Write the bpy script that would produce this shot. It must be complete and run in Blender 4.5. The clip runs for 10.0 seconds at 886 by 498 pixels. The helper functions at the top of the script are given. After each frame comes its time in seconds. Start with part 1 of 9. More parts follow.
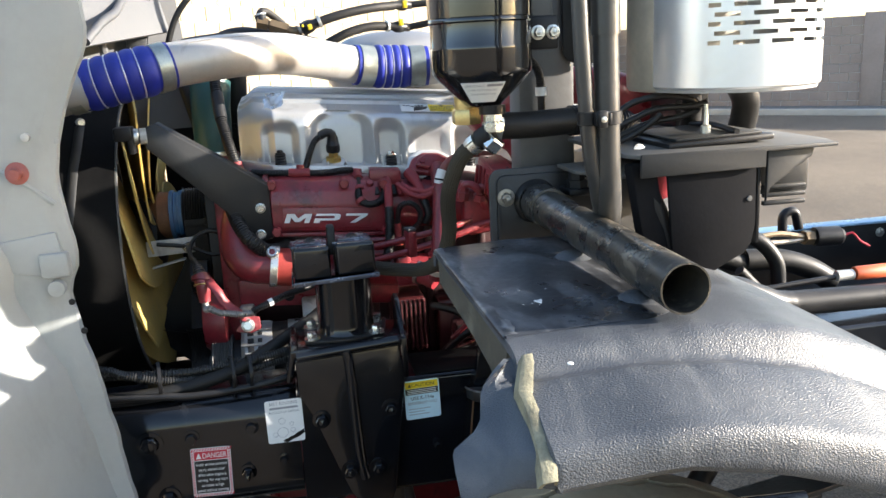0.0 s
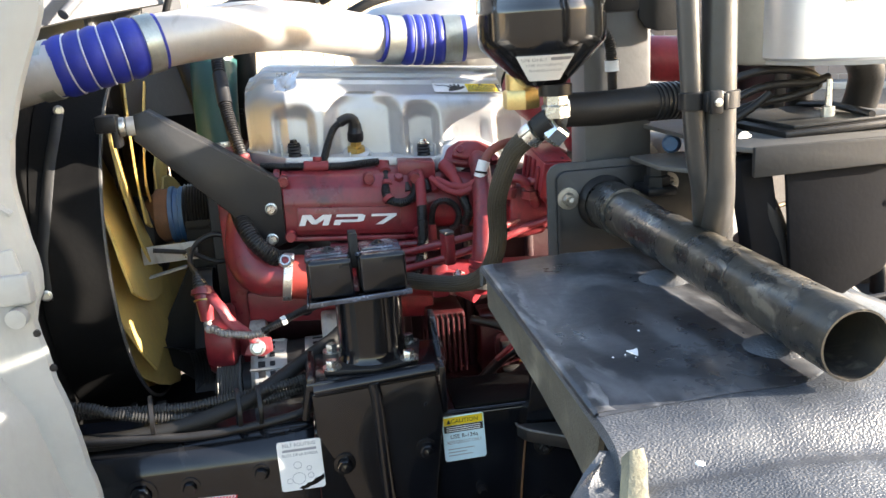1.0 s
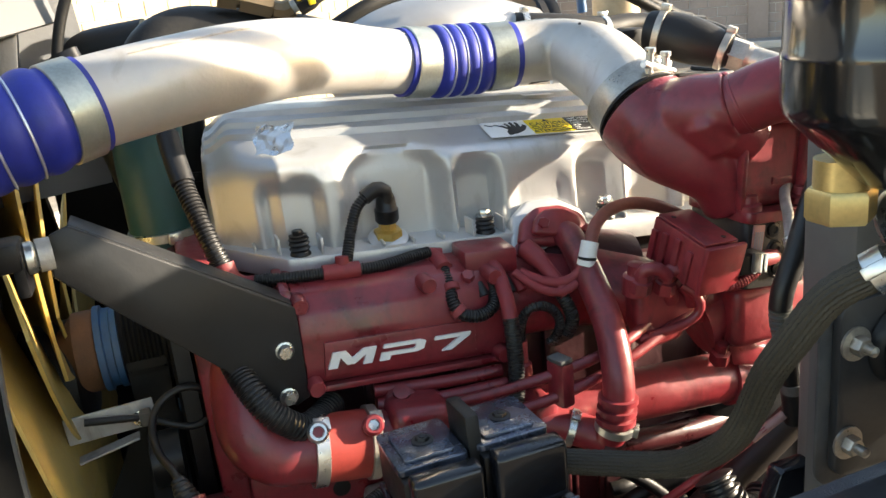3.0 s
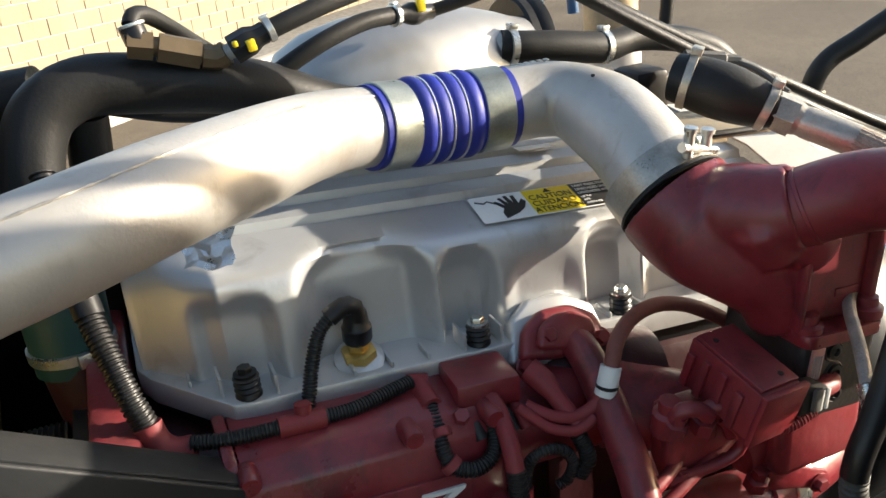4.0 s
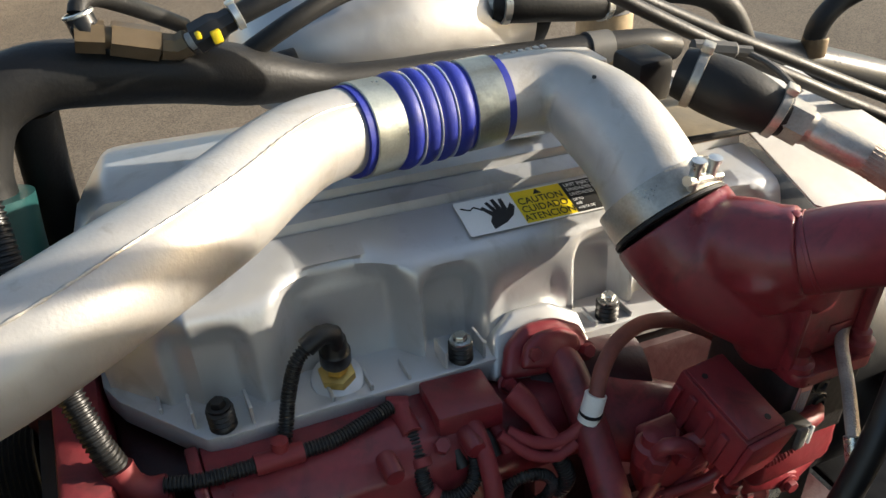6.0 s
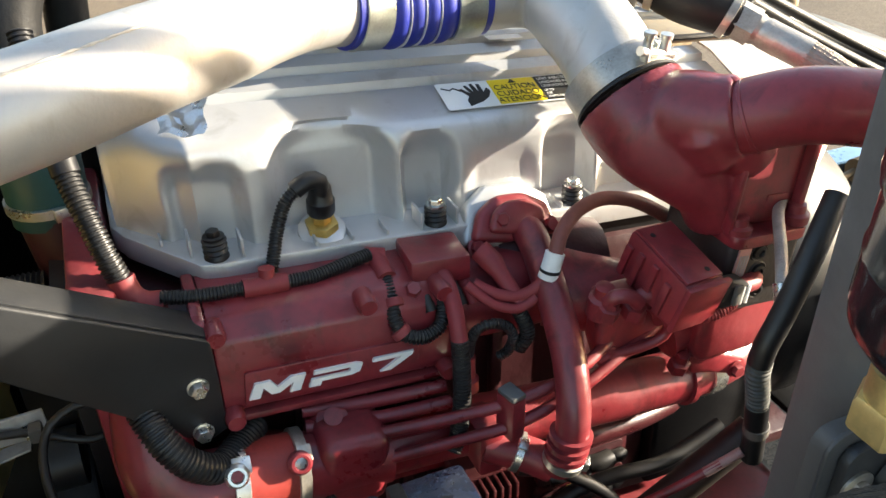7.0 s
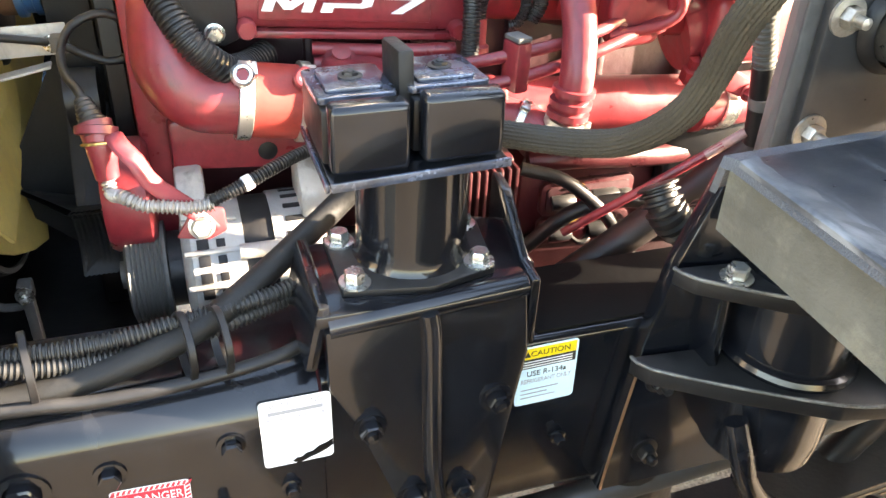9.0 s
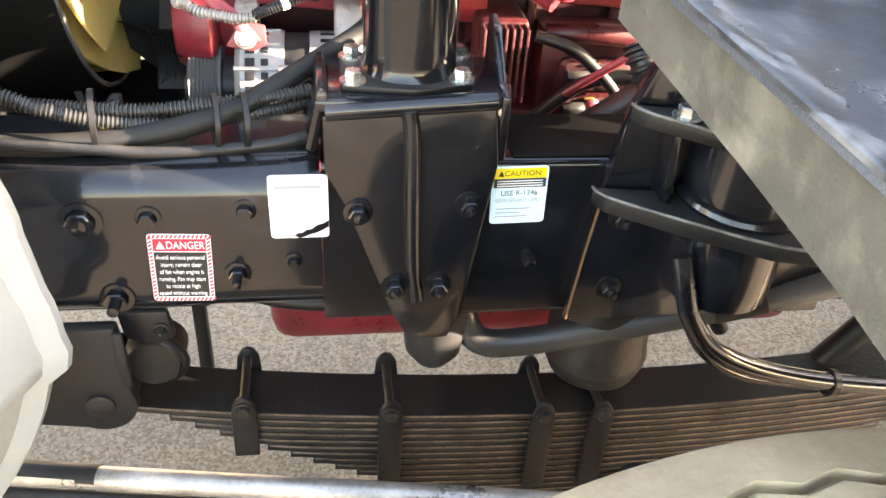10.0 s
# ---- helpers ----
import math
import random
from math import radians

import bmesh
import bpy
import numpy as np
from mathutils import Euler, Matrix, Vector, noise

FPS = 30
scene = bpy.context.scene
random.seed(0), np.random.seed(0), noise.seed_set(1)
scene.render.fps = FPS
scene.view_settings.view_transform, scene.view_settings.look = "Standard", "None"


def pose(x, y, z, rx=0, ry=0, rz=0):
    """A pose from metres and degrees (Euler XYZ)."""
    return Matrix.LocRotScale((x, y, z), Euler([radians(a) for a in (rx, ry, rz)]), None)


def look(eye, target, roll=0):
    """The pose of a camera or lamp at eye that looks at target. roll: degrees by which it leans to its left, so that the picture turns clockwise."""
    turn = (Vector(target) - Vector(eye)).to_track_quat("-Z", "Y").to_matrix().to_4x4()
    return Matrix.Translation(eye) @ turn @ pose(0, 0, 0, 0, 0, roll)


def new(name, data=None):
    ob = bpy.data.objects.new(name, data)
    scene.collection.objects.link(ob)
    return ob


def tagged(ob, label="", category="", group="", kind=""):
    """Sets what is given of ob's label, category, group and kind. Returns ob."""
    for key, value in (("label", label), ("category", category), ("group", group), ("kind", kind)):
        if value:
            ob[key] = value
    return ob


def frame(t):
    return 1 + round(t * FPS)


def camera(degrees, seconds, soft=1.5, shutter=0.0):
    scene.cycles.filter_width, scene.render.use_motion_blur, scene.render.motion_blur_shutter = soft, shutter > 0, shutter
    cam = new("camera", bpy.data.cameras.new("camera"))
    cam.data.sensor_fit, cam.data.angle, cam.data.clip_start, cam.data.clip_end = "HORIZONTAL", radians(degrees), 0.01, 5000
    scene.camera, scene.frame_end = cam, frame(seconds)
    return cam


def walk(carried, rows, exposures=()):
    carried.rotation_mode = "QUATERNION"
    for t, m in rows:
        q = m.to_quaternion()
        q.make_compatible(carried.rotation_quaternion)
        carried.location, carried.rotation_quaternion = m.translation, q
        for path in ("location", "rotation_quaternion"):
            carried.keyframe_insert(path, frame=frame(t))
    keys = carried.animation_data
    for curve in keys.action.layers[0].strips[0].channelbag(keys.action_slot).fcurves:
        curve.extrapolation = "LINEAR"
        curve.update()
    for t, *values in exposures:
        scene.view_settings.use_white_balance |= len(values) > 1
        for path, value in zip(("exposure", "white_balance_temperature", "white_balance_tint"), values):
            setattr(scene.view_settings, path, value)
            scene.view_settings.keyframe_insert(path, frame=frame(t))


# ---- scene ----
cam = camera(56.8, 10.0)
METRES, EYE, TILT, LEAN, TURN = 2.75, 1.67, -13.5, 2.8, -10.5
ROWS = [
    (0.0, 0.0, 0.0, 0.0, 0.0, 0.0, -0.0),
    (0.5, 0.0008, 0.0541, 0.0103, 1.2, -0.77, 0.2),
    (1.0, -0.0123, 0.1068, 0.0199, 1.79, -1.48, 0.44),
    (1.5, -0.0548, 0.1659, 0.0336, -0.79, -1.84, 1.16),
    (2.0, -0.1002, 0.216, 0.0495, -4.74, -1.86, 2.16),
    (2.5, -0.122, 0.2645, 0.0683, -6.7, -2.19, 3.72),
    (4.0, -0.1236, 0.4143, 0.1781, -11.81, -9.71, 5.26),
    (4.5, -0.1129, 0.447, 0.2203, -13.9, -14.49, 4.45),
    (5.0, -0.1161, 0.4772, 0.2516, -14.26, -20.33, 4.12),
    (6.5, -0.1196, 0.4225, 0.2229, -13.18, -20.3, 2.32),
    (7.0, -0.1216, 0.3936, 0.1846, -12.69, -18.34, 1.05),
    (7.5, -0.1243, 0.372, 0.1456, -11.76, -17.39, -0.05),
    (8.0, -0.1252, 0.3561, 0.1082, -11.02, -17.32, -0.87),
    (8.5, -0.1217, 0.3489, 0.0739, -10.33, -17.91, -1.57),
    (9.0, -0.1141, 0.3388, 0.0421, -8.41, -18.75, -3.13),
    (9.5, -0.0948, 0.3112, 0.0107, -3.6, -20.7, -5.83),
    (10.0, -0.057, 0.2557, -0.002, 1.5, -21.18, -6.72),
]
EXPOSURES = [(0.0, 2.12, 6500, 12), (1.5, 2.95, 7150, 14), (2.5, 2.62, 7500, 11), (4.0, 1.45, 7000, 10), (5.0, 1.06, 7100, 10), (6.5, 1.55, 6900, 10), (7.5, 3.04, 7500, 9), (8.5, 4.0, 7700, 12), (10.0, 4.4, 8250, 18)]
walk(cam, [(t, pose(0, 0, EYE, TILT, LEAN, TURN) @ pose(METRES * x, METRES * y, METRES * z, 90 + pitch, roll, yaw)) for t, x, y, z, yaw, pitch, roll in ROWS],
     exposures=EXPOSURES)

# ---- light ----
SUN = Vector((0.947, -0.195, 0.256)).normalized()
world = bpy.data.worlds.new("sky")
scene.world = world
world.use_nodes = True
wn = world.node_tree.nodes
sky = wn.new("ShaderNodeTexSky")
sky.sky_type, sky.sun_disc = "NISHITA", False
sky.sun_elevation = math.asin(SUN.z)
sky.sun_rotation = math.atan2(SUN.x, SUN.y)
sky.altitude, sky.dust_density = 300, 1.5
world.node_tree.links.new(sky.outputs[0], wn["Background"].inputs[0])
wn["Background"].inputs[1].default_value = 0.13
lamp = bpy.data.lights.new("sun", "SUN")
lamp.energy, lamp.angle, lamp.color = 4.5, radians(0.6), (1.0, 0.93, 0.82)
sun = new("sun", lamp)
sun.matrix_world = look(SUN * 30, (0, 0, 0))


# ---- materials ----
def mat(name, col, rough=0.5, metal=0.0, var=0.2, scale=9.0, bump=0.0, bscale=160.0, dust=0.0, dustcol=(0.30, 0.25, 0.19), coat=0.0, rvar=0.12, spec=0.5, up_dust_light=0.0, upcol=(0.13, 0.12, 0.10), stain=0.0, staincol=(0.02, 0.015, 0.012), sscale=14.0, edge=(0.54, 0.66)):
    m = bpy.data.materials.new(name)
    m.use_nodes = True
    nt, N = m.node_tree, m.node_tree.nodes
    b = N["Principled BSDF"]
    tc = N.new("ShaderNodeTexCoord")
    n1 = N.new("ShaderNodeTexNoise")
    n1.inputs["Scale"].default_value, n1.inputs["Detail"].default_value = scale, 6
    n2 = N.new("ShaderNodeTexNoise")
    n2.inputs["Scale"].default_value, n2.inputs["Detail"].default_value = scale * 11, 4
    for n in (n1, n2):
        nt.links.new(tc.outputs["Object"], n.inputs["Vector"])
    add = N.new("ShaderNodeMath")
    add.operation = "MULTIPLY_ADD"
    add.inputs[1].default_value = 0.4
    nt.links.new(n2.outputs[0], add.inputs[0])
    nt.links.new(n1.outputs[0], add.inputs[2])
    rp = N.new("ShaderNodeMapRange")
    rp.inputs[1].default_value, rp.inputs[2].default_value = 0.45, 0.95
    nt.links.new(add.outputs[0], rp.inputs[0])
    mx = N.new("ShaderNodeMix")
    mx.data_type = "RGBA"
    mx.inputs[6].default_value = (*[min(1, c * (1 - var)) for c in col], 1)
    mx.inputs[7].default_value = (*[min(1, c * (1 + var)) for c in col], 1)
    nt.links.new(rp.outputs[0], mx.inputs[0])
    out = mx.outputs[2]
    rr = N.new("ShaderNodeMapRange")
    rr.inputs[3].default_value, rr.inputs[4].default_value = max(0.03, rough - rvar), min(1, rough + rvar)
    nt.links.new(rp.outputs[0], rr.inputs[0])
    rout = rr.outputs[0]
    if dust:
        n3 = N.new("ShaderNodeTexNoise")
        n3.inputs["Scale"].default_value, n3.inputs["Detail"].default_value, n3.inputs["Roughness"].default_value = scale * 0.7, 9, 0.68
        nt.links.new(tc.outputs["Object"], n3.inputs["Vector"])
        dr = N.new("ShaderNodeMapRange")
        dr.inputs[1].default_value, dr.inputs[2].default_value, dr.inputs[4].default_value = 0.48, 0.75, dust
        nt.links.new(n3.outputs[0], dr.inputs[0])
        m2 = N.new("ShaderNodeMix")
        m2.data_type = "RGBA"
        m2.inputs[7].default_value = (*dustcol, 1)
        nt.links.new(dr.outputs[0], m2.inputs[0])
        nt.links.new(out, m2.inputs[6])
        out = m2.outputs[2]
        ra = N.new("ShaderNodeMath")
        ra.operation, ra.use_clamp = "MULTIPLY_ADD", True
        ra.inputs[1].default_value = 0.5
        nt.links.new(dr.outputs[0], ra.inputs[0])
        nt.links.new(rout, ra.inputs[2])
        rout = ra.outputs[0]
    if stain:
        # oily blotches and runs of their own shape
        mq = N.new("ShaderNodeMapping")
        mq.inputs["Location"].default_value, mq.inputs["Scale"].default_value = (3.7, 1.9, 5.3), (1.0, 1.0, 0.55)
        nt.links.new(tc.outputs["Object"], mq.inputs["Vector"])
        n5 = N.new("ShaderNodeTexNoise")
        n5.inputs["Scale"].default_value, n5.inputs["Detail"].default_value, n5.inputs["Roughness"].default_value, n5.inputs["Distortion"].default_value = sscale, 8, 0.62, 0.6
        nt.links.new(mq.outputs[0], n5.inputs["Vector"])
        sr = N.new("ShaderNodeMapRange")
        sr.inputs[1].default_value, sr.inputs[2].default_value, sr.inputs[4].default_value = edge[0], edge[1], stain
        nt.links.new(n5.outputs[0], sr.inputs[0])
        m5 = N.new("ShaderNodeMix")
        m5.data_type = "RGBA"
        m5.inputs[7].default_value = (*staincol, 1)
        nt.links.new(sr.outputs[0], m5.inputs[0])
        nt.links.new(out, m5.inputs[6])
        out = m5.outputs[2]
    if up_dust_light:
        # dust and skylight put into the colour of what faces up, broken by noise
        ge, se = N.new("ShaderNodeNewGeometry"), N.new("ShaderNodeSeparateXYZ")
        nt.links.new(ge.outputs["Normal"], se.inputs[0])
        um = N.new("ShaderNodeMapRange")
        um.inputs[1].default_value, um.inputs[2].default_value, um.inputs[4].default_value = 0.3, 0.95, up_dust_light
        nt.links.new(se.outputs[2], um.inputs[0])
        nn = N.new("ShaderNodeTexNoise")
        nn.inputs["Scale"].default_value, nn.inputs["Detail"].default_value = 26, 7
        nt.links.new(tc.outputs["Object"], nn.inputs["Vector"])
        nm = N.new("ShaderNodeMapRange")
        nm.inputs[1].default_value, nm.inputs[2].default_value, nm.inputs[3].default_value = 0.35, 0.65, 0.35
        nt.links.new(nn.outputs[0], nm.inputs[0])
        mu_ = N.new("ShaderNodeMath")
        mu_.operation = "MULTIPLY"
        nt.links.new(um.outputs[0], mu_.inputs[0])
        nt.links.new(nm.outputs[0], mu_.inputs[1])
        m3 = N.new("ShaderNodeMix")
        m3.data_type = "RGBA"
        m3.inputs[7].default_value = (*upcol, 1)
        nt.links.new(mu_.outputs[0], m3.inputs[0])
        nt.links.new(out, m3.inputs[6])
        out = m3.outputs[2]
        r3 = N.new("ShaderNodeMath")
        r3.operation, r3.use_clamp = "MULTIPLY_ADD", True
        r3.inputs[1].default_value = 0.4
        nt.links.new(mu_.outputs[0], r3.inputs[0])
        nt.links.new(rout, r3.inputs[2])
        rout = r3.outputs[0]
    nt.links.new(out, b.inputs["Base Color"])
    nt.links.new(rout, b.inputs["Roughness"])
    b.inputs["Metallic"].default_value = metal
    b.inputs["Coat Weight"].default_value = coat
    b.inputs["Coat Roughness"].default_value = 0.08
    b.inputs["Specular IOR Level"].default_value = spec
    if bump:
        n4 = N.new("ShaderNodeTexNoise")
        n4.inputs["Scale"].default_value, n4.inputs["Detail"].default_value = bscale, 3
        nt.links.new(tc.outputs["Object"], n4.inputs["Vector"])
        bp = N.new("ShaderNodeBump")
        bp.inputs["Strength"].default_value, bp.inputs["Distance"].default_value = bump, 0.002
        nt.links.new(n4.outputs[0], bp.inputs["Height"])
        nt.links.new(bp.outputs[0], b.inputs["Normal"])
    return m


RED = mat("red_engine_enamel", (0.205, 0.019, 0.026), 0.36, 0, 0.34, 9, 0.45, 46, dust=0.5, dustcol=(0.185, 0.048, 0.048), coat=0.12, rvar=0.16, up_dust_light=0.17, upcol=(0.23, 0.085, 0.078), stain=0.62, staincol=(0.045, 0.009, 0.010), sscale=17)
RED_D = mat("red_rubber_paint", (0.21, 0.021, 0.026), 0.6, 0, 0.25, 9, 0.2, 140, dust=0.2, dustcol=(0.28, 0.15, 0.12))
# grimy red, its base darkened to hold the shade low on the block
GRIMY_SHADED = mat("grimy_red_darkened_for_shade", (0.034, 0.007, 0.009), 0.42, 0, 0.45, 9, 0.35, 90, dust=0.5, dustcol=(0.045, 0.022, 0.02))
CAST = mat("cast_aluminium_paint", (0.53, 0.535, 0.535), 0.38, 0.5, 0.06, 5, 0.10, 620, rvar=0.07, dust=0.12, dustcol=(0.42, 0.39, 0.34), stain=0.30, staincol=(0.24, 0.225, 0.20), sscale=22, edge=(0.56, 0.70))
ALU = mat("mill_aluminium_tube", (0.50, 0.48, 0.445), 0.40, 0.45, 0.12, 6, 0.14, 260, rvar=0.10, dust=0.35, dustcol=(0.50, 0.44, 0.36), stain=0.45, staincol=(0.30, 0.24, 0.17), sscale=26, edge=(0.57, 0.72))
ALU_R = mat("rough_cast_aluminium", (0.46, 0.45, 0.425), 0.55, 0.3, 0.14, 9, 0.45, 160, dust=0.30, dustcol=(0.33, 0.30, 0.26), stain=0.5, staincol=(0.14, 0.12, 0.10), sscale=20)
POLISH = mat("polished_aluminium", (0.80, 0.80, 0.80), 0.34, 0.7, 0.05, 6, 0.05, 60, rvar=0.07)
BAND = mat("yellowed_zinc_band", (0.40, 0.42, 0.37), 0.36, 0.8, 0.25, 30, 0.15, 90, rvar=0.1)
FITTING = mat("tarnished_steel_fitting", (0.44, 0.40, 0.34), 0.38, 0.75, 0.3, 30, 0.3, 160, dust=0.3, dustcol=(0.30, 0.24, 0.17))
BLUE = mat("blue_silicone", (0.010, 0.022, 0.27), 0.50, 0, 0.22, 14, 0.1, 200, dust=0.35, dustcol=(0.035, 0.040, 0.16))
GLOSS = mat("black_gloss_enamel", (0.0052, 0.0060, 0.0082), 0.19, 0, 0.3, 6, 0.20, 22, dust=0.06, dustcol=(0.055, 0.057, 0.062), coat=0.5, rvar=0.09, spec=0.25, up_dust_light=0.06, upcol=(0.085, 0.085, 0.088))
BLACK = mat("black_satin_paint", (0.008, 0.008, 0.009), 0.40, 0, 0.3, 8, 0.12, 130, dust=0.10, dustcol=(0.06, 0.055, 0.047), spec=0.3, up_dust_light=0.25, upcol=(0.09, 0.086, 0.08))
SHROUD = mat("black_moulded_plastic", (0.006, 0.006, 0.006), 0.6, 0, 0.3, 8, 0.15, 130, dust=0.08, dustcol=(0.03, 0.027, 0.022), spec=0.06)
ARM_G = mat("dusty_black_steel", (0.014, 0.0145, 0.0155), 0.42, 0, 0.25, 8, 0.12, 130, dust=0.15, dustcol=(0.05, 0.048, 0.045), spec=0.35, up_dust_light=0.14)
TUBE_G = mat("dark_grey_painted_tube", (0.040, 0.039, 0.037), 0.38, 0, 0.3, 6, 0.15, 120, dust=0.35, dustcol=(0.085, 0.078, 0.066))
GREY_D = mat("dark_grey_painted_steel", (0.018, 0.0185, 0.019), 0.5, 0, 0.2, 6, 0.12, 150, dust=0.2, dustcol=(0.045, 0.042, 0.037), spec=0.3, up_dust_light=0.4)
SKIRT = mat("dusty_grained_plastic", (0.085, 0.081, 0.066), 0.7, 0, 0.3, 6, 0.5, 320, dust=0.95, dustcol=(0.31, 0.285, 0.215), spec=0.25)
RUBBER = mat("black_rubber", (0.010, 0.010, 0.010), 0.5, 0, 0.3, 12, 0.2, 220, dust=0.15, dustcol=(0.05, 0.045, 0.037), spec=0.3, up_dust_light=0.08)
DUSTY_C = mat("dusty_conduit_plastic", (0.016, 0.016, 0.016), 0.45, 0, 0.3, 10, 0.1, 200, dust=0.28, dustcol=(0.09, 0.085, 0.075), up_dust_light=0.15)
SPUN = mat("spun_aluminium", (0.46, 0.45, 0.43), 0.42, 0.8, 0.1, 5, 0.08, 120)
BRAID = mat("dusty_braided_rubber", (0.030, 0.025, 0.016), 0.62, 0, 0.3, 10, 0.8, 330, dust=0.30, dustcol=(0.095, 0.078, 0.045))
PLAST = mat("black_ribbed_plastic", (0.010, 0.010, 0.011), 0.38, 0, 0.2, 14, dust=0.15, dustcol=(0.07, 0.065, 0.055), spec=0.35, up_dust_light=0.25)
GREY = mat("grey_primer_steel", (0.085, 0.084, 0.080), 0.6, 0, 0.15, 5, 0.12, 150, dust=0.2, dustcol=(0.14, 0.13, 0.115), up_dust_light=0.3, upcol=(0.17, 0.155, 0.13))
FEND = mat("textured_dark_plastic", (0.044, 0.050, 0.059), 0.40, 0, 0.15, 5, 0.0, 150, dust=0.40, dustcol=(0.125, 0.132, 0.142))
WHITE = mat("white_hood_paint", (0.29, 0.302, 0.292), 0.45, 0, 0.07, 5, 0.35, 45, dust=0.25, dustcol=(0.38, 0.37, 0.33), stain=0.28, staincol=(0.15, 0.15, 0.14), sscale=9, edge=(0.55, 0.75))
GREYW = mat("grey_hood_underside", (0.075, 0.078, 0.083), 0.6, 0, 0.12, 5, 0.3, 90)
ZINC = mat("zinc_plated_steel", (0.62, 0.62, 0.58), 0.3, 0.9, 0.15, 20)
BRASS = mat("brass", (0.55, 0.38, 0.12), 0.35, 0.9, 0.2, 20)
BRONZE = mat("tarnished_bronze", (0.14, 0.10, 0.058), 0.5, 0.7, 0.25, 20, dust=0.2)
OCHRE = mat("ochre_fan_plastic", (0.50, 0.355, 0.105), 0.5, 0, 0.22, 6, 0.1, 80, dust=0.25, dustcol=(0.30, 0.22, 0.09))
TEAL = mat("dark_green_paint", (0.010, 0.060, 0.058), 0.4, 0, 0.2, 8)
BLUEP = mat("blue_pulley_paint", (0.03, 0.10, 0.22), 0.45, 0, 0.25, 14, dust=0.2)
BROWN = mat("brown_rusty_hub", (0.16, 0.075, 0.035), 0.7, 0.2, 0.3, 25, 0.3, 150)
RUST = mat("dusty_rusted_spring_steel", (0.009, 0.0087, 0.0083), 0.50, 0.1, 0.6, 14, 0.5, 120, dust=0.11, dustcol=(0.06, 0.042, 0.028), up_dust_light=0.05)
EDGE_R = mat("rubbed_spring_edge", (0.125, 0.092, 0.066), 0.5, 0.3, 0.9, 22, 0.6, 120, dust=0.85, dustcol=(0.014, 0.012, 0.011))
# worn steel; the blue in its base paints the sky's reflection
WORN_SKY = mat("worn_steel_and_paint_sky_tinted", (0.085, 0.105, 0.15), 0.20, 0.6, 0.7, 22, 0.25, 60, dust=0.42, dustcol=(0.20, 0.16, 0.105), coat=0.25)
TUBE_OLD = mat("scuffed_black_pipe", (0.045, 0.044, 0.042), 0.28, 0.5, 0.4, 10, 0.4, 70, dust=0.75, dustcol=(0.16, 0.135, 0.09))
TYRE = mat("dusty_tyre_rubber", (0.33, 0.265, 0.18), 0.95, 0, 0.2, 9, 0.5, 120, dust=0.6, dustcol=(0.47, 0.39, 0.27), spec=0.1)
LAB_W = mat("white_sticker", (0.80, 0.80, 0.78), 0.45, 0, 0.04, 20)
LAB_Y = mat("yellow_sticker", (0.80, 0.58, 0.02), 0.4, 0, 0.05, 20)
LAB_K = mat("black_sticker_print", (0.012, 0.012, 0.012), 0.45, 0, 0.1, 20)
LAB_R = mat("red_sticker_print", (0.55, 0.02, 0.04), 0.45, 0, 0.08, 20)
LAB_B = mat("pale_blue_sticker", (0.60, 0.79, 0.86), 0.45, 0, 0.05, 20)
LAB_G = mat("grey_print", (0.30, 0.30, 0.32), 0.5, 0, 0.1, 20)
PAPER = mat("aged_cream_sticker", (0.66, 0.64, 0.52), 0.5, 0, 0.06, 30)
TAPE = mat("white_tape", (0.75, 0.75, 0.73), 0.5, 0, 0.06, 30)
ORANGE = mat("orange_cap", (0.55, 0.10, 0.03), 0.5)
ASPHALT = mat("weathered_asphalt", (0.170, 0.138, 0.102), 0.9, 0, 0.25, 0.5, 0.8, 70, dust=0.4, dustcol=(0.25, 0.215, 0.17), spec=0.2)
BLOCKW = mat("tan_concrete_block", (0.30, 0.245, 0.165), 0.9, 0, 0.14, 2.0, 0.7, 60)
BLOCKG = mat("grey_brown_concrete_block", (0.31, 0.25, 0.215), 0.9, 0, 0.14, 2.0, 0.7, 60)
KERB = mat("pale_kerb_concrete", (0.45, 0.42, 0.37), 0.9, 0, 0.12, 3.0, 0.4, 60)
GRAVEL = mat("grey_gravel", (0.20, 0.19, 0.175), 0.95, 0, 0.5, 12.0, 0.9, 40)

# leather-like grain of the moulded fender
nt = FEND.node_tree
v = nt.nodes.new("ShaderNodeTexVoronoi")
v.inputs["Scale"].default_value = 600
v.feature = "SMOOTH_F1"
tcn = [n for n in nt.nodes if n.type == "TEX_COORD"][0]
mp = nt.nodes.new("ShaderNodeMapping")
mp.inputs["Scale"].default_value = (0.75, 1.25, 1.0)
nt.links.new(tcn.outputs["Object"], mp.inputs["Vector"])
nt.links.new(mp.outputs[0], v.inputs["Vector"])
bp = nt.nodes.new("ShaderNodeBump")
bp.inputs["Strength"].default_value, bp.inputs["Distance"].default_value = 0.75, 0.0011
nt.links.new(v.outputs["Distance"], bp.inputs["Height"])
nt.links.new(bp.outputs[0], nt.nodes["Principled BSDF"].inputs["Normal"])

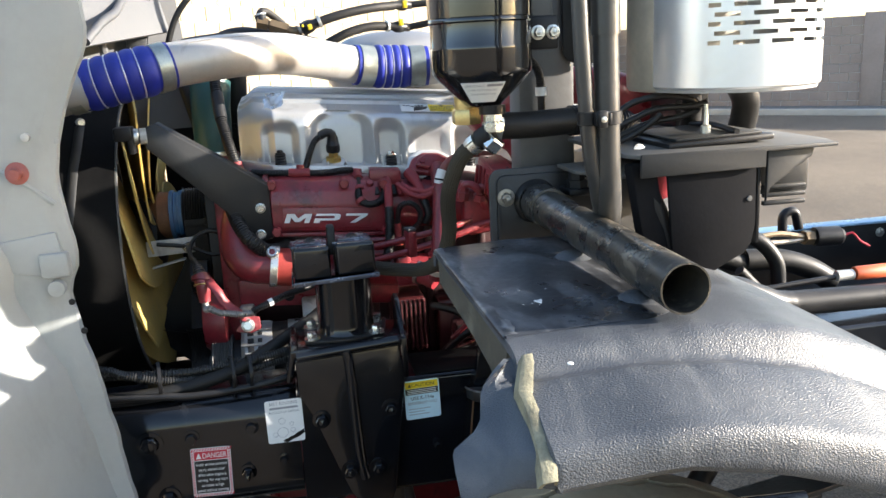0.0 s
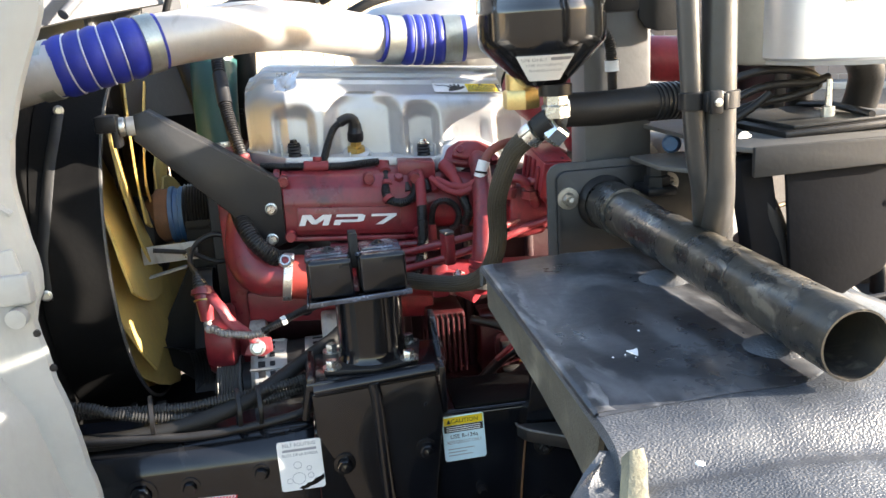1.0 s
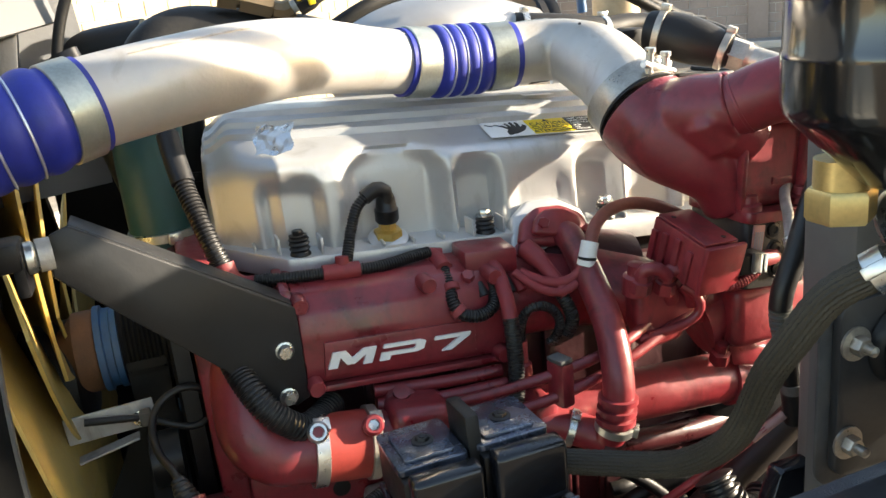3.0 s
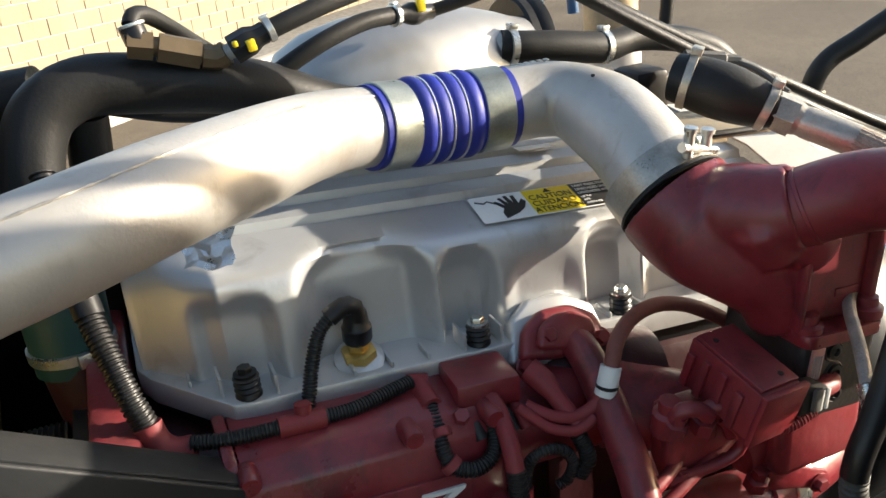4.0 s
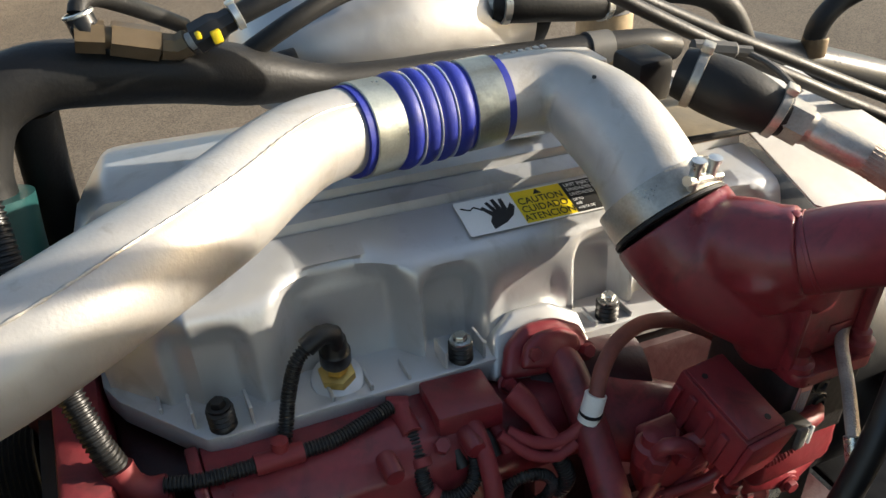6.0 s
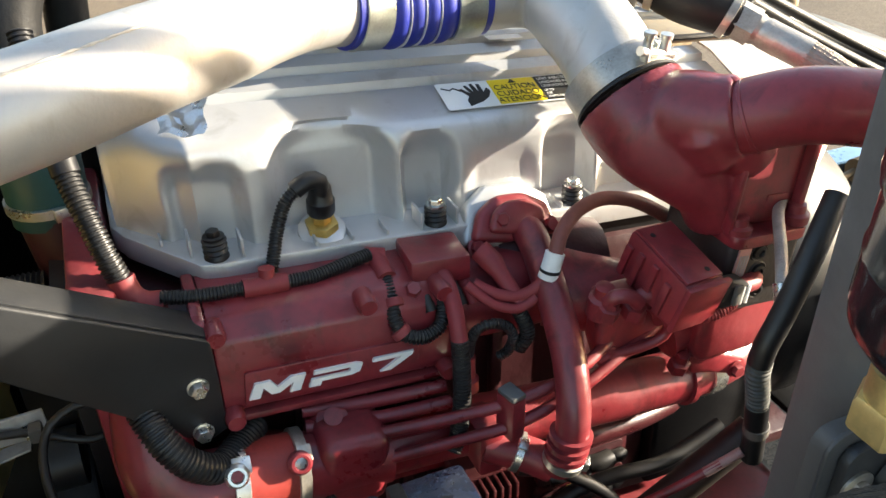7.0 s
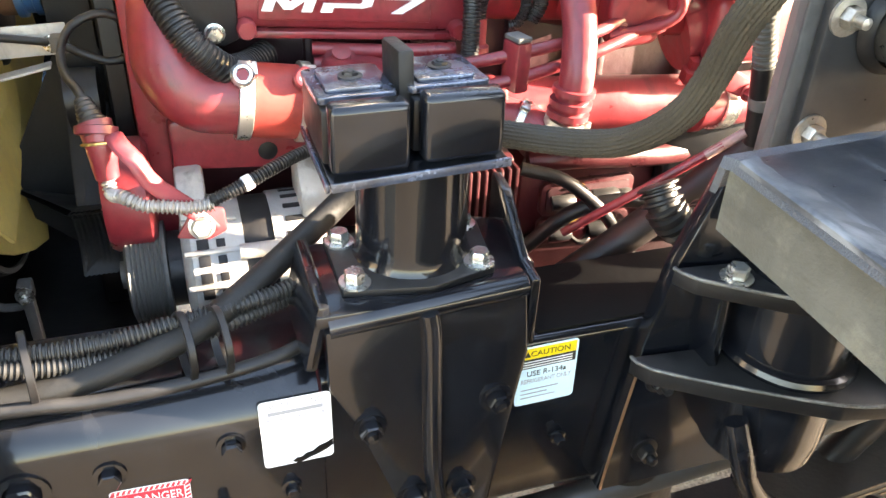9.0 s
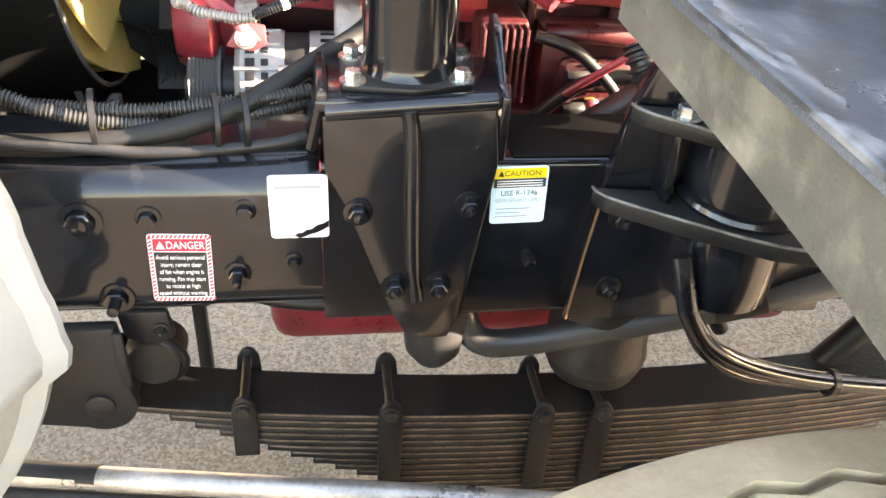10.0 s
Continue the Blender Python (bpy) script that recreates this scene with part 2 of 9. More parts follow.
def smears(m, amount, scale, stretch, turn, low=0.50, high=0.80, col=(0.27, 0.27, 0.26)):
    """Pale wiped smears and scuffs laid over a material."""
    nt = m.node_tree
    mp = nt.nodes.new("ShaderNodeMapping")
    mp.inputs["Rotation"].default_value = (0, 0, turn)
    mp.inputs["Scale"].default_value = (1.0, stretch, 1.0)
    tcn = [n for n in nt.nodes if n.type == "TEX_COORD"][0]
    nt.links.new(tcn.outputs["Object"], mp.inputs["Vector"])
    sn = nt.nodes.new("ShaderNodeTexNoise")
    sn.inputs["Scale"].default_value, sn.inputs["Detail"].default_value, sn.inputs["Distortion"].default_value = scale, 12, 1.2
    nt.links.new(mp.outputs[0], sn.inputs["Vector"])
    mr = nt.nodes.new("ShaderNodeMapRange")
    mr.inputs[1].default_value, mr.inputs[2].default_value, mr.inputs[4].default_value = low, high, amount
    nt.links.new(sn.outputs[0], mr.inputs[0])
    sx = nt.nodes.new("ShaderNodeMix")
    sx.data_type = "RGBA"
    sx.inputs[7].default_value = (*col, 1)
    bs = nt.nodes["Principled BSDF"]
    nt.links.new(mr.outputs[0], sx.inputs[0])
    nt.links.new(bs.inputs["Base Color"].links[0].from_socket, sx.inputs[6])
    nt.links.new(sx.outputs[2], bs.inputs["Base Color"])


smears(FEND, 0.26, 11.0, 0.38, 0.9)
smears(GLOSS, 0.10, 16.0, 0.5, 0.3, 0.55, 0.75, (0.10, 0.105, 0.115))
smears(BLUE, 0.35, 9.0, 0.7, 0.2, 0.55, 0.75, (0.05, 0.055, 0.10))
smears(TUBE_OLD, 0.55, 34.0, 0.6, 0.3, 0.56, 0.66, (0.30, 0.27, 0.22))

# asphalt stones, pale and dark
nt = ASPHALT.node_tree
v = nt.nodes.new("ShaderNodeTexVoronoi")
v.inputs["Scale"].default_value = 150
tcn = [n for n in nt.nodes if n.type == "TEX_COORD"][0]
nt.links.new(tcn.outputs["Object"], v.inputs["Vector"])
bw = nt.nodes.new("ShaderNodeSeparateColor")
nt.links.new(v.outputs["Color"], bw.inputs[0])
mr = nt.nodes.new("ShaderNodeMapRange")
mr.inputs[3].default_value, mr.inputs[4].default_value = 0.6, 1.3
nt.links.new(bw.outputs[0], mr.inputs[0])
bs = nt.nodes["Principled BSDF"]
old = bs.inputs["Base Color"].links[0].from_socket
mm = nt.nodes.new("ShaderNodeVectorMath")
mm.operation = "MULTIPLY"
nt.links.new(old, mm.inputs[0])
nt.links.new(mr.outputs[0], mm.inputs[1])
nt.links.new(mm.outputs[0], bs.inputs["Base Color"])

# The truck is drawn in units of 0.887 m over a datum 0.118 m above the ground.
UNIT, DATUM = 0.887, 0.118
G = Matrix.Translation((0, 0, DATUM)) @ Matrix.Scale(UNIT, 4)
V = Vector


# ---- builders ----
def thing(name, at, label, category, group="", kind=""):
    e = new(name)
    e.location = G @ V(at)
    e.empty_display_size = 0.05
    return tagged(e, label, category, group, kind)


def part(name, bm, material, parent=None, label="", smooth=True, world_units=False):
    if not world_units:
        bm.transform(G)
    bmesh.ops.recalc_face_normals(bm, faces=bm.faces)
    me = bpy.data.meshes.new(name)
    bm.to_mesh(me)
    bm.free()
    me.materials.append(material)
    if smooth:
        me.shade_smooth()
        me.set_sharp_from_angle(angle=radians(38))
    ob = new(name, me)
    if parent is not None:
        ob.parent = parent
        if parent.type == "EMPTY":
            ob.matrix_parent_inverse = Matrix.Translation(parent.location).inverted()
    if label:
        ob["label"] = label
    return ob


def join(*bms):
    a = bms[0]
    for b in bms[1:]:
        me = bpy.data.meshes.new("tmp")
        b.to_mesh(me)
        b.free()
        a.from_mesh(me)
        bpy.data.meshes.remove(me)
    return a


def box(x0, x1, y0, y1, z0, z1, bevel=0.0, seg=2):
    bm = bmesh.new()
    bmesh.ops.create_cube(bm, size=1.0)
    for q in bm.verts:
        q.co = V((x0 + (q.co.x + 0.5) * (x1 - x0), y0 + (q.co.y + 0.5) * (y1 - y0), z0 + (q.co.z + 0.5) * (z1 - z0)))
    if bevel:
        bmesh.ops.bevel(bm, geom=bm.edges[:], offset=bevel, segments=seg, affect="EDGES", profile=0.5)
    return bm


def turned(bm, at, rx=0, ry=0, rz=0):
    p = Matrix.Translation(at)
    bm.transform(p @ pose(0, 0, 0, rx, ry, rz) @ p.inverted())
    return bm


def sheared(bm):
    """Engine parts fall 4.3 degrees to the rear."""
    for q in bm.verts:
        q.co.z -= 0.075 * q.co.x
    return bm


def plate(outline, axis, a, b, bevel=0.003, seg=2):
    """An outline of 2D points, extruded along axis from a to b."""
    put = {"x": lambda u, w, s: (s, u, w), "y": lambda u, w, s: (u, s, w), "z": lambda u, w, s: (u, w, s)}[axis]
    bm = bmesh.new()
    lo = [bm.verts.new(put(u, w, a)) for u, w in outline]
    hi = [bm.verts.new(put(u, w, b)) for u, w in outline]
    bm.faces.new(lo)
    bm.faces.new(hi[::-1])
    n = len(lo)
    for i in range(n):
        bm.faces.new((lo[i], lo[(i + 1) % n], hi[(i + 1) % n], hi[i]))
    bmesh.ops.recalc_face_normals(bm, faces=bm.faces)
    if bevel:
        bmesh.ops.bevel(bm, geom=bm.edges[:], offset=bevel, segments=seg, affect="EDGES", profile=0.5, clamp_overlap=True)
    return bm


def rounded(u0, u1, w0, w1, r, n=5):
    pts = []
    for cx, cy, a0 in ((u1 - r, w1 - r, 0), (u0 + r, w1 - r, 90), (u0 + r, w0 + r, 180), (u1 - r, w0 + r, 270)):
        for k in range(n + 1):
            a = radians(a0 + 90 * k / n)
            pts.append((cx + r * math.cos(a), cy + r * math.sin(a)))
    return pts


def spline(pts, step=0.008):
    pts = [V(p) for p in pts]
    ext = [2 * pts[0] - pts[1]] + pts + [2 * pts[-1] - pts[-2]]
    out = []
    for i in range(1, len(ext) - 2):
        p0, p1, p2, p3 = ext[i - 1:i + 3]
        n = max(2, int((p2 - p1).length / step))
        for k in range(n):
            t = k / n
            out.append(0.5 * (2 * p1 + (p2 - p0) * t + (2 * p0 - 5 * p1 + 4 * p2 - p3) * t * t + (3 * p1 - p0 - 3 * p2 + p3) * t ** 3))
    out.append(pts[-1])
    return out


def sweep(path, r, seg=16, caps=True, flat=1.0):
    """A tube along path; r a number or a function of the way along it, flat squeezes it."""
    bm = bmesh.new()
    n = len(path)
    tang = [(path[min(i + 1, n - 1)] - path[max(i - 1, 0)]).normalized() for i in range(n)]
    up = V((0, 0, 1)) if abs(tang[0].z) < 0.8 else V((0, 1, 0))
    side = tang[0].cross(up).normalized()
    rings, s = [], 0.0
    for i in range(n):
        if i:
            s += (path[i] - path[i - 1]).length
            side = (side - tang[i] * side.dot(tang[i])).normalized()
        other = tang[i].cross(side)
        rad = r(s) if callable(r) else r
        rings.append([bm.verts.new(path[i] + rad * (math.cos(a) * side + flat * math.sin(a) * other)) for a in (2 * math.pi * k / seg for k in range(seg))])
    for p, q in zip(rings, rings[1:]):
        for k in range(seg):
            bm.faces.new((p[k], p[(k + 1) % seg], q[(k + 1) % seg], q[k]))
    if caps:
        bm.faces.new(rings[0])
        bm.faces.new(rings[-1][::-1])
    return bm


def tube(pts, r, seg=16, step=0.012, caps=True, flat=1.0):
    return sweep(spline(pts, step), r, seg, caps, flat)


def ribbed(pts, r, pitch=0.0046, amp=0.0009, seg=12):
    """Corrugated conduit."""
    return sweep(spline(pts, pitch / 5), lambda s: r + amp * (1 if math.sin(2 * math.pi * s / pitch) > 0 else -1), seg)


def braided(pts, r, seg=44, amp=0.0007, twist=520.0):
    """A hose with crossed braid ridges."""
    path = spline(pts, 0.0035)
    bm = sweep(path, r, seg)
    bm.verts.ensure_lookup_table()
    s = 0.0
    for i, c in enumerate(path):
        if i:
            s += (c - path[i - 1]).length
        for k in range(seg):
            a = 2 * math.pi * k / seg
            q = bm.verts[i * seg + k]
            d = (q.co - c).normalized()
            q.co += d * amp * math.sin(11 * a + twist * s) * math.sin(11 * a - twist * s) * 1.6
    return bm


def pipe(pts, r, wall, seg=32, step=0.012):
    """An open pipe with an inner side."""
    path = spline(pts, step)
    bm = join(sweep(path, r, seg, caps=False), sweep(path, r - wall, seg, caps=False))
    bm.verts.ensure_lookup_table()
    m = len(path) * seg
    for base in (0, (len(path) - 1) * seg):
        for k in range(seg):
            bm.faces.new((bm.verts[base + k], bm.verts[base + (k + 1) % seg], bm.verts[m + base + (k + 1) % seg], bm.verts[m + base + k]))
    return bm


def lathe(profile, at, direction=(0, 0, 1), seg=32, caps=True):
    """A body of revolution from (radius, height) pairs along direction from at."""
    d = V(direction).normalized()
    up = V((0, 0, 1)) if abs(d.z) < 0.8 else V((1, 0, 0))
    a = d.cross(up).normalized()
    b = d.cross(a)
    bm = bmesh.new()
    rings = []
    for r, h in profile:
        rings.append([bm.verts.new(V(at) + d * h + max(r, 0.0004) * (math.cos(t) * a + math.sin(t) * b)) for t in (2 * math.pi * k / seg for k in range(seg))])
    for p, q in zip(rings, rings[1:]):
        for k in range(seg):
            bm.faces.new((p[k], p[(k + 1) % seg], q[(k + 1) % seg], q[k]))
    if caps:
        bm.faces.new(rings[0])
        bm.faces.new(rings[-1][::-1])
    return bm


def ring(at, direction, r, w, t=0.004, seg=36):
    """A flat band round an axis."""
    d = V(direction).normalized()
    return lathe([(r, -w / 2), (r + t, -w / 2 + 0.001), (r + t, w / 2 - 0.001), (r, w / 2), (r - 0.002, w / 2), (r - 0.002, -w / 2), (r, -w / 2)], at, d, seg, caps=False)


def hexbolt(at, d, r=0.011, h=0.012, washer=1.5, stud=0.0):
    d = V(d).normalized()
    bm = lathe([(r, 0.003), (r, h), (r * 0.86, h + 0.002), (0, h + 0.002)], at, d, 6, caps=False)
    bm = join(bm, lathe([(0, 0), (r * washer, 0), (r * washer, 0.003), (r, 0.004)], at, d, 18, caps=False))
    if stud:
        bm = join(bm, lathe([(r * 0.5, h), (r * 0.5, h + stud), (0, h + stud + 0.002)], at, d, 12, caps=False))
    return bm


def bolt(parent, at, d, r=0.011, h=0.012, material=None, washer=1.5, stud=0.0, label=""):
    return part("bolt", hexbolt(at, d, r, h, washer, stud), material or ZINC, parent, label)


def clamp(parent, at, d, r, w=0.014, material=None, screw=(0, 0, 1)):
    """A hose clamp: a band and its screw housing."""
    d, s = V(d).normalized(), V(screw)
    s = (s - d * s.dot(d)).normalized()
    c = part("clamp_band", ring(at, d, r, w, 0.003), material or ZINC, parent, "zinc-plated clamp band")
    m = Matrix.Translation(V(at) + s * (r + 0.007)) @ Matrix((d, s.cross(d) * -1, s)).transposed().to_4x4()
    k = min(1.0, r / 0.034)
    b = box(-w * 0.6, w * 0.6, -0.011 * k, 0.011 * k, -0.006, -0.006 + 0.011 * k, 0.0015)
    b.transform(m)
    part("screw", b, material or ZINC, c)
    return c


def grid(rows):
    """A sheet from rows of points."""
    bm = bmesh.new()
    vs = [[bm.verts.new(p) for p in row] for row in rows]
    for a, b in zip(vs, vs[1:]):
        for k in range(len(a) - 1):
            bm.faces.new((a[k], a[k + 1], b[k + 1], b[k]))
    return bm


def thick(bm, t):
    """Gives a sheet its thickness."""
    bmesh.ops.recalc_face_normals(bm, faces=bm.faces)
    bm.normal_update()
    bmesh.ops.solidify(bm, geom=bm.faces[:], thickness=t)
    return bm


def words(body, size, m, material, parent, stretch=1.0, align="LEFT", depth=0.0004, name="lettering"):
    """Built-in font, laid flat in the pose m (x along the line, y up)."""
    cu = bpy.data.curves.new("tmp", "FONT")
    cu.body, cu.size, cu.align_x, cu.extrude = body, size, align, depth
    ob = bpy.data.objects.new("tmp", cu)
    scene.collection.objects.link(ob)
    bpy.context.view_layer.update()
    me = bpy.data.meshes.new_from_object(ob.evaluated_get(bpy.context.evaluated_depsgraph_get()))
    bpy.data.objects.remove(ob)
    bm = bmesh.new()
    bm.from_mesh(me)
    bpy.data.meshes.remove(me)
    bm.transform(m @ Matrix.Diagonal((stretch, 1, 1, 1)))
    return part(name, bm, material, parent, smooth=False)


def lettering_mesh(body, size, align="CENTER"):
    """A flat mesh of the built-in font in the xy plane."""
    cu = bpy.data.curves.new("tmp", "FONT")
    cu.body, cu.size, cu.align_x = body, size, align
    ob = bpy.data.objects.new("tmp", cu)
    scene.collection.objects.link(ob)
    bpy.context.view_layer.update()
    me = bpy.data.meshes.new_from_object(ob.evaluated_get(bpy.context.evaluated_depsgraph_get()))
    bpy.data.objects.remove(ob)
    bm = bmesh.new()
    bm.from_mesh(me)
    bpy.data.meshes.remove(me)
    return bm


def face_pose(origin, right, up):
    """A flat frame: x to the right, y up, z out of the surface."""
    r = V(right).normalized()
    u = V(up)
    u = (u - r * u.dot(r)).normalized()
    return Matrix.Translation(origin) @ Matrix((r, u, r.cross(u))).transposed().to_4x4()


def card(parent, m, u0, u1, w0, w1, z, material, name="print", r=0.0, t=0.0006):
    """A thin printed field on a sticker's face."""
    bm = plate(rounded(u0, u1, w0, w1, r, 4) if r else [(u0, w0), (u1, w0), (u1, w1), (u0, w1)], "z", z, z + t, 0)
    bm.transform(m)
    return part(name, bm, material, parent, smooth=False)

# ---- setting ----
bm = bmesh.new()
bmesh.ops.create_grid(bm, x_segments=60, y_segments=60, size=1.0)
for q in bm.verts:
    q.co = V((math.copysign(abs(q.co.x) ** 3, q.co.x) * 400, math.copysign(abs(q.co.y) ** 3, q.co.y) * 400, 0))
tagged(part("ground", bm, ASPHALT, world_units=True), "weathered tan-grey asphalt yard", "ground", kind="structure")


def block_wall(name, a, b, height, material, label, cap=0.0):
    """A wall of running-bond blocks with recessed joints, from a to b, facing the yard."""
    a, b = V((*a, 0)), V((*b, 0))
    d = (b - a).normalized()
    n = V((d.y, -d.x, 0))
    length = (b - a).length
    w = bmesh.new()
    back = box(0, length, 0.012, 0.2, 0, height - 0.004)
    m = Matrix.Translation(a) @ Matrix((d, -n, V((0, 0, 1)))).transposed().to_4x4()
    back.transform(m)
    wall = tagged(part(name, back, KERB, world_units=True, smooth=False), label, "wall", kind="structure")
    verts, faces = [], []
    rows = int(height / 0.2)
    for i in range(rows):
        x = -0.2 if i % 2 else 0.0
        while x < length:
            x0, x1 = max(0, x) + 0.005, min(length, x + 0.4) - 0.005
            if x1 > x0 + 0.05:
                z0, z1 = i * 0.2 + 0.005, i * 0.2 + 0.195
                j = random.uniform(-0.002, 0.003)
                k = len(verts)
                verts += [m @ V(p) for p in ((x0, 0.012, z0), (x1, 0.012, z0), (x1, 0.012, z1), (x0, 0.012, z1),
                                             (x0 + 0.006, j, z0 + 0.006), (x1 - 0.006, j, z0 + 0.006), (x1 - 0.006, j, z1 - 0.006), (x0 + 0.006, j, z1 - 0.006))]
                faces += [(k + 4, k + 5, k + 6, k + 7), (k, k + 1, k + 5, k + 4), (k + 1, k + 2, k + 6, k + 5), (k + 2, k + 3, k + 7, k + 6), (k + 3, k, k + 4, k + 7)]
            x += 0.4
    me = bpy.data.meshes.new("blocks")
    me.from_pydata(verts, [], faces)
    me.materials.append(material)
    ob = new("blocks", me)
    ob.parent = wall
    ob["kind"] = "stuff"
    return wall, m, length


CORNER = (8.3, 20.3)
wl = block_wall("wall_west", (-13.8, -1.0), CORNER, 2.6, BLOCKW, "sunlit tan concrete block boundary wall")
wr = block_wall("wall_north", CORNER, (24.0, 4.0), 2.0, BLOCKG, "grey-brown concrete block wall with a pilaster")
for u in (5.65, 11.65):
    p = box(u, u + 0.42, -0.06, 0.0, 0, 2.06, 0.01)
    p.transform(wr[1])
    part("pilaster", p, BLOCKG, wr[0], world_units=True)


def strip(name, m, length, off, w, h, material, label, category):
    k = box(-2, length + 2, -off - w, -off, -0.02, h, 0.012)
    k.transform(m)
    return tagged(part(name, k, material, world_units=True), label, category, kind="structure")


for w in (wl, wr):
    strip("kerb", w[1], w[2], 1.25, 0.16, 0.13, KERB, "pale concrete kerb along the gravel strip", "kerb")
    strip("gravel_bed", w[1], w[2], 0.0, 1.25, 0.09, GRAVEL, "grey gravel strip below the wall", "gravel")

# ---- frame rail ----
def channel(x0, x1, y, z0, z1, r, depth=0.15, t=0.012, n=6):
    """A C-section rail with its web at y and its flanges behind."""
    prof = [(y + depth, z0)]
    for k in range(n + 1):
        a = radians(270 - 90 * k / n)
        prof.append((y + r + r * math.cos(a), z0 + r + r * math.sin(a)))
    for k in range(n + 1):
        a = radians(180 - 90 * k / n)
        prof.append((y + r + r * math.cos(a), z1 - r + r * math.sin(a)))
    prof += [(y + depth, z1), (y + depth, z1 - t)]
    ri = max(r - t, 0.002)
    for k in range(n + 1):
        a = radians(90 + 90 * k / n)
        prof.append((y + t + ri + ri * math.cos(a), z1 - t - ri + ri * math.sin(a)))
    for k in range(n + 1):
        a = radians(180 + 90 * k / n)
        prof.append((y + t + ri + ri * math.cos(a), z0 + t + ri + ri * math.sin(a)))
    prof.append((y + depth, z0 + t))
    return plate(prof, "x", x0, x1, 0)


rail = thing("frame_rail", (0, 1.9, 0.85), "black gloss-painted steel chassis rail with bolts and stickers", "frame rail")
part("rear_channel", channel(-0.048, 3.3, 1.836, 0.700, 0.993, 0.012), GLOSS, rail)
part("top_strip", box(0.236, 0.80, 1.846, 1.984, 0.9935, 0.9985, 0.001), SHROUD, rail, "dull black strip on the upper flange")
part("front_channel", channel(-1.25, -0.05, 1.832, 0.712, 0.990, 0.066, 0.17, n=12), GLOSS, rail)
OUT = (0, -1, 0)
for x, z, r, s in ((-0.297, 0.909, 0.013, 0.0), (-0.16, 0.919, 0.012, 0.0), (-0.390, 0.905, 0.021, 0.004), (-0.178, 0.805, 0.014, 0.022),
                   (-0.362, 0.765, 0.018, 0.024), (-0.093, 0.827, 0.009, 0.0), (0.279, 0.813, 0.008, 0.0)):
    bolt(rail, (x, 1.832, z), OUT, r, 0.014, GLOSS, 1.45, s, "black painted bolt")


def sticker(name, at, w, h, material, label, tilt=0.0, category="sticker", right=(1, 0, 0), up=(0, 0, 1), r=0.006, squeeze=1.0):
    m = face_pose(at, right, up) @ pose(0, 0, 0, 0, 0, tilt) @ Matrix.Diagonal((squeeze, 1, 1, 1))
    bm = plate(rounded(0, w, 0, h, r, 4), "z", 0.0002, 0.0010, 0)
    bm.transform(m)
    ob = tagged(part(name, bm, material, smooth=False), label, category)
    return ob, m


st, m = sticker("danger_sticker", (-0.308, 1.832, 0.757), 0.100, 0.124, LAB_W, "white DANGER sticker with red striped border and black panel", -2.0, squeeze=0.91)
card(st, m, 0.008, 0.092, 0.009, 0.092, 0.0012, LAB_K)
card(st, m, 0.008, 0.092, 0.094, 0.116, 0.0012, LAB_R)
for k in range(15):
    u = 0.001 + k * 0.0068
    for w0, w1 in ((0.0008, 0.0068), (0.1172, 0.1232)):
        bar = plate([(u, w0), (u + 0.0036, w0), (u + 0.0066, w1), (u + 0.003, w1)], "z", 0.0012, 0.0017, 0)
        bar.transform(m)
        part("stripe", bar, LAB_R, st, smooth=False)
for k in range(17):
    w = 0.008 + k * 0.0066
    for u0, u1 in ((0.0008, 0.0066), (0.0934, 0.0992)):
        bar = plate([(u0, w), (u1, w + 0.003), (u1, w + 0.0064), (u0, w + 0.0034)], "z", 0.0012, 0.0017, 0)
        bar.transform(m)
        part("stripe", bar, LAB_R, st, smooth=False)
words("DANGER", 0.019, m @ Matrix.Translation((0.0285, 0.0985, 0.0021)), LAB_W, st, 0.80)
tri = plate([(0.013, 0.098), (0.027, 0.098), (0.020, 0.1125)], "z", 0.0020, 0.0025, 0)
tri.transform(m)
part("warning_triangle", tri, LAB_W, st, smooth=False)
for i, line in enumerate(("Avoid serious personal", "injury, remain clear", "of fan when engine is", "running. Fan may start", "to rotate at high", "speed without warning.")):
    words(line, 0.0105, m @ Matrix.Translation((0.05, 0.0795 - i * 0.0134, 0.0021)), LAB_W, st, 0.80, "CENTER")

st, m = sticker("belt_routing_sticker", (-0.124, 1.8305, 0.869), 0.086, 0.108, LAB_W, "white belt-routing sticker with a torn lower corner", 0.5)
words("BELT ROUTING", 0.0105, m @ Matrix.Translation((0.043, 0.096, 0.0012)), LAB_G, st, 0.9, "CENTER")
card(st, m, 0.010, 0.076, 0.0855, 0.0905, 0.0012, LAB_G, "print_bar")
words("RUTA DE LA BANDA", 0.0088, m @ Matrix.Translation((0.043, 0.075, 0.0012)), LAB_G, st, 0.86, "CENTER")
for k, (u, w, r) in enumerate(((0.036, 0.055, 0.008), (0.036, 0.026, 0.013), (0.058, 0.046, 0.005), (0.060, 0.030, 0.006), (0.018, 0.022, 0.006))):
    c = lathe([(r, 0.0012), (r, 0.0016), (r - 0.0008, 0.0016), (r - 0.0008, 0.0012)], (u, w, 0), (0, 0, 1), 20, caps=False)
    c.transform(m)
    part("pulley_drawing", c, LAB_G, st, smooth=False)
tear = plate([(0.034, 0.004), (0.040, 0.009), (0.046, 0.009), (0.052, 0.014), (0.060, 0.015), (0.068, 0.022), (0.078, 0.025), (0.0855, 0.030),
              (0.0855, 0.019), (0.076, 0.013), (0.068, 0.009), (0.058, 0.006), (0.05, 0.002), (0.042, 0.0)], "z", 0.0012, 0.0017, 0)
tear.transform(m)
part("tear", tear, GLOSS, st, "torn-off corner showing black paint", smooth=False)

